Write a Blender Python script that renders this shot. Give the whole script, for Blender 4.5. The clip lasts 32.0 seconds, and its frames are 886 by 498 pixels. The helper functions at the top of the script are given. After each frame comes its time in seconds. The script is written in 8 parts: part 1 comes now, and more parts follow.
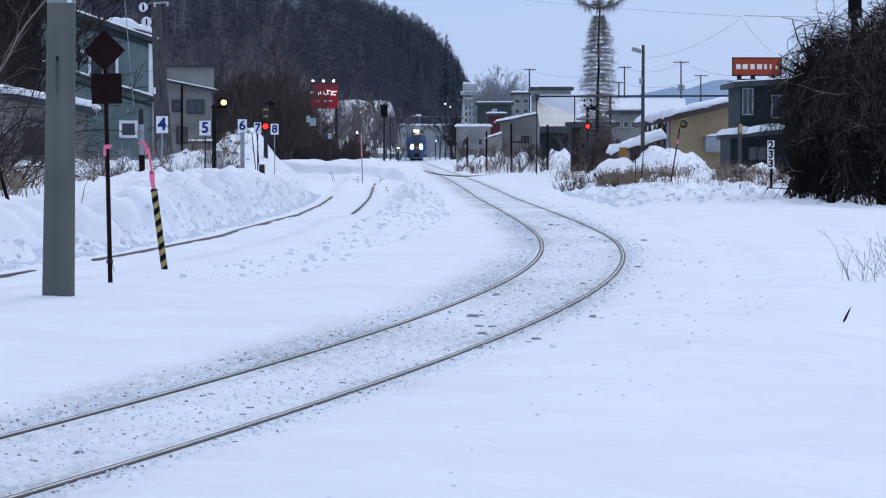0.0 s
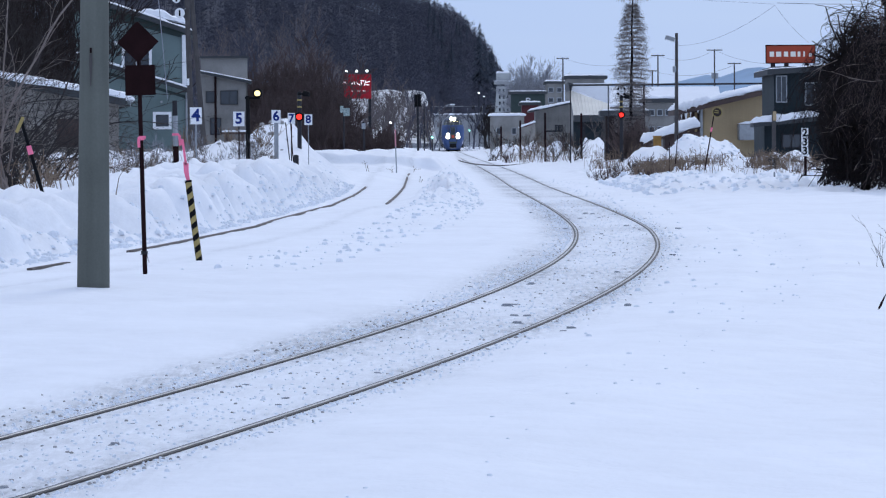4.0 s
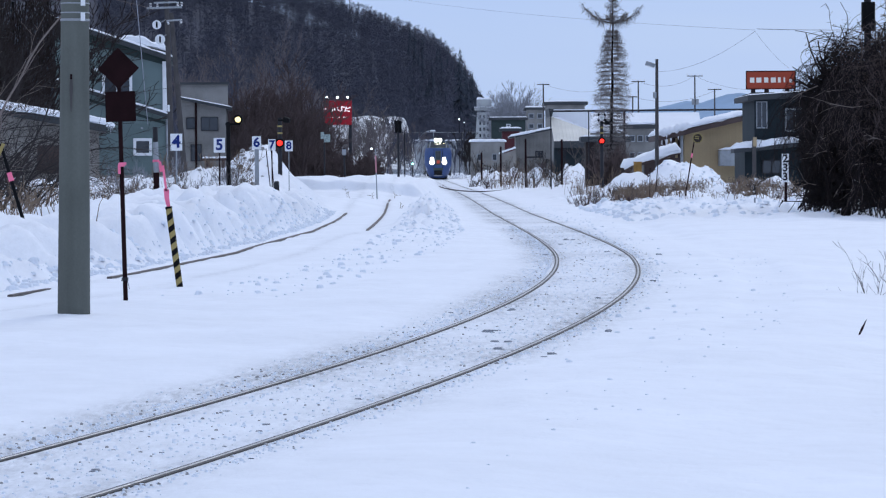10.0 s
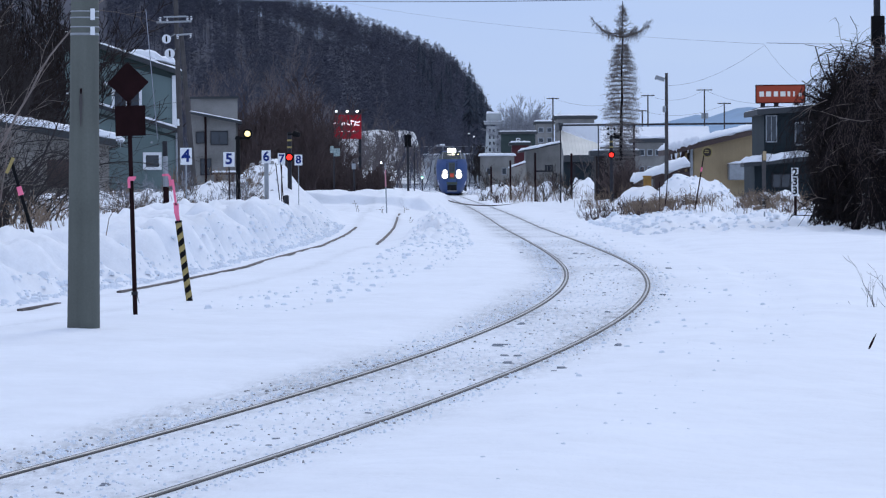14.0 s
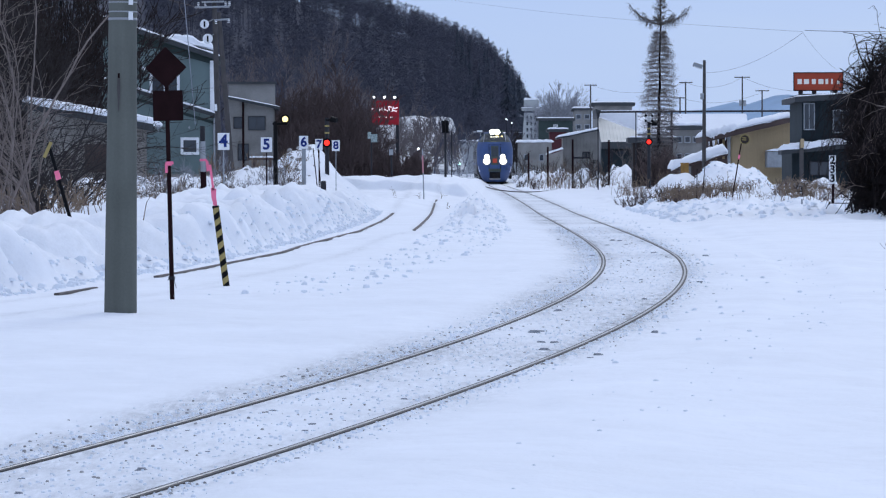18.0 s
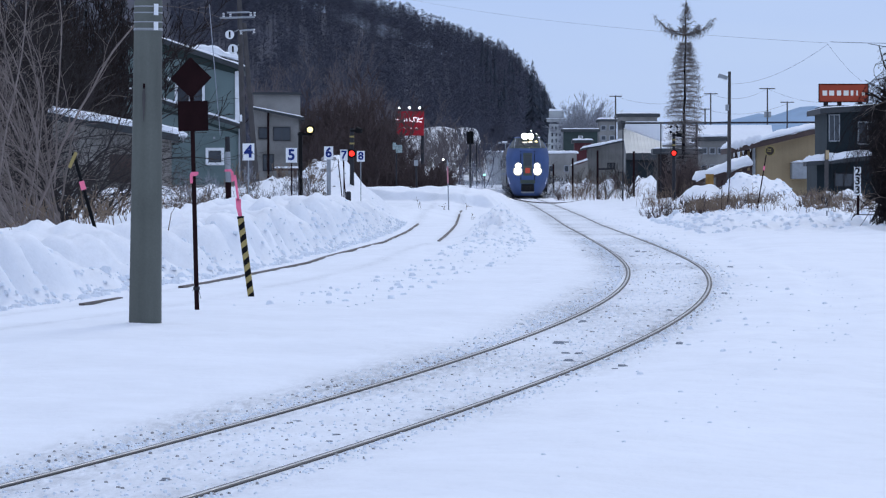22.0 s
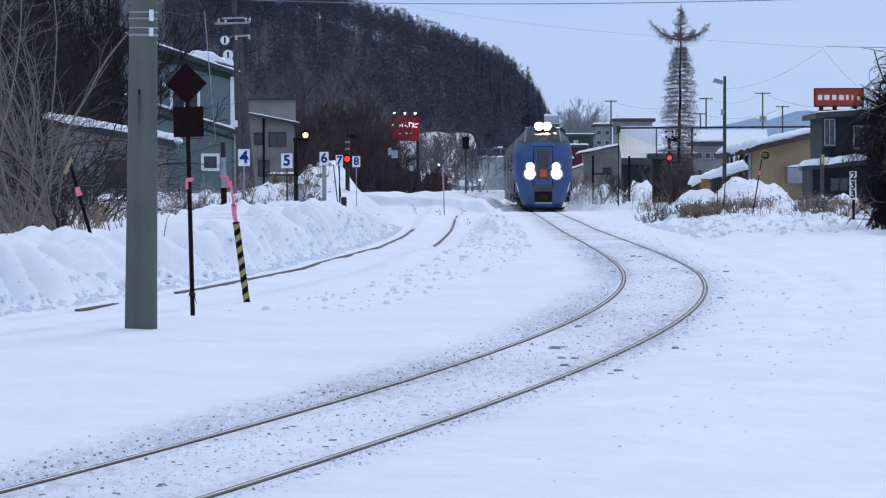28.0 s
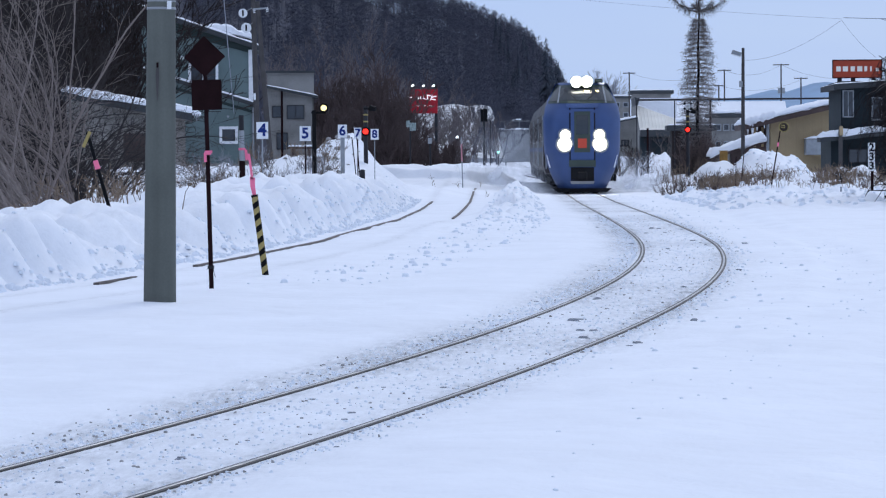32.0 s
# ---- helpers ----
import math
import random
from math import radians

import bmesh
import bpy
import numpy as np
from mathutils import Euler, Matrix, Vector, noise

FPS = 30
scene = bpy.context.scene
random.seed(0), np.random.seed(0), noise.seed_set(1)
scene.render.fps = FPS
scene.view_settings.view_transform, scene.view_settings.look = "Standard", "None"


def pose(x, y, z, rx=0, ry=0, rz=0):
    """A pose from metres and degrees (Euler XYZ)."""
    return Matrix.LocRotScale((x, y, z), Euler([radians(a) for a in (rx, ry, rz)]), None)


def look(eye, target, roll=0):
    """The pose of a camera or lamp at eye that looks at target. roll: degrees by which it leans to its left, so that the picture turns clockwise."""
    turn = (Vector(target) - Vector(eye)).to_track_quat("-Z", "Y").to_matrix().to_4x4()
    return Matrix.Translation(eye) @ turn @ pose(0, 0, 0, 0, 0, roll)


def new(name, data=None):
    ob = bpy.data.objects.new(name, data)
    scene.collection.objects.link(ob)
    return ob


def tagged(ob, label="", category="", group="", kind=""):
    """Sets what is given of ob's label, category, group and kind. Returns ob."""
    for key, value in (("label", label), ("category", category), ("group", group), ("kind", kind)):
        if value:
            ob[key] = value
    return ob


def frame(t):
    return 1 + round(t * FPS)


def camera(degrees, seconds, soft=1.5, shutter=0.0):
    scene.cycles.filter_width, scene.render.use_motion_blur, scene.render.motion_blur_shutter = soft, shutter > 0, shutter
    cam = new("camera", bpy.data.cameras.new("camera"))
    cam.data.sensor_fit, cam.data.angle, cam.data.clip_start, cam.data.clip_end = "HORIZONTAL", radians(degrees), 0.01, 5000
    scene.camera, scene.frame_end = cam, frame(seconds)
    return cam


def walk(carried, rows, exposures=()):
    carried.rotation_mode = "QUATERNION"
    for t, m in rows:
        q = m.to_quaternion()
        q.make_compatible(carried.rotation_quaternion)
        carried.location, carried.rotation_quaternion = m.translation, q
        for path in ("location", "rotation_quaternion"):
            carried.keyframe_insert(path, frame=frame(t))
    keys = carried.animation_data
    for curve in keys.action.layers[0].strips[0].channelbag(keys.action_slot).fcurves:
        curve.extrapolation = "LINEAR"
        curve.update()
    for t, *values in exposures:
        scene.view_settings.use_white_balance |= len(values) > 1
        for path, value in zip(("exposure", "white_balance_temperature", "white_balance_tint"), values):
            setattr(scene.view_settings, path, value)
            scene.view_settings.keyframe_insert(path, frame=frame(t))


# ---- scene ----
EYE_HEIGHT = 1.379
cam = camera(11.195, 32.0, soft=1.2)
# seconds, turn to the left, tilt, roll: a hand-held long lens
TURNS = [
    (0, 0.000, -1.249, 0.000), (0.5, -0.001, -1.256, -0.050), (1, 0.000, -1.278, -0.154), (1.5, -0.001, -1.308, -0.223),
    (2, 0.025, -1.313, -0.209), (2.5, 0.112, -1.327, -0.211), (3, 0.244, -1.345, -0.202), (3.5, 0.398, -1.382, -0.282),
    (5.5, 0.356, -1.295, -0.509), (6, 0.226, -1.167, -0.455), (6.5, 0.149, -1.077, -0.499), (7, 0.112, -1.033, -0.504),
    (7.5, 0.123, -1.034, -0.517), (8, 0.153, -1.042, -0.536), (8.5, 0.159, -1.029, -0.542), (9, 0.159, -1.031, -0.486),
    (9.5, 0.162, -1.040, -0.422), (10, 0.189, -1.051, -0.398), (10.5, 0.226, -1.028, -0.378), (11, 0.276, -0.988, -0.449),
    (11.5, 0.319, -0.947, -0.438), (12, 0.335, -0.912, -0.482), (12.5, 0.327, -0.880, -0.453), (13, 0.307, -0.870, -0.441),
    (13.5, 0.286, -0.864, -0.400), (14, 0.310, -0.872, -0.417), (14.5, 0.360, -0.877, -0.370), (16.5, 0.539, -0.991, -0.149),
    (17, 0.615, -1.034, -0.154), (17.5, 0.703, -1.045, -0.213), (18, 0.780, -1.045, -0.173), (18.5, 0.833, -1.038, -0.168),
    (19, 0.868, -1.024, -0.112), (19.5, 0.908, -1.018, -0.069), (20, 0.933, -0.988, -0.066), (20.5, 0.973, -0.965, -0.067),
    (21, 1.007, -0.937, -0.111), (21.5, 1.048, -0.908, -0.059), (22, 1.093, -0.907, -0.071), (22.5, 1.114, -0.920, -0.042),
    (23, 1.110, -0.949, -0.113), (23.5, 1.114, -0.970, -0.151), (24, 1.094, -0.974, -0.197), (24.5, 1.087, -0.963, -0.187),
    (25, 1.075, -0.954, -0.176), (25.5, 1.058, -0.937, -0.191), (27.5, 1.037, -0.875, -0.205), (28, 1.038, -0.841, -0.195),
    (28.5, 1.043, -0.849, -0.305), (29, 1.055, -0.898, -0.364), (29.5, 1.074, -1.006, -0.372), (30, 1.091, -1.073, -0.418),
    (30.5, 1.095, -1.109, -0.354), (31, 1.127, -1.124, -0.331), (31.5, 1.175, -1.141, -0.285), (32, 1.275, -1.189, -0.329)]
walk(cam, [(t, pose(0, 0, EYE_HEIGHT, 90 + tilt, 0, turn) @ pose(0, 0, 0, 0, 0, roll)) for t, turn, tilt, roll in TURNS],
     exposures=[(0, 0.0), (32, 0.0)])

# ---- light: an even, bluish winter overcast ----
world = bpy.data.worlds.new("sky")
scene.world = world
world.use_nodes = True
wn, wl = world.node_tree.nodes, world.node_tree.links
wn.clear()
w_out = wn.new("ShaderNodeOutputWorld")
w_sky = wn.new("ShaderNodeTexSky")
w_sky.sky_type = "NISHITA"
w_sky.sun_disc = False
w_sky.sun_elevation, w_sky.sun_rotation = radians(31), radians(16)
w_sky.air_density, w_sky.dust_density, w_sky.ozone_density = 1.0, 2.0, 2.0
w_b1 = wn.new("ShaderNodeBackground")
w_b1.inputs[1].default_value = 0.006
w_cloud = wn.new("ShaderNodeBackground")
w_geo = wn.new("ShaderNodeTexCoord")
w_sep = wn.new("ShaderNodeSeparateXYZ")
w_ramp = wn.new("ShaderNodeValToRGB")
w_ramp.color_ramp.elements[0].position, w_ramp.color_ramp.elements[0].color = 0.0, (0.5, 0.68, 1.02, 1)
w_ramp.color_ramp.elements[1].position, w_ramp.color_ramp.elements[1].color = 0.55, (0.67, 0.78, 1.05, 1)
e = w_ramp.color_ramp.elements.new(0.04)
e.color = (0.43, 0.62, 1.02, 1)
w_noise = wn.new("ShaderNodeTexNoise")
w_noise.inputs["Scale"].default_value = 9.0
w_noise.inputs["Detail"].default_value = 3.0
w_map = wn.new("ShaderNodeMapping")
w_map.inputs["Scale"].default_value = (1, 1, 6)
w_mix = wn.new("ShaderNodeMixRGB")
w_mix.blend_type, w_mix.inputs[0].default_value = "SOFT_LIGHT", 0.18
w_add = wn.new("ShaderNodeAddShader")
wl.new(w_geo.outputs["Generated"], w_sep.inputs[0])
wl.new(w_geo.outputs["Generated"], w_map.inputs[0])
wl.new(w_map.outputs[0], w_noise.inputs["Vector"])
wl.new(w_sep.outputs[2], w_ramp.inputs[0])
wl.new(w_ramp.outputs[0], w_mix.inputs[1])
wl.new(w_noise.outputs["Fac"], w_mix.inputs[2])
wl.new(w_mix.outputs[0], w_cloud.inputs[0])
w_cloud.inputs[1].default_value = 0.845
wl.new(w_sky.outputs[0], w_b1.inputs[0])
wl.new(w_b1.outputs[0], w_add.inputs[0])
wl.new(w_cloud.outputs[0], w_add.inputs[1])
wl.new(w_add.outputs[0], w_out.inputs[0])

sun = new("sun", bpy.data.lights.new("sun", "SUN"))
sun.data.energy, sun.data.angle, sun.data.color = 0.7, radians(18), (0.93, 0.96, 1.0)
sun.matrix_world = look((50, 230, 110), (0, 60, 0))


# ---- materials ----
def material(name, base, rough=0.7, metal=0.0, scale=6.0, var=0.25, bump=0.15, fine=60.0, spec=0.22, tint=None, emit=None, power=0.0, coat=0.0):
    """A surface with two scales of variation in colour, roughness and relief."""
    m = bpy.data.materials.new(name)
    m.use_nodes = True
    n, l = m.node_tree.nodes, m.node_tree.links
    b = n["Principled BSDF"]
    b.inputs["Metallic"].default_value = metal
    b.inputs["Specular IOR Level"].default_value = spec
    b.inputs["Coat Weight"].default_value = coat
    geo = n.new("ShaderNodeTexCoord")
    big, small = n.new("ShaderNodeTexNoise"), n.new("ShaderNodeTexNoise")
    big.inputs["Scale"].default_value, big.inputs["Detail"].default_value = scale, 5
    small.inputs["Scale"].default_value, small.inputs["Detail"].default_value = fine, 4
    l.new(geo.outputs["Object"], big.inputs["Vector"])
    l.new(geo.outputs["Object"], small.inputs["Vector"])
    info = n.new("ShaderNodeObjectInfo")
    low = [c * (1 - var) for c in base]
    high = [min(1, c * (1 + var)) for c in (tint or base)]
    ramp = n.new("ShaderNodeValToRGB")
    ramp.color_ramp.elements[0].position, ramp.color_ramp.elements[0].color = 0.3, (*low, 1)
    ramp.color_ramp.elements[1].position, ramp.color_ramp.elements[1].color = 0.7, (*high, 1)
    add = n.new("ShaderNodeMath")
    add.operation = "MULTIPLY_ADD"
    add.inputs[1].default_value = 0.3
    l.new(small.outputs["Fac"], add.inputs[0])
    mul = n.new("ShaderNodeMath")
    mul.operation = "MULTIPLY_ADD"
    mul.inputs[1].default_value = 0.7
    rnd = n.new("ShaderNodeMath")
    rnd.operation = "MULTIPLY_ADD"
    rnd.inputs[1].default_value, rnd.inputs[2].default_value = 0.12, -0.06
    l.new(info.outputs["Random"], rnd.inputs[0])
    l.new(big.outputs["Fac"], mul.inputs[0])
    l.new(rnd.outputs[0], mul.inputs[2])
    l.new(mul.outputs[0], add.inputs[2])
    l.new(add.outputs[0], ramp.inputs[0])
    l.new(ramp.outputs[0], b.inputs["Base Color"])
    rr = n.new("ShaderNodeMapRange")
    rr.inputs["To Min"].default_value, rr.inputs["To Max"].default_value = max(0.03, rough - 0.12), min(1, rough + 0.12)
    l.new(small.outputs["Fac"], rr.inputs["Value"])
    l.new(rr.outputs[0], b.inputs["Roughness"])
    if bump:
        bp = n.new("ShaderNodeBump")
        bp.inputs["Strength"].default_value, bp.inputs["Distance"].default_value = bump, 0.02
        l.new(add.outputs[0], bp.inputs["Height"])
        l.new(bp.outputs[0], b.inputs["Normal"])
    if emit:
        b.inputs["Emission Color"].default_value = (*emit, 1)
        b.inputs["Emission Strength"].default_value = power
    return m


def streaked(name, base):
    """Concrete with long rain streaks running down it, a coarse and a fine set."""
    m = material(name, base, 0.85, scale=1.3, var=0.2, bump=0.25, fine=45)
    n, l = m.node_tree.nodes, m.node_tree.links
    b = n["Principled BSDF"]
    geo, mp = n.new("ShaderNodeTexCoord"), n.new("ShaderNodeMapping")
    mp.inputs["Scale"].default_value = (9, 9, 0.6)
    tx = n.new("ShaderNodeTexNoise")
    tx.inputs["Scale"].default_value, tx.inputs["Detail"].default_value = 1.0, 5
    l.new(geo.outputs["Object"], mp.inputs[0])
    l.new(mp.outputs[0], tx.inputs["Vector"])
    mr = n.new("ShaderNodeMapRange")
    mr.inputs["From Min"].default_value, mr.inputs["From Max"].default_value = 0.3, 0.7
    mr.inputs["To Min"].default_value, mr.inputs["To Max"].default_value = 0.88, 1.1
    l.new(tx.outputs["Fac"], mr.inputs["Value"])
    mix = n.new("ShaderNodeMixRGB")
    mix.blend_type = "MULTIPLY"
    mix.inputs[0].default_value = 1.0
    l.new(b.inputs["Base Color"].links[0].from_socket, mix.inputs[1])
    l.new(mr.outputs[0], mix.inputs[2])
    l.new(mix.outputs[0], b.inputs["Base Color"])
    return m


def snow_material(name, ground=False):
    """Fresh snow, bluish-white; on the ground with grey-brown grit where the dirt attribute says so."""
    m = material(name, (0.86, 0.88, 0.92), 0.75, scale=0.5, var=0.05, bump=0.0, fine=4.0, spec=0.25)
    n, l = m.node_tree.nodes, m.node_tree.links
    b = n["Principled BSDF"]
    b.inputs["Subsurface Weight"].default_value = 0.0
    geo = n.new("ShaderNodeTexCoord")
    f1, f2 = n.new("ShaderNodeTexNoise"), n.new("ShaderNodeTexNoise")
    f1.inputs["Scale"].default_value, f1.inputs["Detail"].default_value = 3.5, 6
    f2.inputs["Scale"].default_value, f2.inputs["Detail"].default_value = 22.0, 5
    for f in (f1, f2):
        l.new(geo.outputs["Object"], f.inputs["Vector"])
    b1, b2 = n.new("ShaderNodeBump"), n.new("ShaderNodeBump")
    b1.inputs["Strength"].default_value, b1.inputs["Distance"].default_value = 0.35, 0.06
    b2.inputs["Strength"].default_value, b2.inputs["Distance"].default_value = 0.35, 0.015
    l.new(f1.outputs["Fac"], b1.inputs["Height"])
    l.new(f2.outputs["Fac"], b2.inputs["Height"])
    l.new(b1.outputs[0], b2.inputs["Normal"])
    l.new(b2.outputs[0], b.inputs["Normal"])
    if ground:
        at = n.new("ShaderNodeAttribute")
        at.attribute_name = "dirt"
        grit = n.new("ShaderNodeTexNoise")
        grit.inputs["Scale"].default_value, grit.inputs["Detail"].default_value = 14.0, 8
        grit.inputs["Roughness"].default_value = 0.75
        gm = n.new("ShaderNodeMapping")
        gm.inputs["Scale"].default_value = (1, 0.16, 1)
        l.new(geo.outputs["Object"], gm.inputs[0])
        l.new(gm.outputs[0], grit.inputs["Vector"])
        mr = n.new("ShaderNodeMapRange")
        mr.inputs["From Min"].default_value, mr.inputs["From Max"].default_value = 0.33, 0.68
        l.new(grit.outputs["Fac"], mr.inputs["Value"])
        mu = n.new("ShaderNodeMath")
        mu.operation = "MULTIPLY"
        l.new(mr.outputs[0], mu.inputs[0])
        l.new(at.outputs["Fac"], mu.inputs[1])
        mu.use_clamp = True
        mix = n.new("ShaderNodeMixRGB")
        mix.inputs[2].default_value = (0.27, 0.28, 0.3, 1)
        old = b.inputs["Base Color"].links[0].from_socket
        l.new(old, mix.inputs[1])
        l.new(mu.outputs[0], mix.inputs[0])
        l.new(mix.outputs[0], b.inputs["Base Color"])
    return m


SNOW_GROUND = snow_material("snow_ground", True)
SNOW = snow_material("snow")
SNOW_LUMP = material("snow_lump", (0.8, 0.85, 0.92), 0.8, scale=3, var=0.08, bump=0.4, fine=30)
ICE = material("dirty_ice", (0.3, 0.32, 0.35), 0.6, scale=8, var=0.4, bump=0.4, fine=40)
RAIL_STEEL = material("rail_steel", (0.055, 0.05, 0.048), 0.6, 0.2, scale=2, var=0.4, bump=0.2)
RAIL_HEAD = material("rail_head", (0.3, 0.285, 0.28), 0.32, 0.95, scale=2, var=0.25, bump=0.05)
RUST_RAIL = material("rusty_rail", (0.14, 0.122, 0.116), 0.8, 0.2, scale=5, var=0.4, bump=0.3)
GRIT = material("grit_and_cinders", (0.34, 0.335, 0.33), 0.9, scale=8, var=0.5, bump=0.2, fine=40)
# pale grey: painted haze on the far poplars, caught snow on dry bushes
HAZE_SNOW_TWIG = material("pale_hazy_snowy_twigs", (0.3, 0.31, 0.34), 0.95, scale=0.5, var=0.2, bump=0.0)
# brown-grey mist below the hill is mixed into this twig colour
MIST_TWIG = material("hazed_grey_brown_twigs", (0.145, 0.125, 0.128), 0.95, scale=0.5, var=0.25, bump=0.0)
FADED_PLATE = material("faded_green_plate", (0.16, 0.25, 0.24), 0.5, scale=12, var=0.5, bump=0.05, tint=(0.3, 0.36, 0.36))
WALL_CONCRETE = material("pale_concrete", (0.3, 0.31, 0.32), 0.9, scale=0.3, var=0.35, bump=0.2, fine=3)
POLE_CONCRETE = streaked("spun_concrete", (0.115, 0.123, 0.11))
WOOD_POLE = material("weathered_wood_pole", (0.075, 0.07, 0.07), 0.85, scale=3, var=0.3, bump=0.3)
RUST = material("dark_rust_paint", (0.016, 0.006, 0.007), 0.75, scale=5, var=0.4, bump=0.15, spec=0.08)
DARK_METAL = material("dark_metal", (0.03, 0.03, 0.035), 0.55, 0.3, scale=6, var=0.3, bump=0.1)
GREY_METAL = material("grey_metal", (0.32, 0.34, 0.36), 0.5, 0.5, scale=4, var=0.2, bump=0.1)
BLACK = material("black_paint", (0.009, 0.009, 0.01), 0.6, scale=6, var=0.3, bump=0.1, spec=0.06)
YELLOW = material("yellow_paint", (0.33, 0.26, 0.1), 0.6, scale=8, var=0.2, bump=0.1)
PINK = material("pink_tape", (0.95, 0.2, 0.33), 0.55, scale=10, var=0.12, bump=0.2)
WHITE = material("white_paint", (0.78, 0.8, 0.82), 0.6, scale=5, var=0.08, bump=0.05)
BLUE = material("blue_figure", (0.01, 0.028, 0.17), 0.6, scale=6, var=0.1, bump=0)
SIDING = material("grey_green_siding", (0.15, 0.205, 0.205), 0.7, scale=0.8, var=0.18, bump=0.1, fine=20)
TRIM_DARK = material("dark_green_trim", (0.035, 0.052, 0.05), 0.6, scale=1.5, var=0.2, bump=0.1)
ROOF_DARK = material("dark_roof_sheet", (0.055, 0.06, 0.065), 0.6, 0.2, scale=1, var=0.2, bump=0.1)
GLASS = material("dark_glass", (0.03, 0.035, 0.045), 0.12, 0.0, scale=1, var=0.3, bump=0.0, spec=0.8)
PLASTER = material("stained_plaster", (0.23, 0.225, 0.215), 0.9, scale=0.7, var=0.4, bump=0.15, fine=15)
PLASTER_WARM = material("warm_plaster", (0.27, 0.255, 0.235), 0.9, scale=0.7, var=0.35, bump=0.15, fine=15)
TAN = material("tan_cladding", (0.43, 0.33, 0.2), 0.75, scale=0.5, var=0.14, bump=0.1, fine=12)
NAVY_SIDING = material("dark_slate_siding", (0.019, 0.029, 0.035), 0.7, scale=0.8, var=0.25, bump=0.1, fine=12)
CREAM_SHEET = material("cream_sheet", (0.8, 0.77, 0.7), 0.65, 0.0, scale=0.6, var=0.12, bump=0.1, fine=12)
BROWN_WALL = material("brown_boards", (0.085, 0.06, 0.055), 0.8, scale=1, var=0.35, bump=0.2)
TOWER = material("grey_tower_render", (0.38, 0.4, 0.4), 0.85, scale=0.5, var=0.15, bump=0.1, fine=10)
SHOP_RED = material("dark_red_front", (0.075, 0.02, 0.024), 0.6, scale=2, var=0.2, bump=0.05)
RED_BOARD = material("red_board", (0.33, 0.012, 0.022), 0.5, scale=2, var=0.15, bump=0)
TIMBER_DARK = material("dark_timber", (0.03, 0.022, 0.021), 0.85, scale=1.5, var=0.35, bump=0.3, fine=14)
ORANGE_BOARD = material("orange_board", (0.36, 0.06, 0.03), 0.55, scale=1.5, var=0.12, bump=0)
SHRUB_TWIG = material("brown_shrub_twigs", (0.21, 0.175, 0.16), 0.9, scale=4, var=0.35, bump=0.0)
BARK = material("bare_twigs", (0.04, 0.034, 0.033), 0.9, scale=4, var=0.35, bump=0.0)
BARK_GREY = material("frosted_twigs", (0.125, 0.108, 0.1), 0.9, scale=4, var=0.35, bump=0.0)
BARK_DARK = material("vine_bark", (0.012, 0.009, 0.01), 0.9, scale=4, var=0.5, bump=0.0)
THICKET_TWIG = material("dark_thicket_twigs", (0.082, 0.06, 0.058), 0.95, scale=0.6, var=0.3, bump=0.0)
REDTWIG = material("reddish_twigs", (0.105, 0.078, 0.073), 0.9, scale=4, var=0.3, bump=0.0)
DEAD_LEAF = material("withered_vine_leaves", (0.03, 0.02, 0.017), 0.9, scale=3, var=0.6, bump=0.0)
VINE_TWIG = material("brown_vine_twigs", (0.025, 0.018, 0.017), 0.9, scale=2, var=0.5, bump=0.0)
LARCH_TWIG = material("pale_larch_twigs", (0.19, 0.17, 0.165), 0.9, scale=4, var=0.3, bump=0.0)
STRAW = material("dry_grass", (0.23, 0.17, 0.125), 0.9, scale=4, var=0.35, bump=0.0)
# hillside colours carry a bluish tint that stands for haze over the distance
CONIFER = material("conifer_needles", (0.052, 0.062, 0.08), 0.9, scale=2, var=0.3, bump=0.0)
LARCH = material("hazed_bare_larch", (0.076, 0.079, 0.104), 0.9, scale=0.2, var=0.3, bump=0.0)
HILL_FLOOR = material("hazed_undergrowth", (0.05, 0.054, 0.075), 0.95, scale=0.05, var=0.4, bump=0.0, fine=0.6)
HILL_SNOWY = material("snowy_slope", (0.06, 0.062, 0.072), 0.95, scale=0.45, var=0.6, bump=0.0, fine=1.8, tint=(0.62, 0.64, 0.68))
# pale blue of the distant air is put into the mountains' base colour
FAR_BLUE = material("hazed_far_mountain", (0.25, 0.36, 0.5), 0.95, scale=0.01, var=0.2, bump=0.0, fine=0.05)
TRAIN_BLUE = material("train_blue", (0.046, 0.086, 0.22), 0.4, 0.05, scale=1.5, var=0.12, bump=0.05, fine=25, coat=0.3)
TRAIN_GREEN = material("train_dark_band", (0.06, 0.08, 0.07), 0.4, 0.1, scale=1.5, var=0.2, bump=0.05)
TRAIN_SILVER = material("train_steel_side", (0.06, 0.052, 0.052), 0.5, 0.4, scale=1.5, var=0.25, bump=0.05)
TRAIN_BLACK = material("train_underframe", (0.012, 0.012, 0.014), 0.7, 0.1, scale=3, var=0.4, bump=0.1)
TRAIN_GLASS = material("windscreen_glass", (0.025, 0.03, 0.035), 0.1, 0.0, scale=1, var=0.2, bump=0, spec=0.7)
HEADLIGHT = material("headlight_glow", (1, 0.97, 0.85), 0.3, emit=(1.0, 0.95, 0.8), power=30, bump=0, var=0)
# emission for an added ring that imitates the glare round each headlight
HEADLIGHT_GLARE = material("headlight_glare_ring", (1, 0.95, 0.8), 0.3, emit=(1.0, 0.88, 0.62), power=2.2, bump=0, var=0)
FADED_PINK = material("faded_pink", (0.5, 0.22, 0.25), 0.6, scale=10, var=0.2, bump=0.1)
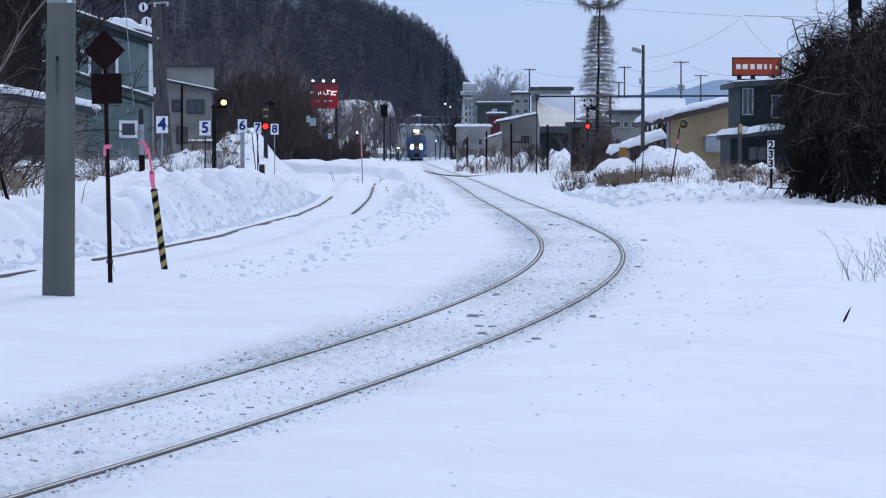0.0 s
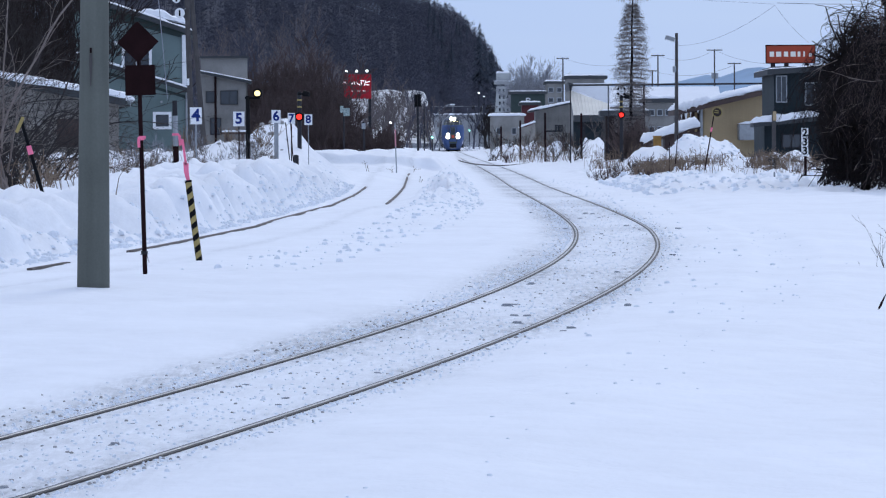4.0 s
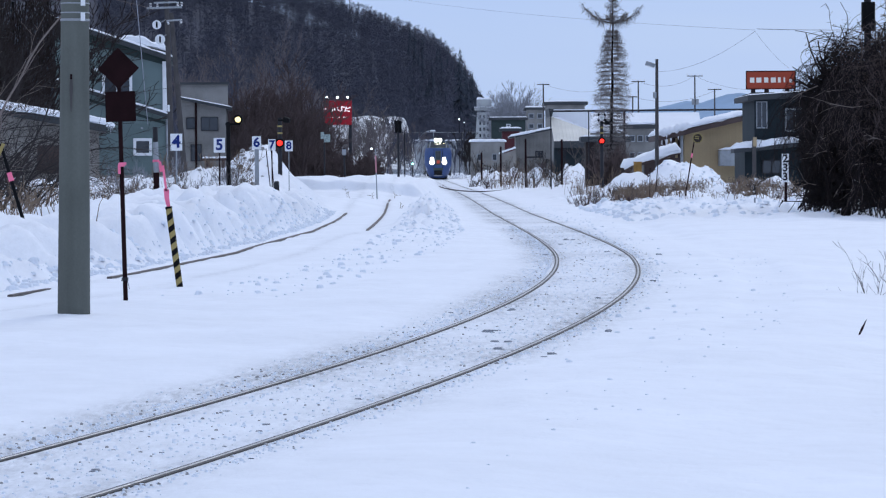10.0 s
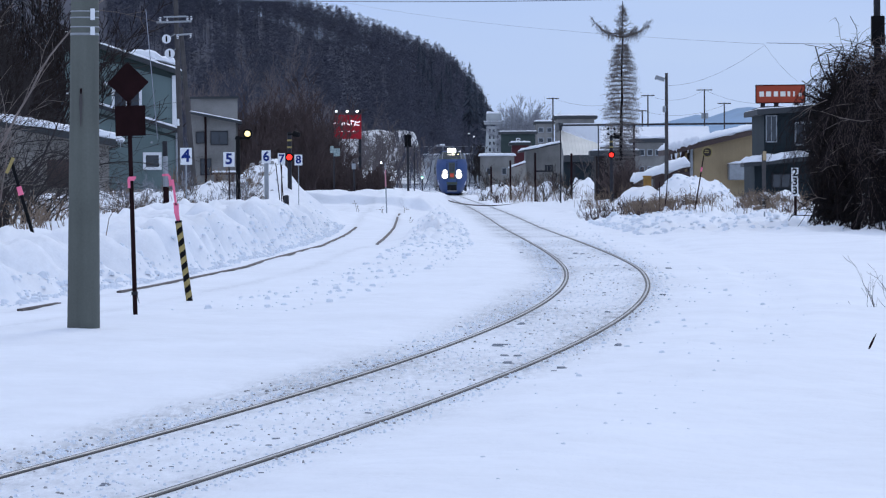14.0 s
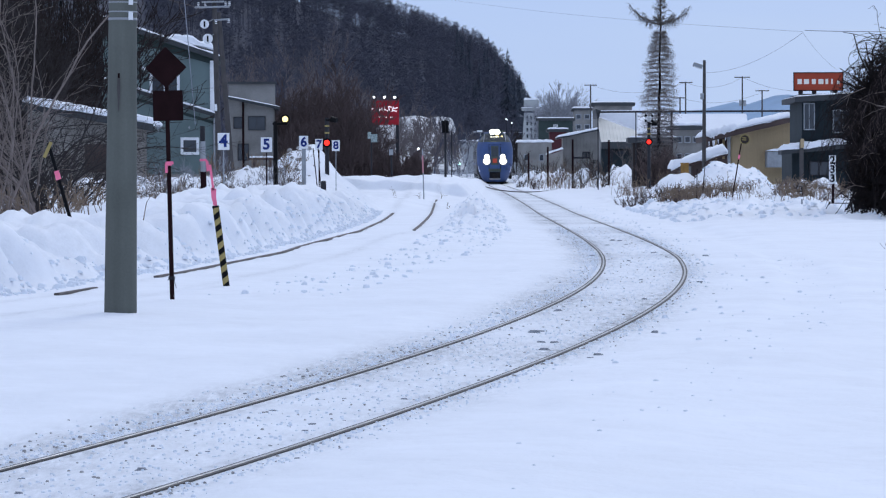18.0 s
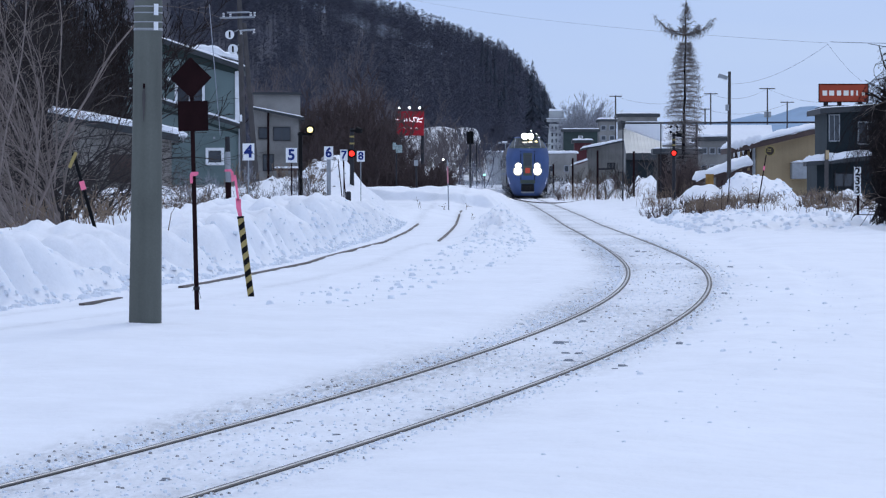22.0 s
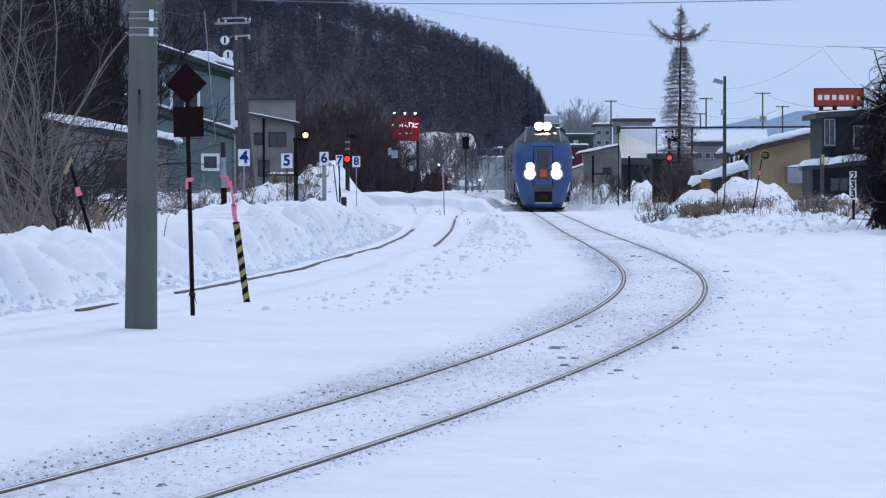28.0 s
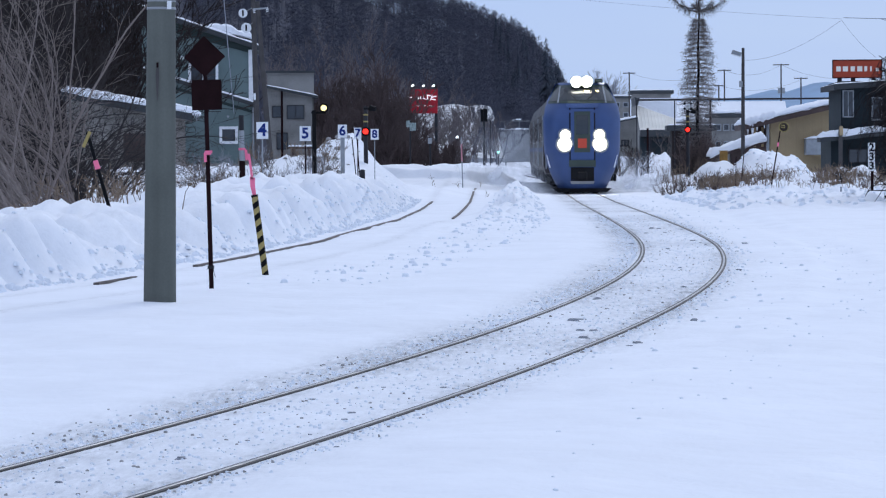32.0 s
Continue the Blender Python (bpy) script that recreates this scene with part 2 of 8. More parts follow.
# lighter than the windscreen: the sky's reflection is put into the colour
CORNER_GLASS = material("sky_toned_corner_glass", (0.06, 0.066, 0.066), 0.2, scale=1, var=0.2, bump=0, spec=0.6)
RED_PLATE = material("train_name_display", (0.4, 0.06, 0.04), 0.5, emit=(0.9, 0.12, 0.06), power=0.12, bump=0, var=0.1)
CAB_LAMP = material("cab_lamp", (1, 0.85, 0.4), 0.4, emit=(1.0, 0.8, 0.35), power=3, bump=0, var=0)
RED_LAMP = material("red_signal_lens", (0.8, 0.03, 0.02), 0.3, emit=(1.0, 0.02, 0.012), power=2.6, bump=0, var=0)
OCHRE = material("faded_ochre_paint", (0.3, 0.17, 0.05), 0.7, scale=5, var=0.4, bump=0.1)
YELLOW_LAMP = material("yellow_lamp", (1, 0.9, 0.5), 0.3, emit=(1.0, 0.78, 0.26), power=1.5, bump=0, var=0)
WHITE_LAMP = material("small_white_lamp", (1, 1, 1), 0.3, emit=(0.9, 0.95, 1.0), power=5, bump=0, var=0)
GREEN_LAMP = material("green_signal_lens", (0.2, 0.9, 0.7), 0.3, emit=(0.3, 1.0, 0.75), power=5, bump=0, var=0)
LETTER_GLOW = material("lit_lettering", (0.9, 0.85, 0.85), 0.5, emit=(1.0, 0.75, 0.75), power=0.6, bump=0, var=0)
POWDER = material("powder_snow", (0.85, 0.88, 0.93), 0.9, scale=1.2, var=0.05, bump=0)
_n, _l = POWDER.node_tree.nodes, POWDER.node_tree.links
_tr, _mx, _ns, _mr = _n.new("ShaderNodeBsdfTransparent"), _n.new("ShaderNodeMixShader"), _n.new("ShaderNodeTexNoise"), _n.new("ShaderNodeMapRange")
_gr, _mu = _n.new("ShaderNodeTexGradient"), _n.new("ShaderNodeMath")
_gr.gradient_type, _mu.operation = "SPHERICAL", "MULTIPLY"
_ns.inputs["Scale"].default_value, _ns.inputs["Detail"].default_value = 2.0, 4
_mr.inputs["From Min"].default_value, _mr.inputs["From Max"].default_value, _mr.inputs["To Min"].default_value, _mr.inputs["To Max"].default_value = 0.35, 0.75, 0.0, 0.5
_l.new(_n["Texture Coordinate"].outputs["Object"], _ns.inputs["Vector"])
_l.new(_n["Texture Coordinate"].outputs["Object"], _gr.inputs["Vector"])
_l.new(_ns.outputs["Fac"], _mr.inputs["Value"])
_l.new(_mr.outputs[0], _mu.inputs[0])
_l.new(_gr.outputs["Fac"], _mu.inputs[1])
_l.new(_mu.outputs[0], _mx.inputs[0])
_l.new(_tr.outputs[0], _mx.inputs[1])
_l.new(_n["Principled BSDF"].outputs[0], _mx.inputs[2])
_l.new(_mx.outputs[0], _n["Material Output"].inputs[0])
WIRE = material("cable", (0.2, 0.22, 0.27), 0.6, scale=2, var=0.2, bump=0)


# ---- building blocks ----
class Shape:
    """Gathers rings, boxes and tubes of one part before they become a mesh."""

    def __init__(self):
        self.v, self.f = [], []

    def add(self, verts, faces):
        o = len(self.v)
        self.v += [tuple(q) for q in verts]
        self.f += [tuple(i + o for i in q) for q in faces]
        return self

    def box(self, cx, cy, cz, sx, sy, sz, bevel=0.0, m=None):
        """A box with chamfered upright and top edges."""
        b = min(bevel, sx / 2.1, sy / 2.1, sz / 2.1)
        x, y, z = sx / 2, sy / 2, sz / 2
        if b <= 0:
            ring = [(-x, -y), (x, -y), (x, y), (-x, y)]
            rings = [(ring, -z), (ring, z)]
        else:
            def oct(k):
                return [(-x + b + k, -y + k), (x - b - k, -y + k), (x - k, -y + b + k), (x - k, y - b - k),
                        (x - b - k, y - k), (-x + b + k, y - k), (-x + k, y - b - k), (-x + k, -y + b + k)]
            rings = [(oct(b * 0.6), -z), (oct(0), -z + b), (oct(0), z - b), (oct(b * 0.6), z)]
        pts = [Vector((px, py, h)) for r, h in rings for px, py in r]
        mat = Matrix.Translation((cx, cy, cz)) @ (m or Matrix.Identity(4))
        pts = [mat @ p for p in pts]
        k = len(rings[0][0])
        fs = [tuple(reversed(range(k))), tuple(range((len(rings) - 1) * k, len(rings) * k))]
        for i in range(len(rings) - 1):
            for j in range(k):
                fs.append((i * k + j, i * k + (j + 1) % k, (i + 1) * k + (j + 1) % k, (i + 1) * k + j))
        return self.add(pts, fs)

    def tube(self, p0, p1, r0, r1=None, n=8, caps=True):
        r1 = r0 if r1 is None else r1
        p0, p1 = Vector(p0), Vector(p1)
        d = (p1 - p0)
        if d.length < 1e-6:
            return self
        d.normalize()
        a = d.orthogonal().normalized()
        b = d.cross(a)
        pts = []
        for p, r in ((p0, r0), (p1, r1)):
            for i in range(n):
                w = 2 * math.pi * i / n
                pts.append(p + a * (r * math.cos(w)) + b * (r * math.sin(w)))
        fs = [(i, (i + 1) % n, n + (i + 1) % n, n + i) for i in range(n)]
        if caps:
            fs += [tuple(reversed(range(n))), tuple(range(n, 2 * n))]
        return self.add(pts, fs)

    def loft(self, rings, closed=True, caps=True):
        k = len(rings[0])
        pts = [p for r in rings for p in r]
        fs = []
        for i in range(len(rings) - 1):
            for j in range(k if closed else k - 1):
                fs.append((i * k + j, i * k + (j + 1) % k, (i + 1) * k + (j + 1) % k, (i + 1) * k + j))
        if caps:
            fs += [tuple(reversed(range(k))), tuple(range((len(rings) - 1) * k, len(rings) * k))]
        return self.add(pts, fs)

    def prism(self, outline, axis, lo, hi):
        """An outline of (u, w) swept along 'x' or 'y' from lo to hi; w is up."""
        def at(s, u, w):
            return (s, u, w) if axis == "x" else (u, s, w)
        return self.loft([[at(s, u, w) for u, w in outline] for s in (lo, hi)])

    def ball(self, c, r, squash=1.0, n=10, rings=6):
        rows = []
        for i in range(1, rings):
            a = math.pi * i / rings
            rows.append([(c[0] + r * math.sin(a) * math.cos(2 * math.pi * j / n), c[1] + r * math.sin(a) * math.sin(2 * math.pi * j / n),
                          c[2] + r * squash * math.cos(a)) for j in range(n)])
        return self.loft(rows)

    def mesh(self, name, mat, smooth=False):
        me = bpy.data.meshes.new(name)
        me.from_pydata(self.v, [], self.f)
        me.materials.append(mat)
        bm = bmesh.new()
        bm.from_mesh(me)
        bmesh.ops.recalc_face_normals(bm, faces=bm.faces)
        bm.to_mesh(me)
        bm.free()
        if smooth:
            me.shade_smooth()
        return me


def part(name, shape, mat, parent, label="", smooth=False, m=None):
    ob = new(name, shape.mesh(name, mat, smooth))
    ob.parent = parent
    if m is not None:
        ob.matrix_local = m
    if label:
        ob["label"] = label
    return ob


def thing(name, m, label, category, group="", kind=""):
    ob = new(name)
    ob.matrix_world = m
    ob.empty_display_size = 0.1
    return tagged(ob, label, category, group, kind)


def solid(name, shape, mat, m, label="", category="", group="", kind="", smooth=False):
    ob = new(name, shape.mesh(name, mat, smooth))
    ob.matrix_world = m
    return tagged(ob, label, category, group, kind)


# ---- the railway's line: a curve near the eye that straightens away from it ----
G_STEP = 0.5
T_S = np.arange(0, 1300, G_STEP)
T_K = np.interp(T_S, [0, 13.7, 28.6, 45.7, 62.9, 85.7, 125.7, 183, 286, 800], [-3.77, -3.02, -3.4, -3.67, -0.745, -0.098, 0.085, -0.067, 0.013, -0.025]) / 1000
T_A = 0.1934 + np.concatenate([[0], np.cumsum((T_K[1:] + T_K[:-1]) / 2 * G_STEP)])
T_X = -3.469 + np.concatenate([[0], np.cumsum(np.sin((T_A[1:] + T_A[:-1]) / 2) * G_STEP)])
T_X = T_X - np.interp(T_S, [0, 150, 215, 285, 1300], [0, 0, 0.14, 0.2, 0.3])
T_Y = 15.43 + np.concatenate([[0], np.cumsum(np.cos((T_A[1:] + T_A[:-1]) / 2) * G_STEP)])


def rail_z(y):
    return np.interp(y, [0, 68.6, 137, 229, 400, 800], [-0.269, 0, -0.066, -0.007, -0.011, -0.055])


def main_x(y):
    return np.interp(y, T_Y, T_X)


# a siding beside it on the inner side
SIDE_Y = np.array([20, 40, 51, 60, 72, 96, 133, 170, 260, 420])
SIDE_X = np.array([-10.2, -6.1, -4.5, -3.75, -2.95, -2.5, -2.72, -3.1, -4.1, -6.0])


def side_x(y):
    return np.interp(y, SIDE_Y, SIDE_X)


def value_noise(x, y, seed):
    """Smooth lattice noise in -1..1 for arrays."""
    rs = np.random.RandomState(seed)
    tab = rs.rand(256, 256) * 2 - 1
    xi, yi = np.floor(x).astype(int), np.floor(y).astype(int)
    u, v = x - xi, y - yi
    u, v = u * u * (3 - 2 * u), v * v * (3 - 2 * v)
    def at(a, b):
        return tab[a % 256, b % 256]
    return (at(xi, yi) * (1 - u) + at(xi + 1, yi) * u) * (1 - v) + (at(xi, yi + 1) * (1 - u) + at(xi + 1, yi + 1) * u) * v


def bump_at(x, y, cx, cy, rx, ry, h):
    return h * np.exp(-((x - cx) / rx) ** 2 - ((y - cy) / ry) ** 2)


def plateau(x, y, cx, cy, rx, ry, h):
    return h * np.exp(-(((x - cx) / rx) ** 2 + ((y - cy) / ry) ** 2) ** 1.7)


def smooth(e0, e1, v):
    t = np.clip((v - e0) / (e1 - e0), 0, 1)
    return t * t * (3 - 2 * t)


def ground_z(x, y):
    x, y = np.asarray(x, float), np.asarray(y, float)
    zr = rail_z(y)
    d = x - main_x(y)
    z = zr - 0.011 + 0.0 * x
    ad = np.abs(d)
    # snow swept a little higher outside the ends of the sleepers
    z = z + 0.03 * smooth(0.75, 1.7, ad) + 0.02 * value_noise(x * 1.2, y * 0.5, 1) * smooth(0.8, 2.5, ad)
    z = z + 0.012 * value_noise(x * 5, y * 2.5, 2) * smooth(0.08, 0.2, np.abs(ad - 0.566))
    # groove inside each rail
    z = z - 0.002 * np.exp(-((ad - 0.54) / 0.09) ** 2)
    # a shoulder beside the track, then the open field a little lower
    z = z - 0.13 * smooth(2.1, 3.6, d) * (1 - smooth(75, 100, y)) + 0.05 * smooth(2, 6, d) * smooth(75, 100, y) + 0.05 * value_noise(x * 0.25, y * 0.12, 3) * smooth(1.5, 5, ad)
    z = z - 0.06 * np.exp(-((d - 2.1) / 0.55) ** 2) * smooth(35, 50, y) * (1 - smooth(90, 120, y)) + 0.04 * np.exp(-((d - 3.3) / 0.5) ** 2)
    z = z + (0.05 * value_noise(d * 0.8, y * 0.035, 24) + 0.01 * value_noise(d * 2.2 + 0.05 * y, y * 0.07, 25)) * smooth(3.0, 5.5, d)
    z = z + (0.025 * np.exp(-((d - 1.75) / 0.16) ** 2) + 0.03 * np.exp(-((d - 2.65) / 0.2) ** 2)) * smooth(25, 40, y) * (1 - smooth(95, 125, y)) * (0.7 + 0.6 * value_noise(d, y * 0.3, 26))
    # ploughed bank on the far side of the siding
    e = side_x(y) - x
    crest = 0.56 + 0.16 * smooth(62, 80, y) + 0.14 * value_noise(x * 0.6, y * 0.16, 4) + 0.09 * value_noise(x * 2.6, y * 1.1, 5)
    rib = np.abs(np.sin(math.pi * (y + 0.6 * e) / 2.1 + 1.5 * value_noise(x * 0.5, y * 0.25, 52))) ** 0.7 - 0.6
    crest = crest + 0.42 * rib * (0.6 + 0.5 * value_noise(x * 0.3, y * 0.21, 53))
    bank = smooth(1.05, 2.3, e + 1.35 * rib * (0.7 + 0.5 * value_noise(x * 0.3, y * 0.21, 54)) * smooth(0.9, 1.5, e)) * crest
    fade = 1 - smooth(110, 150, y)
    rough = (0.12 * value_noise(x * 3, y * 1.4, 6) + 0.06 * value_noise(x * 8, y * 3, 62) + 0.03 * np.abs(value_noise(x * 6, y * 2.6, 61))) * smooth(0.9, 1.6, e) * (1 - smooth(3.5, 6, e))
    back = smooth(2.8, 4.5, e) * (0.35 + 0.1 * value_noise(x * 0.4, y * 0.2, 7))
    z = z + (bank - back) * fade + rough * fade
    # the siding's rails lie almost bare
    z = z - 0.4 * (z - zr) * smooth(28, 40, y) * (1 - smooth(150, 175, y)) * (1 - smooth(0.7, 1.0, np.abs(e)))
    # the far end of the yard: low banks across
    far = smooth(118, 160, y) * (1 - smooth(620, 800, y))
    z = z + far * smooth(1.6, 5.0, -d) * (0.3 + 0.18 * value_noise(x * 0.45, y * 0.06, 8) + 0.08 * value_noise(x * 1.6, y * 0.15, 9))
    z = z + far * smooth(3.0, 7.0, d) * (0.22 + 0.15 * value_noise(x * 0.4, y * 0.08, 10))
    # the edge of the ploughed yard: a low step in the snow
    z = z + 0.4 * (1 + 0.4 * value_noise(x * 1.1, y * 0.05, 14)) * smooth(188.2, 188.8, y + 2 * value_noise(x * 0.9, y * 0.02, 13)) * (1 - smooth(330, 420, y)) * smooth(1.1, 2.0, -(x - 0.0)) * smooth(0, 2, x + 9)
    # snow drifted against the foot of the concrete pole
    z = z + bump_at(x, y, -3.71, 43.6, 0.9, 1.6, 0.03)
    # heaps: shovelled snow between the tracks, the tall pile, the piles by the warehouse
    lump = 1 + 0.35 * value_noise(x * 2.5, y * 0.8, 11) + 0.2 * value_noise(x * 6, y * 2, 12)
    z = z + (bump_at(x, y, -0.75, 112, 0.55, 18, 0.36) + bump_at(x, y, -0.9, 148, 0.5, 14, 0.32)) * (1 + 0.8 * value_noise(x * 3.5, y * 0.7, 17) + 0.5 * value_noise(x * 7, y * 1.6, 18))
    z = z + bump_at(x, y, -1.6, 82, 1.4, 9, 0.12) * lump
    z = z + plateau(x, y, -6.45, 140, 1.0, 9, 1.4) * (0.82 + 0.18 * lump) + bump_at(x, y, -5.3, 138, 0.95, 9, 0.95) * (0.9 + 0.1 * lump) + bump_at(x, y, -8.3, 150, 1.3, 10, 0.5) * lump
    z = z + plateau(x, y, 8.8, 176, 1.45, 6, 1.22) * (0.9 + 0.1 * lump + 0.05 * value_noise(x * 4, y * 1.5, 15)) + plateau(x, y, 7.5, 196, 1.0, 5, 0.8) * (0.7 + 0.3 * lump) + plateau(x, y, 11.6, 170, 1.0, 6, 0.55) * lump
    # drifts in front of the houses, and shovelled heaps before the buildings across the line
    drift = np.interp(x, [-14.5, -13, -11.5, -10.4, -9.2, -8.3, -7.7, -7.2, -6.7, -6.2], [0.9, 1.0, 1.02, 1.06, 1.02, 1.14, 1.28, 1.28, 1.05, 0.6]) * (0.72 + 0.28 * lump + 0.1 * value_noise(x * 5, y * 0.7, 16))
    z = z + np.maximum(0, drift - z) * smooth(127, 133, y) * (1 - smooth(137, 142, y)) * smooth(-15, -14, x) * (1 - smooth(-6.6, -6.1, x))
    side = smooth(2.2, 3.6, d) * smooth(100, 125, y) * (1 - smooth(178, 200, y)) * (1 - smooth(12, 14, x))
    z = z + side * (0.2 * value_noise(x * 1.5, y * 0.4, 19) + 0.13 * value_noise(x * 3.2, y * 0.9, 20) + 0.08 * np.abs(value_noise(x * 6, y * 1.6, 23)))
    for cx, cy, rx, ry, h in ((1.9, 330, 1.0, 8, 1.0), (3.4, 322, 1.3, 8, 0.9), (5.6, 305, 1.2, 8, 1.1), (7.3, 285, 1.1, 7, 1.3), (4.4, 315, 0.9, 6, 0.7), (8.1, 262, 1.0, 6, 1.2)):
        z = z + plateau(x, y, cx, cy, rx, ry, h) * (0.5 + 0.5 * lump)
    return z


def ground_dirt(x, y):
    d = x - main_x(y)
    a = np.abs(d)
    k = np.exp(-((a - 0.57) / 0.16) ** 2) * 0.85 + 0.5 * (a < 0.5) + 0.85 * np.exp(-((d + 0.85) / 0.3) ** 2) * (d < -0.57) + 0.25 * np.exp(-((d - 0.8) / 0.25) ** 2)
    s = np.abs(x - side_x(y))
    k = k + 0.3 * np.exp(-((s - 0.57) / 0.12) ** 2)
    e = side_x(y) - x
    k = k + 0.14 * smooth(1.0, 1.5, e) * (1 - smooth(2.0, 2.8, e)) * (y < 150)
    k = k * np.clip(0.75 + 0.6 * value_noise(x * 0.8, y * 0.3, 21), 0.2, 1.5)
    return k


def build_ground():
    ys = np.concatenate([[-60, -20, 0, 8], np.arange(13, 60, 0.16), np.arange(60, 130, 0.4), np.arange(130, 184, 0.5), np.arange(184, 193, 0.2), np.arange(193, 260, 1.0), np.arange(260, 800, 8), [850, 1000, 1400, 2200, 3200, 4900]])
    core = np.concatenate([np.arange(-14, -7, 0.14), np.arange(-7, 4.5, 0.075), np.arange(4.5, 14, 0.12)])
    xs = np.concatenate([[-2500, -900, -400, -200, -120, -80, -60, -48], np.arange(-40, -14, 0.8), core, np.arange(14, 40, 0.8), [40, 48, 60, 80, 120, 200, 400, 900, 2500]])
    gx, gy = np.meshgrid(xs, ys)
    z = ground_z(gx, gy)
    verts = np.stack([gx.ravel(), gy.ravel(), z.ravel()], 1)
    ny, nx = gx.shape
    i = (np.arange(ny - 1)[:, None] * nx + np.arange(nx - 1)[None, :]).ravel()
    faces = np.stack([i, i + 1, i + nx + 1, i + nx], 1)
    me = bpy.data.meshes.new("ground")
    me.vertices.add(len(verts))
    me.vertices.foreach_set("co", verts.ravel())
    me.loops.add(faces.size)
    me.loops.foreach_set("vertex_index", faces.ravel())
    me.polygons.add(len(faces))
    me.polygons.foreach_set("loop_start", np.arange(0, faces.size, 4))
    me.update(calc_edges=True)
    at = me.attributes.new("dirt", "FLOAT", "POINT")
    at.data.foreach_set("value", ground_dirt(gx, gy).ravel())
    me.materials.append(SNOW_GROUND)
    me.shade_smooth()
    return tagged(new("ground", me), "snow-covered ground, trodden and gritty beside the rails", "snow", kind="structure")


build_ground()


def rail_pieces(name, xs, ys, za, az, offset, parent, foot_mat, head_mat, head=True):
    """One rail along a line: the dark web and foot, and the bright worn head on top of it."""
    web = [(-0.06, -0.15), (0.06, -0.15), (0.06, -0.135), (0.012, -0.11), (0.012, -0.045), (0.0325, -0.035), (0.0325, -0.004), (-0.0325, -0.004), (-0.0325, -0.035), (-0.012, -0.045), (-0.012, -0.11), (-0.06, -0.135)]
    top = [(-0.011, -0.006), (0.011, -0.006), (0.011, -0.002), (0.008, 0.0), (-0.008, 0.0), (-0.011, -0.002)]
    def sweep(profile):
        s = Shape()
        s.loft([[(x + (offset + u) * math.cos(a), y - (offset + u) * math.sin(a), z + w) for u, w in profile] for x, y, z, a in zip(xs, ys, za, az)])
        return s
    r = part(name, sweep(web), foot_mat, parent)
    if head:
        part("rail_head", sweep(top), head_mat, r, "bright worn running surface")
    return r


def build_tracks():
    track = thing("railway_track", pose(0, 0, 0), "curving main railway line, rails bare in packed snow", "railway track", kind="structure")
    keep = [i for i in range(len(T_S)) if (T_Y[i] < 100) or (T_Y[i] < 300 and i % 4 == 0) or i % 20 == 0]
    xs, ys, az = T_X[keep], T_Y[keep], T_A[keep]
    for o in (-0.566, 0.566):
        rail_pieces("rail", xs, ys, rail_z(ys), az, o, track, RAIL_STEEL, RAIL_HEAD)
    side = thing("siding_track", pose(0, 0, 0), "rusty siding rails half buried in snow", "railway track", kind="structure")
    for o, spans in ((-0.566, ((41.5, 44.5), (51, 53.5), (58, 134))), (0.566, ((34, 38), (97, 168)))):
        for a, b in spans:
            ys = np.arange(a, b + 0.1, 0.5)
            xs = side_x(ys)
            az = np.arctan(np.gradient(xs, ys))
            rail_pieces("rail", xs, ys, np.convolve(np.pad(np.maximum(ground_z(xs + o, ys), ground_z(xs + o + 0.04, ys)), 10, "edge"), np.ones(21) / 21, "valid") + 0.024, az, o, side, RUST_RAIL, RAIL_STEEL, False)
    edge = thing("crossing_edge", pose(0, 0, 0), "dark curved edge of the level crossing lying over the rails", "level crossing", kind="structure")
    u = np.linspace(0, 8, 49)
    xs = np.interp(u, range(9), [-1.7, -1.29, -0.4, 0.49, 1.25, 2.0, 2.8, 3.53, 4.9])
    ys = np.interp(u, range(9), [335, 303, 262, 243.5, 240, 243.5, 258, 280, 335])
    xs, ys = [np.convolve(np.pad(q, 3, "edge"), np.ones(7) / 7, "valid") for q in (xs, ys)]
    az = np.unwrap(np.arctan2(np.gradient(xs), np.gradient(ys)))
    rail_pieces("edge_rail", xs, ys, rail_z(ys) + 0.05, az, 0.0, edge, RUST_RAIL, RAIL_STEEL, False)


build_tracks()


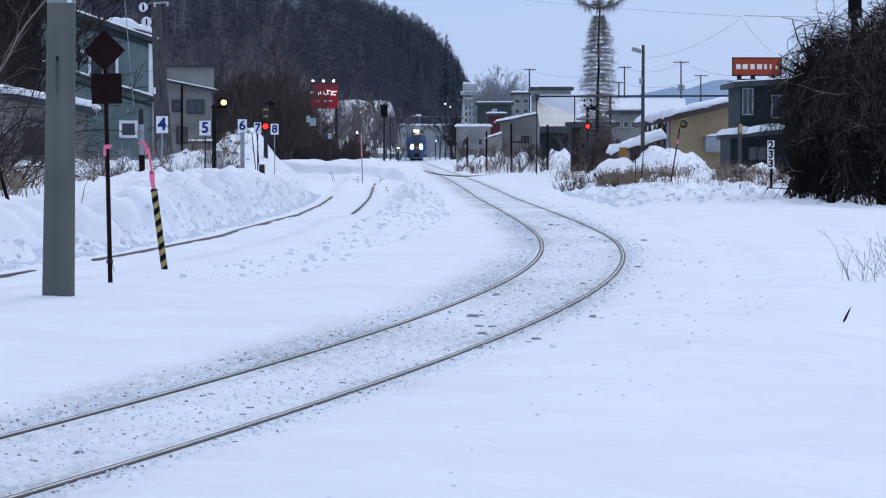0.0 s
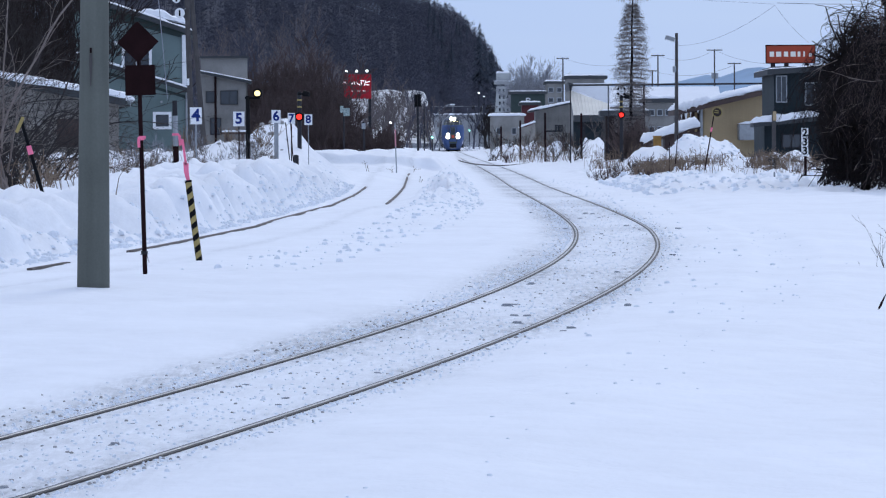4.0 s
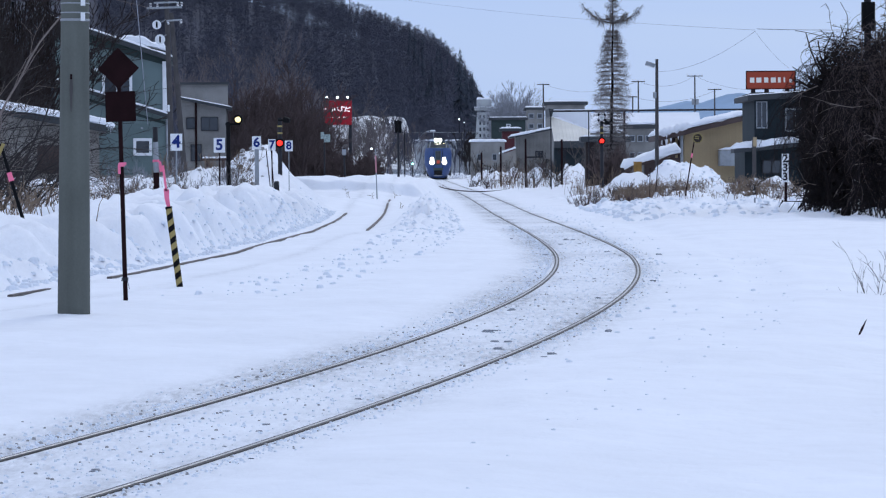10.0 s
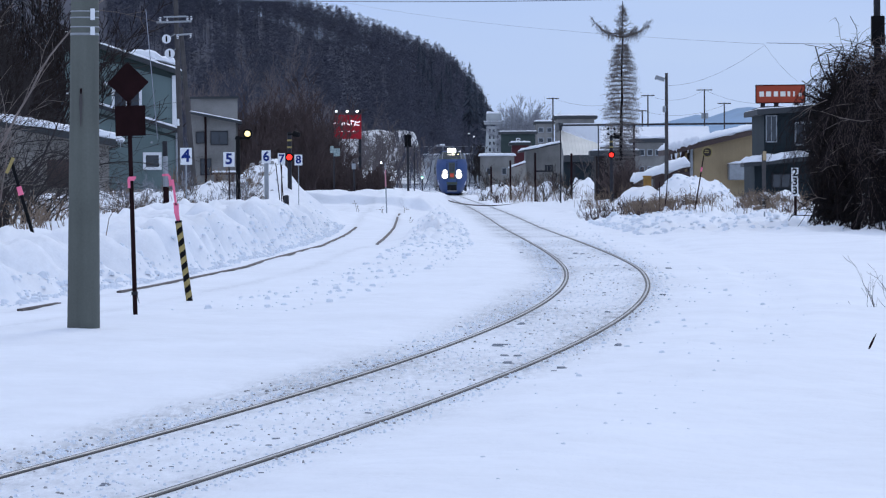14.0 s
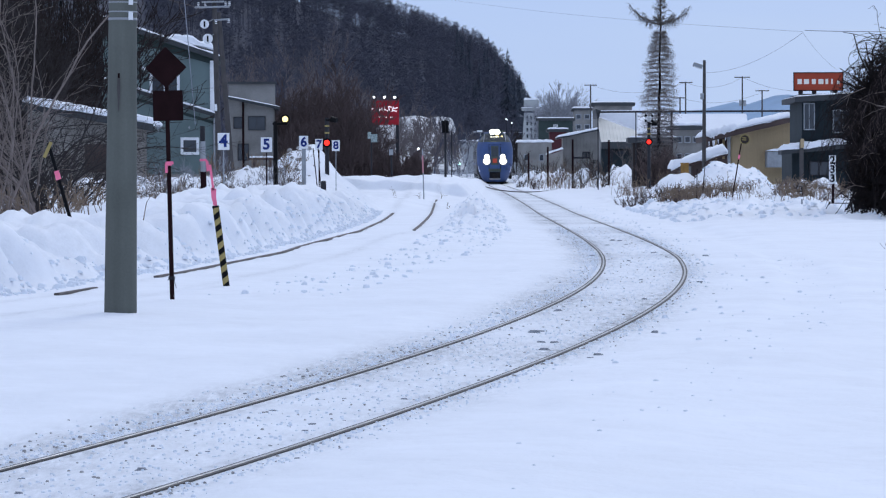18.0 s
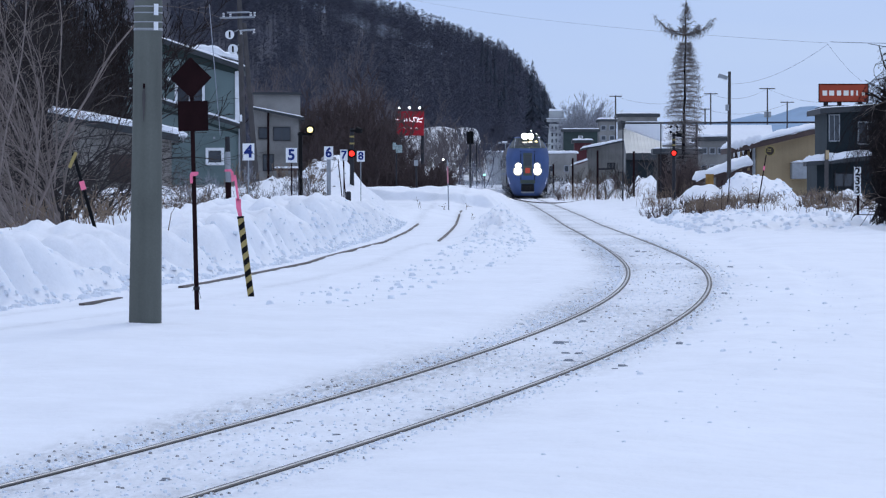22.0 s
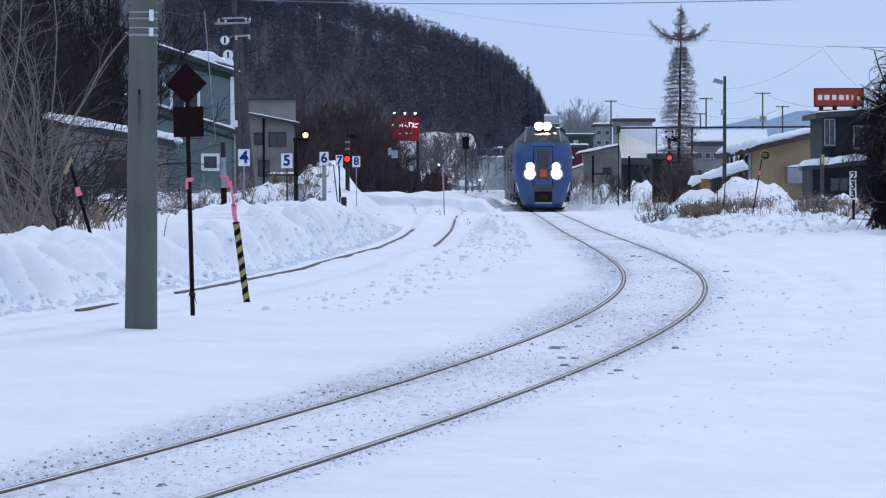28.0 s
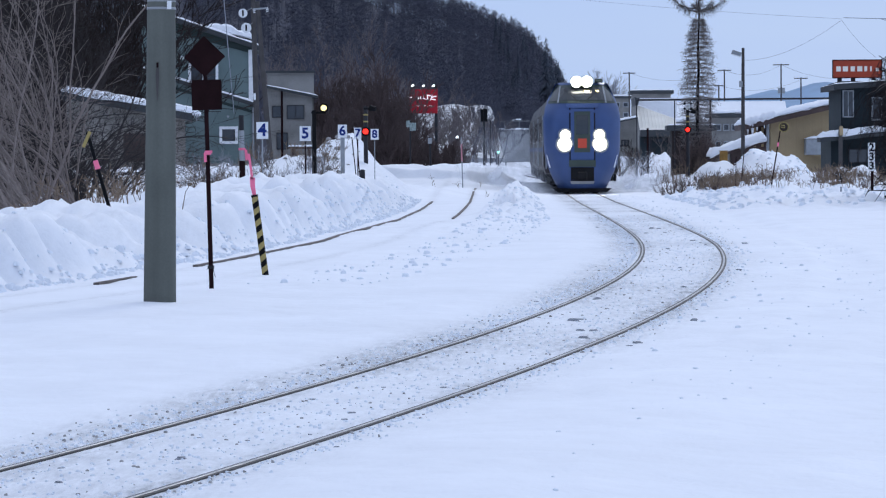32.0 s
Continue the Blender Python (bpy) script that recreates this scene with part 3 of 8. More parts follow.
def scatter(name, n, pick, mat, label, category, seed, sides=5):
    """Many small uneven lumps lying on the ground, joined in one mesh."""
    rs = np.random.RandomState(seed)
    xs, ys, size, tall = pick(rs, n)
    zs = ground_z(xs, ys)
    k = len(xs)
    a = np.arange(sides) * 2 * math.pi / sides
    ring = rs.uniform(0.6, 1.2, (k, sides)) * size[:, None]
    ph = rs.uniform(0, 6.28, (k, 1))
    v = np.zeros((k, sides * 2 + 1, 3))
    v[:, :sides, 0] = xs[:, None] + ring * np.cos(a + ph)
    v[:, :sides, 1] = ys[:, None] + ring * np.sin(a + ph)
    v[:, :sides, 2] = zs[:, None] - 0.01
    v[:, sides:2 * sides, 0] = xs[:, None] + 0.72 * ring * np.cos(a + ph)
    v[:, sides:2 * sides, 1] = ys[:, None] + 0.72 * ring * np.sin(a + ph)
    v[:, sides:2 * sides, 2] = zs[:, None] + (tall * size)[:, None] * rs.uniform(0.5, 0.9, (k, sides))
    v[:, 2 * sides] = np.stack([xs, ys, zs + tall * size], 1)
    base = (np.arange(k) * (2 * sides + 1))[:, None]
    tri = []
    for i in range(sides):
        j = (i + 1) % sides
        tri += [base + np.array([[i, j, sides + j]]), base + np.array([[i, sides + j, sides + i]]), base + np.array([[sides + i, sides + j, 2 * sides]])]
    f = np.concatenate(tri, 0)
    me = bpy.data.meshes.new(name)
    me.vertices.add(k * (2 * sides + 1))
    me.vertices.foreach_set("co", v.ravel())
    me.loops.add(f.size)
    me.loops.foreach_set("vertex_index", f.ravel())
    me.polygons.add(len(f))
    me.polygons.foreach_set("loop_start", np.arange(0, f.size, 3))
    me.update(calc_edges=True)
    me.materials.append(mat)
    return tagged(new(name, me), label, category, kind="stuff")


def beside_rails(rs, n):
    y = 16 + 90 * rs.rand(n) ** 1.7
    side = rs.rand(n)
    d = np.where(side < 0.5, -0.64 - np.abs(rs.randn(n)) * 0.17, np.where(side < 0.7, 0.62 + np.abs(rs.randn(n)) * 0.1, rs.uniform(-0.5, 0.5, n)))
    return main_x(y) + d, y, rs.uniform(0.004, 0.017, n), rs.uniform(0.5, 1.0, n)


def trodden(rs, n):
    y = np.where(rs.rand(n) < 0.45, 50 + 105 * rs.rand(n), 106 + 16 * rs.randn(n))
    return side_x(y) + 1.25 + rs.rand(n) * 1.4, y, rs.uniform(0.015, 0.06, n) * (rs.rand(n) ** 1.5 + 0.35), rs.uniform(0.4, 0.9, n)


def bank_foot(rs, n):
    y = 45 + 90 * rs.rand(n)
    return side_x(y) - 0.9 - np.abs(rs.randn(n)) * 0.32, y, rs.uniform(0.015, 0.075, n) * (rs.rand(n) + 0.3), rs.uniform(0.4, 0.9, n)


def field_edge(rs, n):
    y = 30 + 130 * rs.rand(n)
    return main_x(y) + 0.8 + np.abs(rs.randn(n)) * 0.5, y, rs.uniform(0.01, 0.04, n), rs.uniform(0.4, 0.9, n)


scatter("grit", 1500, beside_rails, GRIT, "grey grit and cinders strewn beside the rails", "grit", 71)
scatter("snow_crumbs", 11000, beside_rails, SNOW_LUMP, "small crumbs of packed snow along the rails", "snow", 72)
scatter("snow_clods", 1500, trodden, SNOW_LUMP, "trodden snow clods between the tracks", "snow", 73)
scatter("bank_clods", 2400, bank_foot, SNOW_LUMP, "ploughed snow clods on the bank", "snow", 74)
def shoulder_edge(rs, n):
    y = 17 + 55 * rs.rand(n) ** 1.3
    return main_x(y) + 2.2 + 0.22 * rs.randn(n), y, rs.uniform(0.006, 0.022, n), rs.uniform(0.3, 0.7, n)


def berm(rs, n):
    y = rs.uniform(112, 152, n)
    return main_x(y) + 2.4 + 6.5 * rs.rand(n) ** 1.3, y, rs.uniform(0.03, 0.13, n) * (rs.rand(n) + 0.3), rs.uniform(0.4, 0.9, n)


scatter("shoulder_crumbs", 110, shoulder_edge, SNOW_LUMP, "small snow crumbs along the edge of the field", "snow", 78)
scatter("berm_clods", 900, berm, SNOW_LUMP, "rough snow clods on the low berm before the brush", "snow", 79)


def pile_side(rs, n):
    a, r = rs.uniform(0, 6.283, n), np.sqrt(rs.rand(n))
    return -6.6 + 1.15 * r * np.cos(a), 136 + 7 * r * np.sin(a), rs.uniform(0.03, 0.13, n), rs.uniform(0.4, 0.9, n)


def heap_foot(rs, n):
    y = rs.uniform(160, 178, n)
    return 6.6 + 4.6 * rs.rand(n), y, rs.uniform(0.03, 0.12, n), rs.uniform(0.4, 0.9, n)


scatter("heap_clods", 260, heap_foot, SNOW_LUMP, "broken snow clods round the heaps", "snow", 77)
scatter("pile_clods", 60, pile_side, GRIT, "grey lumps of dirty snow on the tall pile", "snow", 76)
scatter("loose_clods", 190, field_edge, SNOW_LUMP, "loose snow clods at the edge of the field", "snow", 75)


# ---- beside the near track ----
def gz(x, y):
    return float(ground_z(x, y))


def concrete_pole():
    x, y = -3.711, 43.6
    z = gz(x, y)
    t = thing("concrete_pole", pose(x, y, z, 0, 0.7, 0), "round grey concrete utility pole standing in the snow", "pole")
    s = Shape()
    rows = 14
    s.loft([[((0.158 - 0.0075 * h) * math.cos(2 * math.pi * i / 32), (0.158 - 0.0075 * h) * math.sin(2 * math.pi * i / 32), h) for i in range(32)] for h in [-0.4 + 8.4 * k / rows for k in range(rows + 1)]])
    part("shaft", s, POLE_CONCRETE, t, smooth=True)
    for h, w in ((2.83, 0.012), (2.9, 0.006), (2.99, 0.006), (3.05, 0.006)):
        b = Shape()
        r = 0.1585 - 0.0075 * h + 0.003
        b.loft([[(r * math.cos(2 * math.pi * i / 32), r * math.sin(2 * math.pi * i / 32), h + k) for i in range(32)] for k in (-w, w)])
        part("band", b, GREY_METAL, t, "thin galvanised band", smooth=True)
    for h, dz in ((3.02, 0.055), (2.86, 0.04)):
        b = Shape()
        r = 0.142
        b.loft([[(r * math.cos(a), r * math.sin(a), h + k) for a in np.linspace(-1.1, -0.75, 6)] + [((r + 0.003) * math.cos(a), (r + 0.003) * math.sin(a), h + k) for a in np.linspace(-0.75, -1.1, 6)] for k in (-dz, dz)])
        part("label_plate", b, WHITE, t, "small white number plate")
    st = Shape()
    st.box(-0.022, -0.150, 2.28, 0.02, 0.006, 0.05)
    part("bolt_hole", st, RUST, t, "rusty bolt hole")
    st = Shape()
    st.loft([[(-0.022 - w, -0.1505 + 0.0075 * (2.28 - h) * -1, h), (-0.022 + w, -0.1505 + 0.0075 * (2.28 - h) * -1, h), (-0.022 + w, -0.135, h), (-0.022 - w, -0.135, h)] for w, h in ((0.012, 2.25), (0.016, 2.16), (0.01, 2.06), (0.003, 1.94))])
    part("rust_stain", st, WOOD_POLE, t, "brown rust run below the hole")
    return t


concrete_pole()


def plain_post(name, x, y, height, r, mat, label, category, lean=(0, 0), group=""):
    s = Shape()
    s.tube((0, 0, -0.3), (0, 0, height), r, r * 0.92, 10)
    s.tube((0, 0, height), (0, 0, height + r * 0.3), r * 0.92, r * 0.5, 10)
    return tagged(solid(name, s, mat, pose(x, y, gz(x, y), lean[0], lean[1], 0)), label, category, group)


def diamond_sign():
    y = 48.4
    x = -3.563
    t = thing("track_sign", pose(x, y, gz(x, y), 0, -1.3, 0), "dark rust-red diamond and square sign on a thin post", "sign")
    k = 0.006
    s = Shape()
    s.tube((0, 0, -0.3), (0, 0, 440 * k), 4.2 * k, 3.8 * k, 10)
    part("post", s, RUST, t)
    a = 37 * k
    s = Shape()
    s.loft([[(-a, d, 414 * k), (0, d, 414 * k - a), (a, d, 414 * k), (0, d, 414 * k + a)] for d in (-0.045, -0.03)])
    part("diamond_plate", s, RUST, t)
    s = Shape()
    s.box(2 * k, -0.038, 346 * k, 54 * k, 0.015, 54 * k, 0.004)
    part("square_plate", s, RUST, t)
    for h, col in ((242, PINK), (38, DARK_METAL)):
        s = Shape()
        s.tube((0, 0, (h - 3) * k), (0, 0, (h + 3) * k), 6 * k, 6 * k, 8)
        if col is PINK:
            s.box(-4 * k, -0.02, (h - 8) * k, 5 * k, 0.01, 16 * k)
            s.box(2.5 * k, -0.03, (h + 2) * k, 13 * k, 0.006, 5 * k)
        else:
            s.tube((0.02, -0.02, (h + 1) * k), (8 * k, -0.03, (h - 18) * k), 0.004, 0.003, 5)
            s.tube((-0.02, -0.02, (h + 1) * k), (-7 * k, -0.03, (h - 4) * k), 0.004, 0.003, 5)
        part("pink_tape" if col is PINK else "wire_tie", s, col, t, "fluttering pink ribbon" if col is PINK else "")


diamond_sign()


def striped_stake():
    y = 53.7
    x = -3.309
    k = 0.007
    t = thing("striped_stake", pose(x, y, gz(x, y), 0, -7.5, 0), "leaning yellow and black striped stake topped with pink ribbon", "stake")
    n, r, hgt = 14, 5.6 * k, 136 * k
    turn = 2 * math.pi
    for name, mat, ph in (("black_stripe", BLACK, 0.0), ("yellow_stripe", YELLOW, 0.5)):
        s = Shape()
        pitch = 20 * k
        for j in range(7):
            for i in range(n):
                a0, a1 = turn * i / n, turn * (i + 1) / n
                def pt(a, u):
                    h = min(max((j + ph + u) * pitch + a / turn * pitch - pitch, -0.05), hgt)
                    return (r * math.cos(a), r * math.sin(a), h)
                s.add([pt(a0, 0), pt(a1, 0), pt(a1, 0.5), pt(a0, 0.5)], [(0, 1, 2, 3)])
        part(name, s, mat, t)
    s = Shape()
    s.tube((0, 0, -0.2), (0, 0, hgt), r * 0.97, r * 0.97, 12)
    s.tube((0, 0, hgt - 2 * k), (0, 0, hgt + 1.5 * k), r * 1.12, r * 1.05, 12)
    part("core", s, BLACK, t)
    s = Shape()
    s.loft([[(-3 * k, 0, hgt), (3 * k, 0, hgt), (3 * k, 0.01, hgt), (-3 * k, 0.01, hgt)], [(-5 * k, 0, hgt + 16 * k), (3 * k, 0, hgt + 16 * k), (3 * k, 0.01, hgt + 16 * k), (-5 * k, 0.01, hgt + 16 * k)],
            [(-4 * k, 0.0, hgt + 33 * k), (5 * k, 0, hgt + 30 * k), (5 * k, 0.01, hgt + 30 * k), (-4 * k, 0.01, hgt + 33 * k)]])
    s.box(0, 0.004, hgt + 50 * k, 4 * k, 0.008, 44 * k)
    part("pink_ribbon", s, PINK, t, "upright pink ribbon")


striped_stake()


def banded_stake():
    """A dark stake with a grey sleeve and ribbon behind the bank."""
    y, k = 85.0, 0.011
    x = -5.652
    t = thing("marker_stake", pose(x, y, gz(x, y), 0, -1.0, 0), "snow stake with grey sleeve and pink ribbon", "stake")
    z0 = 0.812 - gz(x, y)
    s = Shape()
    s.tube((0, 0, -0.2), (0, 0, z0 + 44 * k), 5 * k, 5 * k, 10)
    part("lower_tube", s, RUST, t)
    s = Shape()
    s.tube((0, 0, z0 + 44 * k), (0, 0, z0 + 96 * k), 4.6 * k, 4.6 * k, 10)
    part("grey_sleeve", s, GREY_METAL, t)
    s = Shape()
    s.tube((0, 0, z0 + 96 * k), (0, 0, z0 + 122 * k), 4.4 * k, 4.2 * k, 10)
    part("cap", s, DARK_METAL, t)
    s = Shape()
    s.tube((0, 0, z0 + 62 * k), (0, 0, z0 + 66 * k), 6 * k, 6 * k, 8)
    s.loft([[(4 * k, -0.03, z0 + 66 * k), (9 * k, -0.03, z0 + 62 * k), (9 * k, -0.024, z0 + 62 * k), (4 * k, -0.024, z0 + 66 * k)], [(6 * k, -0.03, z0 + 44 * k), (11 * k, -0.03, z0 + 46 * k), (11 * k, -0.024, z0 + 46 * k), (6 * k, -0.024, z0 + 44 * k)]])
    part("pink_ribbon", s, PINK, t)


banded_stake()


def leaning_stake():
    y, k = 64.0, 0.008
    x = -6.16
    t = thing("leaning_stake", pose(x, y, gz(x, y), 0, -16, 0), "dark leaning stake with a pink band and a pale yellow tag", "stake")
    s = Shape()
    z0 = 0.752 - gz(x, y)
    s.tube((0, 0, -0.2), (0, 0, z0 + 128 * k), 3.4 * k, 3.0 * k, 10)
    part("shaft", s, BLACK, t)
    s = Shape()
    s.tube((0, 0, z0 + 60 * k), (0, 0, z0 + 76 * k), 5 * k, 4.4 * k, 10)
    part("pink_band", s, PINK, t)
    s = Shape()
    s.box(-4 * k, -0.03, z0 + 116 * k, 6 * k, 0.008, 30 * k, 0, pose(0, 0, 0, 0, 40, 0))
    part("yellow_tag", s, YELLOW, t, "pale yellow tag")


leaning_stake()


def figure_text(txt, size, mat, parent, m, name="figure"):
    cu = bpy.data.curves.new(name, "FONT")
    cu.body, cu.size, cu.align_x, cu.align_y, cu.extrude = txt, size, "CENTER", "CENTER", 0.002
    cu.offset = size * 0.032
    tmp = new(name, cu)
    me = bpy.data.meshes.new_from_object(tmp.evaluated_get(bpy.context.evaluated_depsgraph_get()))
    bpy.data.objects.remove(tmp)
    me.materials.clear()
    me.materials.append(mat)
    ob = new(name, me)
    ob.parent = parent
    ob.matrix_local = m
    return ob


def number_board(digit, x, y, z_board, size_w, size_h, post_r, post_mat, label, seen_foot):
    z = gz(x, y)
    t = thing("number_board", pose(x, y, z), label, "number sign", "numbered boards on stakes")
    s = Shape()
    s.tube((0, 0.012 + post_r, -0.5), (0, 0.012 + post_r, z_board - z + size_h * 0.3), post_r, post_r, 10)
    part("post", s, post_mat, t)
    s = Shape()
    s.box(0, 0, z_board - z, size_w, 0.012, size_h, 0.004)
    part("board", s, WHITE, t)
    figure_text(digit, size_h * 1.0, BLUE, t, pose(0, -0.009, z_board - z, 90, 0, 0))


number_board("4", -7.455, 120, 2.063, 0.315, 0.45, 0.018, GREY_METAL, "white board with a blue 4 on a thin stake", 0)
number_board("5", -6.42, 122, 1.983, 0.305, 0.397, 0.016, RUST, "white board with a blue 5 on a thin stake", 0)
number_board("6", -5.503, 124, 2.055, 0.248, 0.356, 0.06, GREY_METAL, "white board with a blue 6 on a thick post", 0)
number_board("7", -5.166, 126, 2.003, 0.205, 0.315, 0.016, RUST, "white board with a blue 7 on a thin stake", 0)
number_board("8", -4.768, 128, 1.981, 0.224, 0.304, 0.012, GREY_METAL, "white board with a blue 8 on a thin stake", 0)


def yellow_lamp_post():
    y, k = 118.0, 0.015
    x = -5.974
    z = gz(x, y)
    h = 2.509 - z
    t = thing("signal_lamp", pose(x, y, z), "black post with a bracket and a lit yellow lamp", "signal")
    s = Shape()
    s.tube((0, 0, -0.3), (0, 0, h + 4 * k), 4.2 * k, 3.6 * k, 10)
    part("post", s, BLACK, t)
    s = Shape()
    s.box(8 * k, 0, h, 26 * k, 0.06, 4 * k, 0.005)
    s.box(18 * k, 0, h + 3 * k, 5 * k, 0.05, 8 * k, 0.005)
    part("bracket", s, BLACK, t)
    s = Shape()
    s.tube((17 * k, 0.1, h + 8 * k), (17 * k, -0.03, h + 8 * k), 8.5 * k, 8.5 * k, 20)
    part("target_disc", s, BLACK, t)
    s = Shape()
    s.ball((17 * k, -0.04, h + 8 * k), 5.2 * k, 1, 14, 8)
    part("lens", s, YELLOW_LAMP, t, "glowing yellow lens", smooth=True)


yellow_lamp_post()


def red_crossing_signal(x, y, z_lamp, k, label, crossbuck=False):
    z = gz(x, y)
    t = thing("crossing_signal", pose(x, y, z), label, "signal", "level crossing signals")
    h = z_lamp - z
    s = Shape()
    s.tube((0, 0.16, -0.5), (0, 0.16, h + 44 * k), 4 * k, 3.5 * k, 10)
    part("post", s, DARK_METAL, t)
    for d in (0, 2):
        s = Shape()
        s.tube((0, 0.16, h + (16 + 6 * d) * k), (0, 0.16, h + (19 + 6 * d) * k), 4.3 * k, 4.3 * k, 10)
        part("yellow_band", s, YELLOW, t)
    s = Shape()
    s.tube((0, 0.04, h), (0, 0.0, h), 8 * k, 8 * k, 20)
    part("backboard", s, BLACK, t)
    s = Shape()
    s.tube((0, 0, h), (0, -0.02, h), 4.9 * k, 4.4 * k, 16)
    part("lens", s, RED_LAMP, t, "glowing red lens")
    s = Shape()
    s.tube((-2 * k, 0.03, h + 40 * k), (16 * k, -0.05, h + 40 * k), 2 * k, 2 * k, 8)
    s.tube((8 * k, 0.0, h + 41 * k), (18 * k, -0.06, h + 39 * k), 5.5 * k, 4 * k, 10)
    part("bell_arm", s, BLACK, t)
    for a in (-40, 40) if crossbuck else ():
        s = Shape()
        s.box(0, 0.08, h + 52 * k, 28 * k, 0.02, 5 * k, 0.004, pose(0, 0, 0, 0, a, 0))
        b = part("crossbuck_board", s, WHITE, t, "white crossing board with dark bands")
        for d in (-9, 9):
            s = Shape()
            s.box(0, 0.066, h + 52 * k, 5 * k, 0.008, 5.1 * k, 0, pose(0, 0, 0, 0, a, 0) @ pose(d * k, 0, 0))
            part("dark_band", s, BLACK, b)


red_crossing_signal(-5.26, 134.0, 2.093, 0.017, "dark level crossing signal with a lit red lamp")
red_crossing_signal(6.72, 210.0, 2.497, 0.021, "level crossing signal with a lit red lamp by a building", True)

plain_post("stub_post", -4.8, 120.0, 0.42, 0.075, DARK_METAL, "short dark stub post in the snow", "post")
plain_post("thin_stake", -4.976, 121.0, 1.361, 0.014, RUST, "thin leaning rusty stake", "stake", (0, -6))
plain_post("thin_stake", -4.966, 123.0, 1.461, 0.013, RUST, "thin leaning rusty stake", "stake", (0, -4))


def ice_chunks():
    rs = random.Random(4)
    metas = []
    for k in range(5):
        s = Shape()
        rings = []
        for h in (0, 0.35, 0.8, 1.0):
            rr = 1 - 0.45 * h
            rings.append([(rr * (0.7 + 0.6 * rs.random()) * math.cos(a), rr * (0.5 + 0.4 * rs.random()) * math.sin(a), h * 0.6) for a in [math.pi * 2 * i / 7 for i in range(7)]])
        s.loft(rings)
        metas.append(s.mesh("ice_chunk", ICE))
    for i in range(190):
        y = 17 + 75 * rs.random() ** 1.4
        d = rs.choice([rs.uniform(-0.45, 0.45)] * 5 + [rs.uniform(0.7, 1.2), rs.uniform(-1.1, -0.7)])
        x = float(main_x(y)) + d
        size = rs.choice([0.014, 0.016, 0.02, 0.022, 0.026, 0.03, 0.036, 0.06])
        ob = new("ice_chunk", rs.choice(metas))
        ob.matrix_world = pose(x, y, gz(x, y) - 0.01, 0, 0, rs.uniform(0, 360)) @ Matrix.Diagonal((size, size, size * rs.uniform(0.6, 1), 1))
        tagged(ob, "grey lump of dirty ice lying in the track", "ice lump", "ice lumps in the track")


ice_chunks()


# ---- bare winter trees, thickets and grasses ----
def limb_mesh(name, segs, mat, n=3):
    """One mesh of many tapering limbs; each of segs is (x, y, z, r) at both ends."""
    a = np.array(segs, float)
    p0, r0, p1, r1 = a[:, 0:3], a[:, 3], a[:, 4:7], a[:, 7]
    d = p1 - p0
    d /= np.linalg.norm(d, axis=1)[:, None] + 1e-9
    ref = np.where(np.abs(d[:, 2:3]) > 0.9, np.array([[1.0, 0, 0]]), np.array([[0, 0, 1.0]]))
    u = np.cross(d, ref)
    u /= np.linalg.norm(u, axis=1)[:, None] + 1e-9
    w = np.cross(d, u)
    m = len(a)
    verts = np.zeros((m, 2 * n, 3))
    for i in range(n):
        c, s = math.cos(2 * math.pi * i / n), math.sin(2 * math.pi * i / n)
        verts[:, i] = p0 + (u * c + w * s) * r0[:, None]
        verts[:, n + i] = p1 + (u * c + w * s) * r1[:, None]
    base = (np.arange(m) * 2 * n)[:, None]
    faces = np.concatenate([base + np.array([[i, (i + 1) % n, n + (i + 1) % n, n + i]]) for i in range(n)], 0)
    return quad_mesh(name, verts.reshape(-1, 3), faces, mat)


def quad_mesh(name, verts, faces, mat):
    me = bpy.data.meshes.new(name)
    k = faces.shape[1]
    me.vertices.add(len(verts))
    me.vertices.foreach_set("co", np.ascontiguousarray(verts, float).ravel())
    me.loops.add(faces.size)
    me.loops.foreach_set("vertex_index", np.ascontiguousarray(faces).ravel())
    me.polygons.add(len(faces))
    me.polygons.foreach_set("loop_start", np.arange(0, faces.size, k))
    me.update(calc_edges=True)
    me.materials.append(mat)
    return me


def grow(segs, p, d, length, r, depth, rs, kids=4, angle=0.6, lift=0.15, wig=0.18, steps=3, shrink=0.62, taper=0.55):
    """A limb and its side limbs, added to segs."""
    if depth < 0:
        return
    start = Vector(p)
    q, dd = start.copy(), Vector(d).normalized()
    step = length / steps
    pts = [q.copy()]
    for i in range(steps):
        dd = (dd + Vector((rs.gauss(0, wig), rs.gauss(0, wig), rs.gauss(0, wig) + lift * 0.4))).normalized()
        nq = q + dd * step
        ra, rb = r * (1 - (1 - taper) * i / steps), r * (1 - (1 - taper) * (i + 1) / steps)
        segs.append((q.x, q.y, q.z, ra, nq.x, nq.y, nq.z, rb))
        q = nq
        pts.append((q.copy(), dd.copy(), rb))
    if depth == 0:
        return
    for k in range(kids):
        j = rs.randint(1, steps)
        bp, bd, br = pts[j]
        side = Vector((rs.gauss(0, 1), rs.gauss(0, 1), rs.gauss(0, 0.5))).normalized()
        nd = (bd + side * angle * rs.uniform(0.6, 1.4) + Vector((0, 0, lift))).normalized()
        grow(segs, bp, nd, length * shrink * rs.uniform(0.7, 1.15), br * 0.62, depth - 1, rs, kids, angle, lift, wig, steps, shrink, taper)


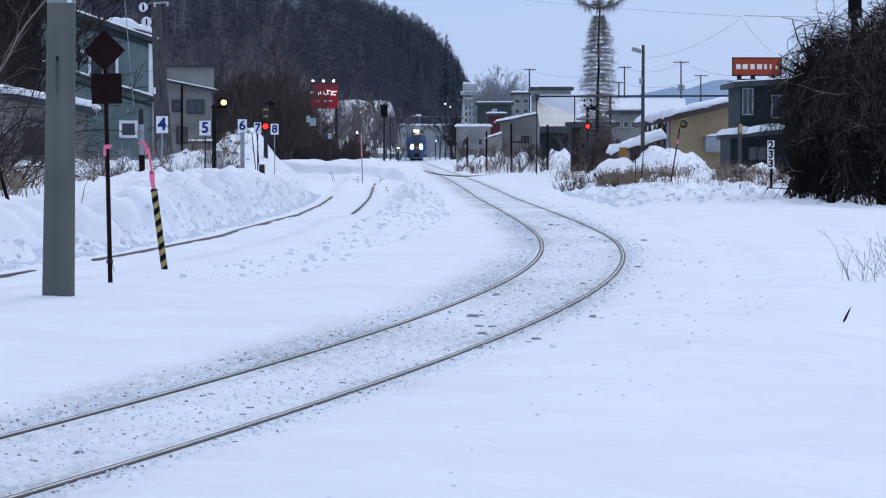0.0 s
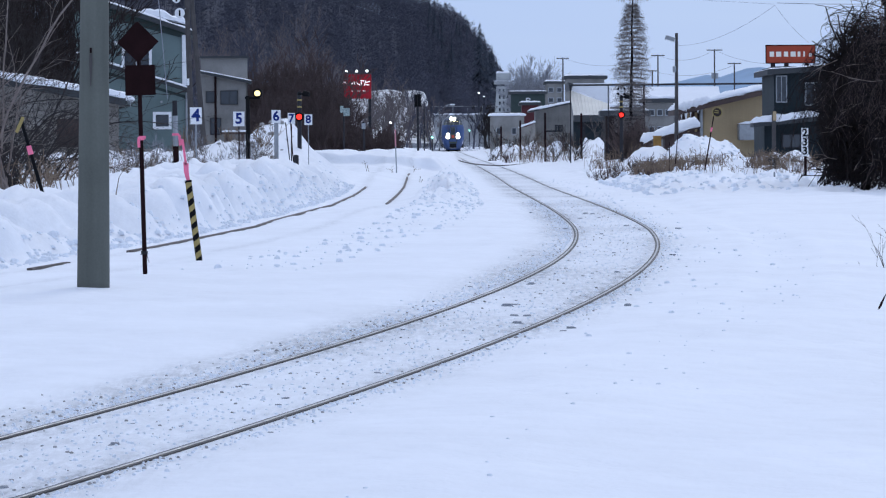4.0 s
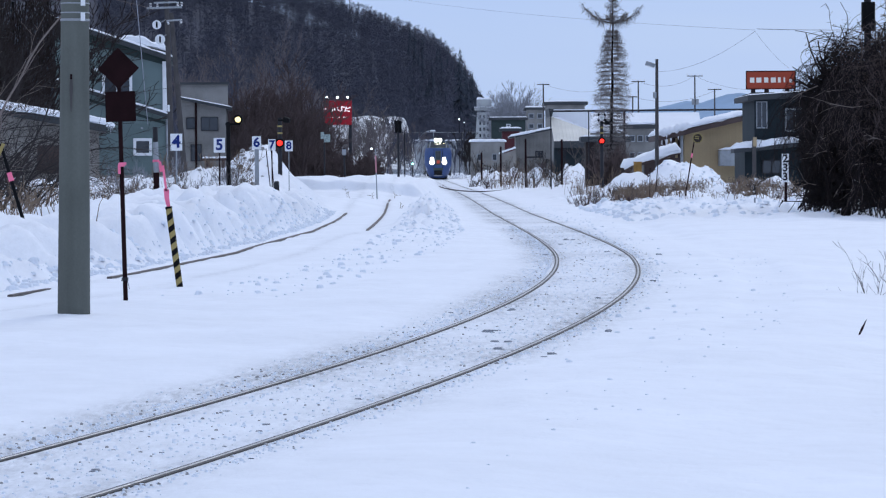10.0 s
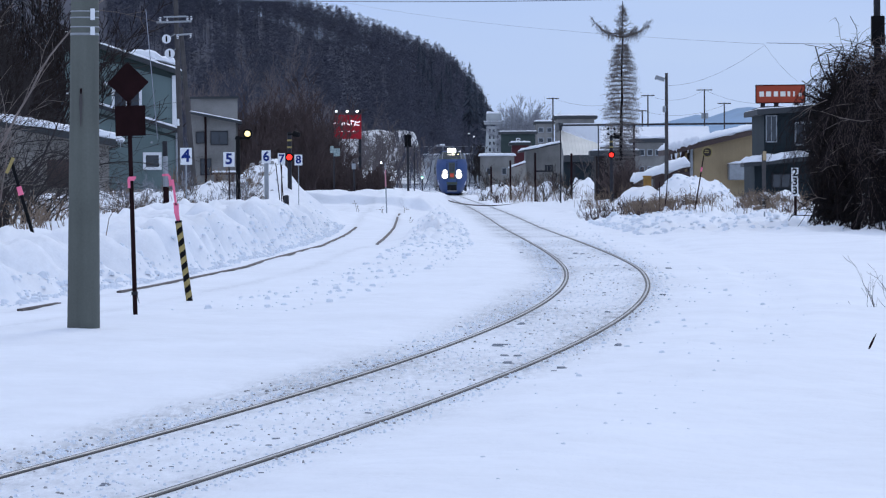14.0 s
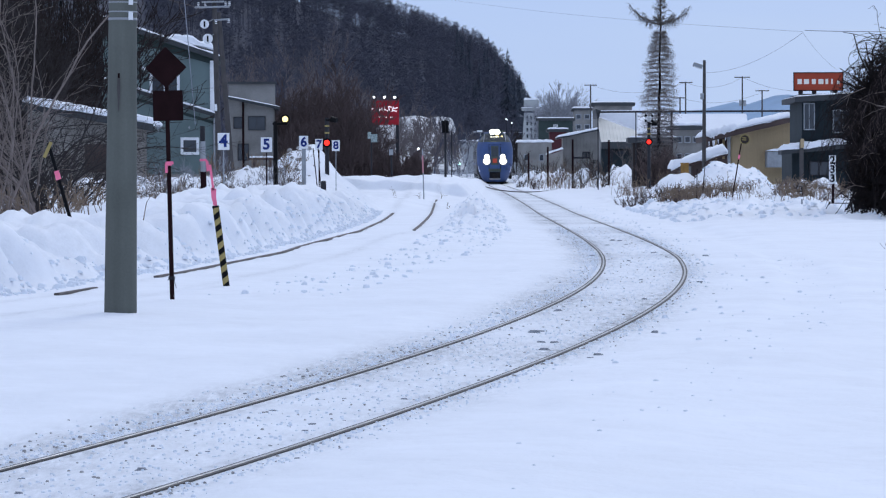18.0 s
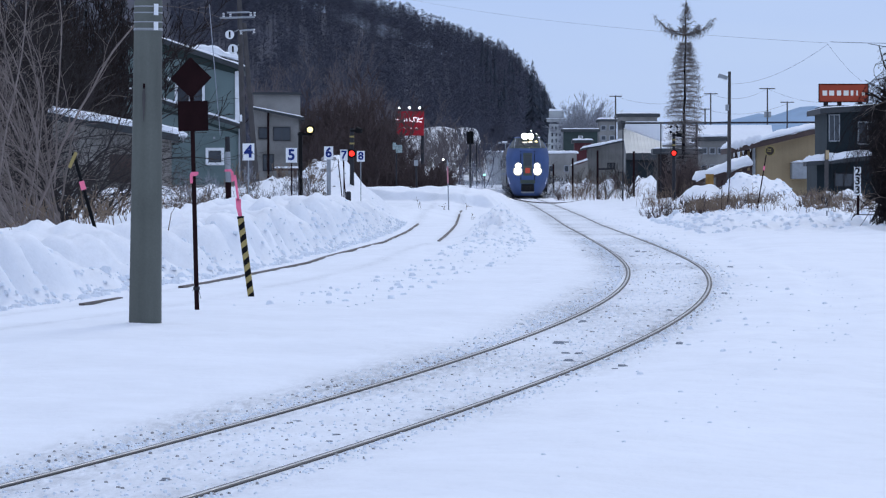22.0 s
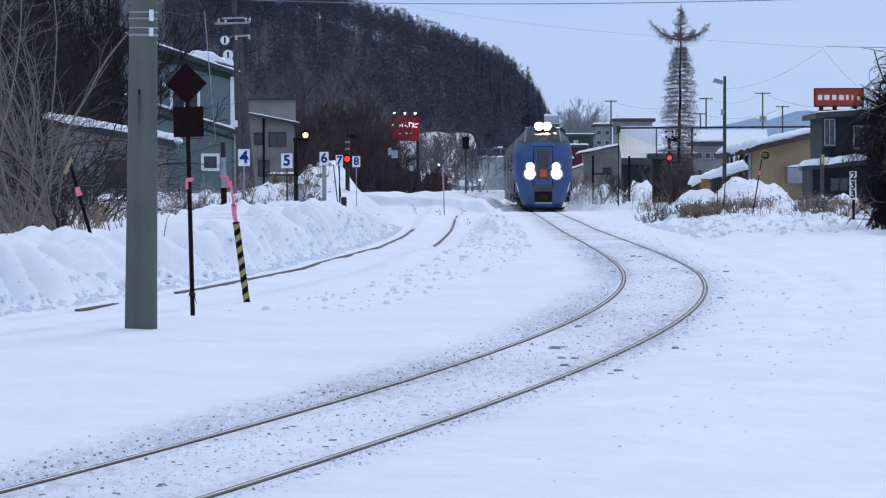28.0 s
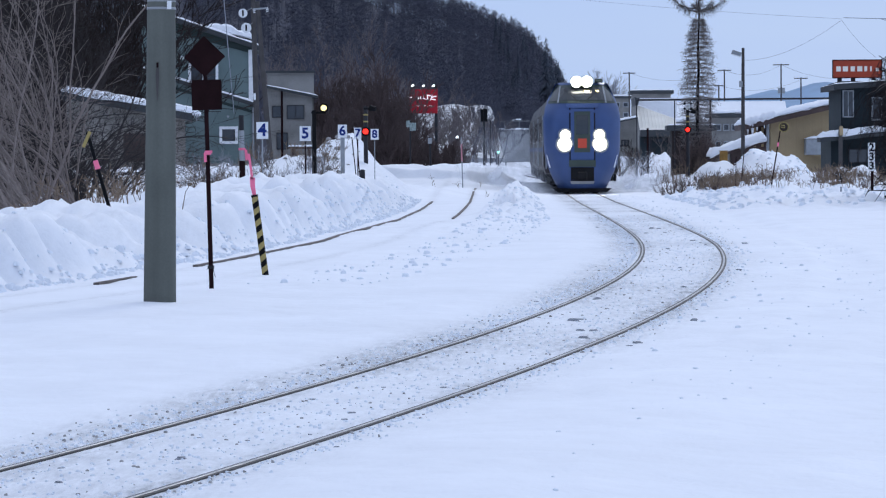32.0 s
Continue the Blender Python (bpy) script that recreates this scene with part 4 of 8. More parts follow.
def bare_tree(x, y, height, label, category="tree", mat=None, seed=1, stems=1, depth=4, kids=4, r=0.05, spread=0.15, group="", angle=0.6, z=None, lift=0.15, name="bare_tree", tip=0.0, wig=0.18, steps=3):
    rs = random.Random(seed)
    t = thing(name, pose(x, y, gz(x, y) if z is None else z), label, category, group)
    small = []
    for i in range(stems):
        segs = []
        a = rs.uniform(0, 6.283)
        d = Vector((math.cos(a) * spread * rs.uniform(0.3, 1.6), math.sin(a) * spread * rs.uniform(0.3, 1.6), 1))
        o = (rs.gauss(0, 0.12 * (stems > 1)), rs.gauss(0, 0.12 * (stems > 1)), -0.3)
        grow(segs, o, d, height * 0.5 * rs.uniform(0.75, 1.1), r * rs.uniform(0.7, 1.1), depth, rs, kids, angle, lift, wig, steps)
        ob = new("stem" if stems > 1 else "trunk", limb_mesh("stem", segs[:steps], mat or BARK, 5))
        ob.parent = t
        small += [(*s[:3], max(s[3], tip), *s[4:7], max(s[7], tip * 0.8)) for s in segs[steps:]]
    ob = new("crown", limb_mesh("crown", small, mat or BARK, 3))
    ob.parent = t
    ob["kind"] = "stuff"
    return t


def arching_shrub(x, y, height, label, seed, limbs, mat, lean=-0.5):
    """A shrub of long limbs that rise, bow over and droop, fringed with fine side twigs."""
    rs = random.Random(seed)
    t = thing("bare_shrub", pose(x, y, gz(x, y)), label, "shrub", "shrubs behind the bank")
    fine, n = [], 16
    for i in range(limbs):
        a = rs.uniform(0, 6.283)
        d = Vector((0.4 * math.cos(a) + lean * rs.uniform(0.1, 1.0), 0.45 * math.sin(a), rs.uniform(0.7, 1.2))).normalized()
        q = Vector((rs.gauss(0, 0.22), rs.gauss(0, 0.25), -0.25))
        ln, r = height * rs.uniform(0.6, 1.2), rs.uniform(0.014, 0.034)
        bend = rs.uniform(0.03, 0.15)
        limb = []
        for j in range(n):
            d = (d + Vector((rs.gauss(0, 0.075) + 0.3 * bend * (-1 if lean < -0.2 or d.x < 0 else 1), rs.gauss(0, 0.07), rs.gauss(0, 0.05) - bend * j / n * 1.6))).normalized()
            nq = q + d * ln / n
            if nq.z < 0.15 and j > 3:
                break
            r1 = r * 0.93
            limb.append((*q, r, *nq, r1))
            if j > 2:
                for m in range(rs.choice((0, 1, 1))):
                    b = (d + Vector((rs.gauss(0, 0.5), rs.gauss(0, 0.4), rs.gauss(0.05, 0.4)))).normalized()
                    p, rr, bl = nq.copy(), max(0.0045, r1 * 0.5), rs.uniform(0.4, 1.25)
                    for g in range(5):
                        b = (b + Vector((rs.gauss(0, 0.13), rs.gauss(0, 0.13), rs.gauss(-0.03, 0.1)))).normalized()
                        np_ = p + b * bl / 5
                        fine.append((*p, rr, *np_, rr * 0.85))
                        if g > 0:
                            e = (b + Vector((rs.gauss(0, 0.6), rs.gauss(0, 0.6), rs.gauss(0, 0.5)))).normalized() * rs.uniform(0.15, 0.45)
                            fine.append((*np_, 0.0042, *(np_ + e), 0.0028))
                        p, rr = np_, rr * 0.85
            q, r = nq, r1
        ob = new("limb", limb_mesh("limb", limb, mat, 6))
        ob.parent = t
    ob = new("crown", limb_mesh("crown", fine, mat, 3))
    ob.parent = t
    ob["kind"] = "stuff"
    return t


def left_thicket():
    spots = [(-180, 84, 5.6, 17), (-146, 88, 5.8, 17), (-108, 82, 5.6, 16), (-72, 86, 5.2, 14), (-48, 84, 4.0, 10), (-160, 96, 6.4, 13), (-116, 98, 6.4, 13), (-208, 90, 6.0, 14), (-128, 80, 5.8, 12), (-92, 90, 5.8, 13)]
    for i, (px, Y, h, n) in enumerate(spots):
        arching_shrub((px - 784) * Y / 8000, Y, h, "bare shrub of long bowed grey-brown branches behind the bank", 100 + i, n, SHRUB_TWIG, -0.9 if px > -130 else -0.5)
    for i, (px, Y, h) in enumerate(((-190, 98, 3.4), (-150, 100, 3.2), (-118, 96, 3.0), (-90, 100, 3.0), (-66, 97, 2.7), (-40, 100, 2.6), (-14, 98, 2.1), (14, 101, 1.8), (-170, 104, 3.6), (-76, 105, 3.2))):
        arching_shrub((px - 784) * Y / 8000, Y, h, "low dense dark brush before the shed", 220 + i, 11, BARK, 0.0)
    for i, (px, Y, h) in enumerate(((-190, 158, 10.5), (-120, 156, 11), (-60, 160, 10), (-10, 158, 8))):
        x = (px - 784) * Y / 8000
        bare_tree(x, Y, h, "dark leafless tree beside the shed", "tree", BARK, 140 + i, 2, 4, 4, 0.09, 0.16, "dark trees by the shed", 0.5, tip=0.006)
    for i, (px, Y, h, n) in enumerate(((-125, 90, 4.6, 7), (-58, 88, 4.2, 7), (-36, 85, 3.6, 6), (-12, 90, 2.4, 5), (34, 100, 1.7, 5), (-190, 92, 5.5, 7))):
        arching_shrub((px - 784) * Y / 8000, Y, h, "dark gnarled shrub with upright stems behind the bank", 120 + i, n, BARK, -0.1)
    for i, px in enumerate(range(-215, 66, 18)):
        Y = 168 + 4 * (i % 3)
        x = (px - 784) * Y / 8000
        bare_tree(x, Y, 9.5 - 1.5 * (px > 40), "dense dark leafless tree behind the shed", "tree", VINE_TWIG, 160 + i, 3, 4, 4, 0.08, 0.2, "dark trees by the shed", 0.6, tip=0.016)
    rs = random.Random(31)
    for i in range(22):
        px, Y = rs.choice((rs.uniform(225, 300), rs.uniform(150, 230), rs.uniform(335, 412))), rs.uniform(128, 134)
        bare_tree((px - 784) * Y / 8000, Y, rs.uniform(0.7, 1.3), "dry bush with snow caught in its twigs", "bush", (HAZE_SNOW_TWIG, STRAW, BARK_GREY)[i % 3], 240 + i, 6, 2, 4, 0.012, 0.5, "dry bushes by the bank", 0.6, name="dry_bush", tip=0.006)
    for i, (px, Y, h) in enumerate(((150, 106, 1.1), (168, 110, 0.9), (342, 122, 1.3), (355, 124, 1.0), (392, 116, 1.6), (405, 118, 1.4), (185, 126, 1.5), (250, 126, 1.2), (225, 128, 1.3), (205, 127, 1.2), (300, 127, 0.9), (275, 126, 1.0), (238, 124, 1.1), (172, 124, 1.4), (160, 127, 1.3), (312, 126, 1.1), (330, 125, 1.2), (372, 121, 1.3), (400, 122, 1.2), (262, 127, 0.8))):
        x = (px - 784) * Y / 8000
        bare_tree(x, Y, h, "small dry bush poking through the snow", "bush", STRAW if i % 2 else BARK_GREY, 180 + i, 6, 2, 4, 0.012, 0.5, "dry bushes by the bank", 0.6, name="dry_bush", tip=0.004)


left_thicket()


def dark_spruces():
    rs = random.Random(55)
    for i, (px, Y, h) in enumerate(((-190, 205, 12), (-150, 200, 13), (-110, 208, 12), (-70, 202, 13), (-35, 206, 12), (0, 203, 11.5), (30, 208, 12), (62, 204, 11), (90, 210, 10), (-170, 215, 13), (-90, 216, 13), (-20, 214, 13), (48, 216, 12.5))):
        x = (px - 784) * Y / 8000
        t = thing("spruce_tree", pose(x, Y, 0.4), "dark spruce standing behind the shed", "tree", "spruces behind the shed")
        s = Shape()
        s.tube((0, 0, -0.4), (0, 0, h * 0.95), 0.16, 0.02, 7)
        part("trunk", s, BARK_DARK, t)
        v, f, o = [], [], 0
        for j in range(260):
            u = rs.random() ** 0.8
            z = h * (0.06 + 0.92 * u)
            a = rs.uniform(0, 6.283)
            ln = (1.9 * (1 - u) + 0.15) * rs.uniform(0.7, 1.1)
            wd = 0.22 * ln
            c, sn = math.cos(a), math.sin(a)
            dz = -0.35 * ln
            v += [(0, 0, z), (c * ln * 0.5 - sn * wd, sn * ln * 0.5 + c * wd, z + dz * 0.35), (c * ln, sn * ln, z + dz), (c * ln * 0.5 + sn * wd, sn * ln * 0.5 - c * wd, z + dz * 0.55)]
            f.append((o, o + 1, o + 2, o + 3))
            o += 4
        ob = new("crown", quad_mesh("crown", np.array(v), np.array(f), CONIFER))
        ob.parent = t


dark_spruces()


def red_thicket():
    rs = random.Random(5)
    n = 0
    for px, top in ((395, 120), (415, 100), (436, 92), (455, 96), (474, 88), (492, 95), (510, 104), (524, 120), (540, 172), (557, 212), (578, 226), (598, 226), (618, 230), (634, 238), (445, 130), (480, 120), (508, 140), (405, 150), (530, 190), (570, 228)):
        Y = rs.uniform(240, 275)
        x = (px - 784) * Y / 8000
        h = (292 - top) * Y / 8000
        bare_tree(x, Y, h, "dense reddish-brown leafless thicket tree", "tree", THICKET_TWIG, 300 + n, 4, 4, 4, 0.05, 0.22, "reddish thicket beside the line", 0.6, z=0.569, name="thicket_tree", tip=0.016)
        n += 1
    for px in range(392, 650, 9):
        Y = rs.uniform(236, 262)
        h = (292 - (190 if px < 530 else 226 + (px - 530) * 0.15)) * Y / 8000 * rs.uniform(0.8, 1.15)
        bare_tree((px - 784) * Y / 8000, Y, h, "low reddish-brown leafless shrub", "shrub", THICKET_TWIG, 900 + n, 7, 3, 4, 0.03, 0.3, "reddish thicket beside the line", 0.6, z=0.523, name="thicket_shrub", tip=0.016)
        n += 1
    for px, top, Y in ((372, 40, 300), (395, 60, 310), (338, 50, 330), (420, 70, 320), (500, 60, 330), (702, 190, 520), (690, 170, 600), (660, 200, 480), (684, 172, 545), (694, 150, 550), (708, 160, 545), (778, 185, 550), (700, 140, 700), (694, 150, 705), (786, 160, 720)):
        x = (px - 784) * Y / 8000
        h = (290 - top) * Y / 8000
        bare_tree(x, Y, h, "slender leafless tree beyond the yard", "tree", LARCH, 340 + n, 1, 4, 4, 0.12, 0.1, "slender bare trees", 0.45, z=0.6, tip=0.02)
        n += 1
    for i in range(58):
        px = rs.uniform(296, 520) if i < 36 else rs.uniform(560, 712)
        Y = rs.uniform(300, 420) if i < 36 else rs.uniform(430, 540)
        top = rs.uniform(20, 130) if i < 36 else rs.uniform(140, 210)
        bare_tree((px - 784) * Y / 8000, Y, (285 - top) * Y / 8000, "slender grey-brown leafless tree below the hill", "tree", MIST_TWIG, 1400 + i, 1, 4, 4, 0.09, 0.1, "bare trees below the hill", 0.5, z=0.6, tip=0.014)
    for px, top, Y in ((799, 185, 640), (806, 195, 630), (811, 205, 640)):
        bare_tree((px - 784) * Y / 8000, Y, (285 - top) * Y / 8000, "dark bare tree beside the line by the tower", "tree", BARK, 1480 + px, 2, 4, 4, 0.15, 0.12, "dark trees by the tower", 0.4, z=0.3, tip=0.03)
    # the poplars' twig colour is lightened to put distance haze into it
    for px, top, Y in ((880, 148, 620), (892, 140, 630), (905, 143, 640), (868, 165, 610), (874, 155, 640), (886, 138, 650), (898, 136, 655), (860, 168, 660)):
        x = (px - 784) * Y / 8000
        h = (280 - top) * Y / 8000
        bare_tree(x, Y, h, "upright bare poplar among far buildings", "tree", HAZE_SNOW_TWIG, 360 + n, 4, 4, 5, 0.1, 0.1, "far poplars", 0.4, z=0.5, tip=0.02)
        n += 1


red_thicket()


def tall_larch():
    Y = 225.0
    k = Y / 8000
    x, z = 7.65, 0.496
    t = thing("larch_tree", pose(x, Y, z), "tall bare larch with a feathery column and a spreading top", "tree")
    rs = random.Random(77)
    H = 346 * k
    def axis(h):
        return Vector((0.15 * h / H, 0, h))
    trunk = []
    prev = (0, 0, -0.4)
    for i in range(14):
        c = axis(H * (i + 1) / 14)
        q = (c.x + 0.01 * rs.gauss(0, 1), 0.01 * rs.gauss(0, 1), c.z)
        trunk.append((*prev, 0.11 - 0.0066 * i, *q, 0.11 - 0.0066 * (i + 1)))
        prev = q
    ob = new("trunk", limb_mesh("trunk", trunk, BARK_DARK, 8))
    ob.parent = t
    # tiers of level boughs, each with a drooping fringe
    segs = []
    tier = 40.0
    while tier < 266:
        tier += rs.uniform(5.6, 8.4)
        reach0 = np.interp(tier, [40, 90, 150, 200, 240, 268], [30, 33, 34, 29, 21, 11]) * k
        for i in range(15):
            a = 6.283 * i / 15 + rs.gauss(0, 0.22)
            reach = reach0 * rs.uniform(0.7, 1.08)
            q = axis((tier + rs.uniform(-1.4, 1.4)) * k)
            n = 7
            for j in range(n):
                d = Vector((math.cos(a) + rs.gauss(0, 0.12), math.sin(a) + rs.gauss(0, 0.12), 0.12 - 0.45 * (j / n) + 0.6 * max(0, j / n - 0.7) + rs.gauss(0, 0.1))).normalized()
                nq = q + d * reach / n
                segs.append((*q, 0.012 - 0.0013 * j, *nq, 0.011 - 0.0013 * j))
                for m in range(1 if j < 2 else 5):
                    e = (d * 0.5 + Vector((rs.gauss(0, 0.5), rs.gauss(0, 0.5), rs.uniform(-0.9, 0.8)))).normalized() * rs.uniform(0.08, 0.3)
                    segs.append((*nq, 0.0042, *(nq + e), 0.003))
                q = nq
    ob = new("crown", limb_mesh("crown", segs, LARCH_TWIG))
    ob.parent = t
    # foot brush
    segs = []
    for i in range(26):
        p = Vector((rs.gauss(0, 12) * k, rs.uniform(-0.4, 0.3), 0))
        grow(segs, p, (rs.gauss(0, 0.25), rs.gauss(0, 0.25), 1), rs.uniform(26, 52) * k, 0.014, 2, rs, 4, 0.5, 0.12)
    ob = new("foot_brush", limb_mesh("foot_brush", segs, VINE_TWIG))
    ob.parent = t
    # long upturned boughs at the top, twigs hanging from them
    segs = []
    for i in range(9):
        a = (0.1, 3.05, -0.25, 3.4, 0.7, 2.5, 1.57, 4.7, 5.5)[i] + rs.gauss(0, 0.08)
        q = axis(rs.uniform(281, 287) * k)
        reach = (54, 56, 44, 46, 34, 36, 30, 30, 30)[i] * k
        for j in range(11):
            u = j / 10
            d = Vector((math.cos(a), math.sin(a), 0.12 + 1.5 * u * u + rs.gauss(0, 0.05))).normalized()
            nq = q + d * reach / 9.5
            segs.append((*q, 0.038 - 0.003 * j, *nq, 0.035 - 0.003 * j))
            for m in range(12 if j > 2 else 3):
                e = Vector((rs.gauss(0, 0.35), rs.gauss(0, 0.35), rs.uniform(-1.0, 0.35))).normalized() * rs.uniform(0.12, 0.46) * (1.1 - 0.4 * u)
                mid = nq + e * 0.5
                segs.append((*nq, 0.0065, *mid, 0.005))
                segs.append((*mid, 0.005, *(mid + e * 0.4 + Vector((0, 0, -0.08))), 0.003))
            q = nq
    for i in range(44):
        h = rs.uniform(288, 338)
        a, reach = rs.uniform(0, 6.283), (24 - 0.4 * (h - 288)) * k * rs.uniform(0.6, 1.1)
        q = axis(h * k)
        for j in range(5):
            d = Vector((math.cos(a), math.sin(a), -0.1 + 0.22 * j + rs.gauss(0, 0.1))).normalized()
            nq = q + d * reach / 5
            segs.append((*q, 0.014 - 0.002 * j, *nq, 0.012 - 0.002 * j))
            for m in range(4):
                e = Vector((rs.gauss(0, 0.5), rs.gauss(0, 0.5), rs.uniform(-0.8, 0.5))).normalized() * rs.uniform(0.08, 0.25)
                segs.append((*nq, 0.005, *(nq + e), 0.003))
            q = nq
    ob = new("top_crown", limb_mesh("top_crown", segs, BARK_GREY))
    ob.parent = t
    ob["label"] = "upturned spreading top branches"


tall_larch()


def vine_mound(x, y, w, h, label, seed, strands, veil, name="vine_tree"):
    """A tree smothered in drooping vines: arching strands over a dome, and a dark tangle within."""
    rs = random.Random(seed)
    t = thing(name, pose(x, y, gz(x, y)), label, "tree")
    trunk = []
    grow(trunk, (0, 0, -0.3), (0.05, 0, 1), h * 0.75, 0.14, 2, rs, 5, 0.7, 0.1)
    ob = new("trunk", limb_mesh("trunk", trunk, BARK_DARK, 6))
    ob.parent = t
    segs, fine = [], []
    for i in range(strands):
        a = rs.uniform(0, 6.283)
        rad = math.sqrt(rs.random())
        top = h * (1 - 0.46 * rad ** 1.9) * rs.uniform(0.2, 1.0) ** 0.45
        p = Vector((w * rad * math.cos(a) * 0.9, w * 0.7 * rad * math.sin(a), top))
        d = Vector((rs.gauss(0, 0.8), rs.gauss(0, 0.8), rs.uniform(-0.2, 1.0))).normalized()
        q = p
        ln = rs.uniform(0.5, 1.7)
        r = rs.uniform(0.004, 0.011)
        curl = rs.uniform(-0.34, -0.05)
        n = 8
        for j in range(n):
            d = (d + Vector((rs.gauss(0, 0.2) - 0.25 * q.x / w, rs.gauss(0, 0.2), curl))).normalized()
            nq = q + d * ln / n
            if nq.z < 0.02:
                break
            (segs if i % 2 else fine).append((*q, r, *nq, r * 0.9))
            if rs.random() < 0.55:
                e = Vector((rs.gauss(0, 1), rs.gauss(0, 1), rs.gauss(0, 0.8))).normalized() * rs.uniform(0.06, 0.3)
                fine.append((*nq, 0.005, *(nq + e), 0.003))
            q = nq
    for i in range(strands // 9):
        a = rs.uniform(0, 6.283)
        rad = rs.uniform(0.35, 0.95)
        q = Vector((w * rad * math.cos(a), w * 0.7 * rad * math.sin(a), h * (0.97 - 0.46 * rad ** 1.9) * rs.uniform(0.75, 1.0)))
        d = Vector((math.cos(a) * 0.8, math.sin(a) * 0.6, rs.uniform(0.5, 1.2))).normalized()
        r = rs.uniform(0.005, 0.011)
        ln = rs.uniform(0.9, 2.2)
        for j in range(11):
            d = (d + Vector((rs.gauss(0, 0.12), rs.gauss(0, 0.12), -0.3))).normalized()
            nq = q + d * ln / 11
            segs.append((*q, r, *nq, r * 0.94))
            if j > 3:
                e = Vector((rs.gauss(0, 0.5), rs.gauss(0, 0.5), -1)).normalized() * rs.uniform(0.1, 0.4)
                fine.append((*nq, 0.005, *(nq + e), 0.003))
            q, r = nq, r * 0.94
    for i in range(strands):
        a, rad = rs.uniform(0, 6.283), math.sqrt(rs.random()) * 0.92
        hh = rs.uniform(0.06, 0.93) * h * (1 - 0.36 * rad ** 2.2)
        p = Vector((w * rad * math.cos(a), w * 0.7 * rad * math.sin(a), hh))
        e = Vector((rs.gauss(0, 0.6), rs.gauss(0, 0.6), rs.gauss(0, 1.0))).normalized() * rs.uniform(0.2, 0.8)
        segs.append((*p, 0.016, *(p + e), 0.011))
    for i in range(int(strands * 0.35)):
        a, rad = rs.uniform(0, 6.283), rs.uniform(0.3, 1.0)
        q = Vector((w * rad * math.cos(a), w * 0.7 * rad * math.sin(a), rs.uniform(0.12, 0.62) * h))
        d = Vector((rs.gauss(0, 0.3), rs.gauss(0, 0.3), -1)).normalized()
        r = rs.uniform(0.005, 0.012)
        for j in range(6):
            d = (d + Vector((rs.gauss(0, 0.22), rs.gauss(0, 0.22), rs.gauss(0, 0.1)))).normalized()
            nq = q + d * rs.uniform(0.1, 0.28)
            if nq.z < 0.0:
                break
            (segs if i % 5 else fine).append((*q, r, *nq, r * 0.9))
            q = nq
    pale = []
    for i in range(max(4, strands // 130)):
        a, rad = rs.uniform(3.4, 6.0), rs.uniform(0.75, 1.0)
        q = Vector((w * rad * math.cos(a), w * 0.7 * rad * math.sin(a), rs.uniform(0.1, 0.8) * h))
        grow(pale, q, (rs.gauss(0, 0.8), -0.5, rs.gauss(0, 0.3)), rs.uniform(0.5, 1.1), 0.012, 1, rs, 3, 0.6, -0.1)
    rr = np.random.RandomState(seed)
    n = strands * 4
    ang, rad = rr.uniform(0, 6.283, n), np.sqrt(rr.rand(n)) * 0.95
    c = np.stack([w * rad * np.cos(ang), w * 0.7 * rad * np.sin(ang), h * (0.96 - 0.46 * rad ** 1.9) * rr.rand(n) ** 0.75], 1)
    u, q = rr.randn(n, 3), rr.randn(n, 3)
    u, q = [d / np.linalg.norm(d, axis=1)[:, None] * rr.uniform(0.02, 0.055, n)[:, None] for d in (u, q)]
    leaf = np.stack([c - u, c + q * 0.6, c + u, c - q * 0.6], 1).reshape(-1, 3)
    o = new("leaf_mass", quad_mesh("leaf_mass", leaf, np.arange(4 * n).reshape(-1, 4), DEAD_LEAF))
    o.parent = t
    o["kind"] = "stuff"
    o = new("dead_branch", limb_mesh("dead_branch", pale, SHRUB_TWIG, 4))
    o.parent = t
    o["kind"] = "stuff"
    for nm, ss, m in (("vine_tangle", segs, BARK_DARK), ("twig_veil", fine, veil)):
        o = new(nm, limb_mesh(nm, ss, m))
        o.parent = t
    return t


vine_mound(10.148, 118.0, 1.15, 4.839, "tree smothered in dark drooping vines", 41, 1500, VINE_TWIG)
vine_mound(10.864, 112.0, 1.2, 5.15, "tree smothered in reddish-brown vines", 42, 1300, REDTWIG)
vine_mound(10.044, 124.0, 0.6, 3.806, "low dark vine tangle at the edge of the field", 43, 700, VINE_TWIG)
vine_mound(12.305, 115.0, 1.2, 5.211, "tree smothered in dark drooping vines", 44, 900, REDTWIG)


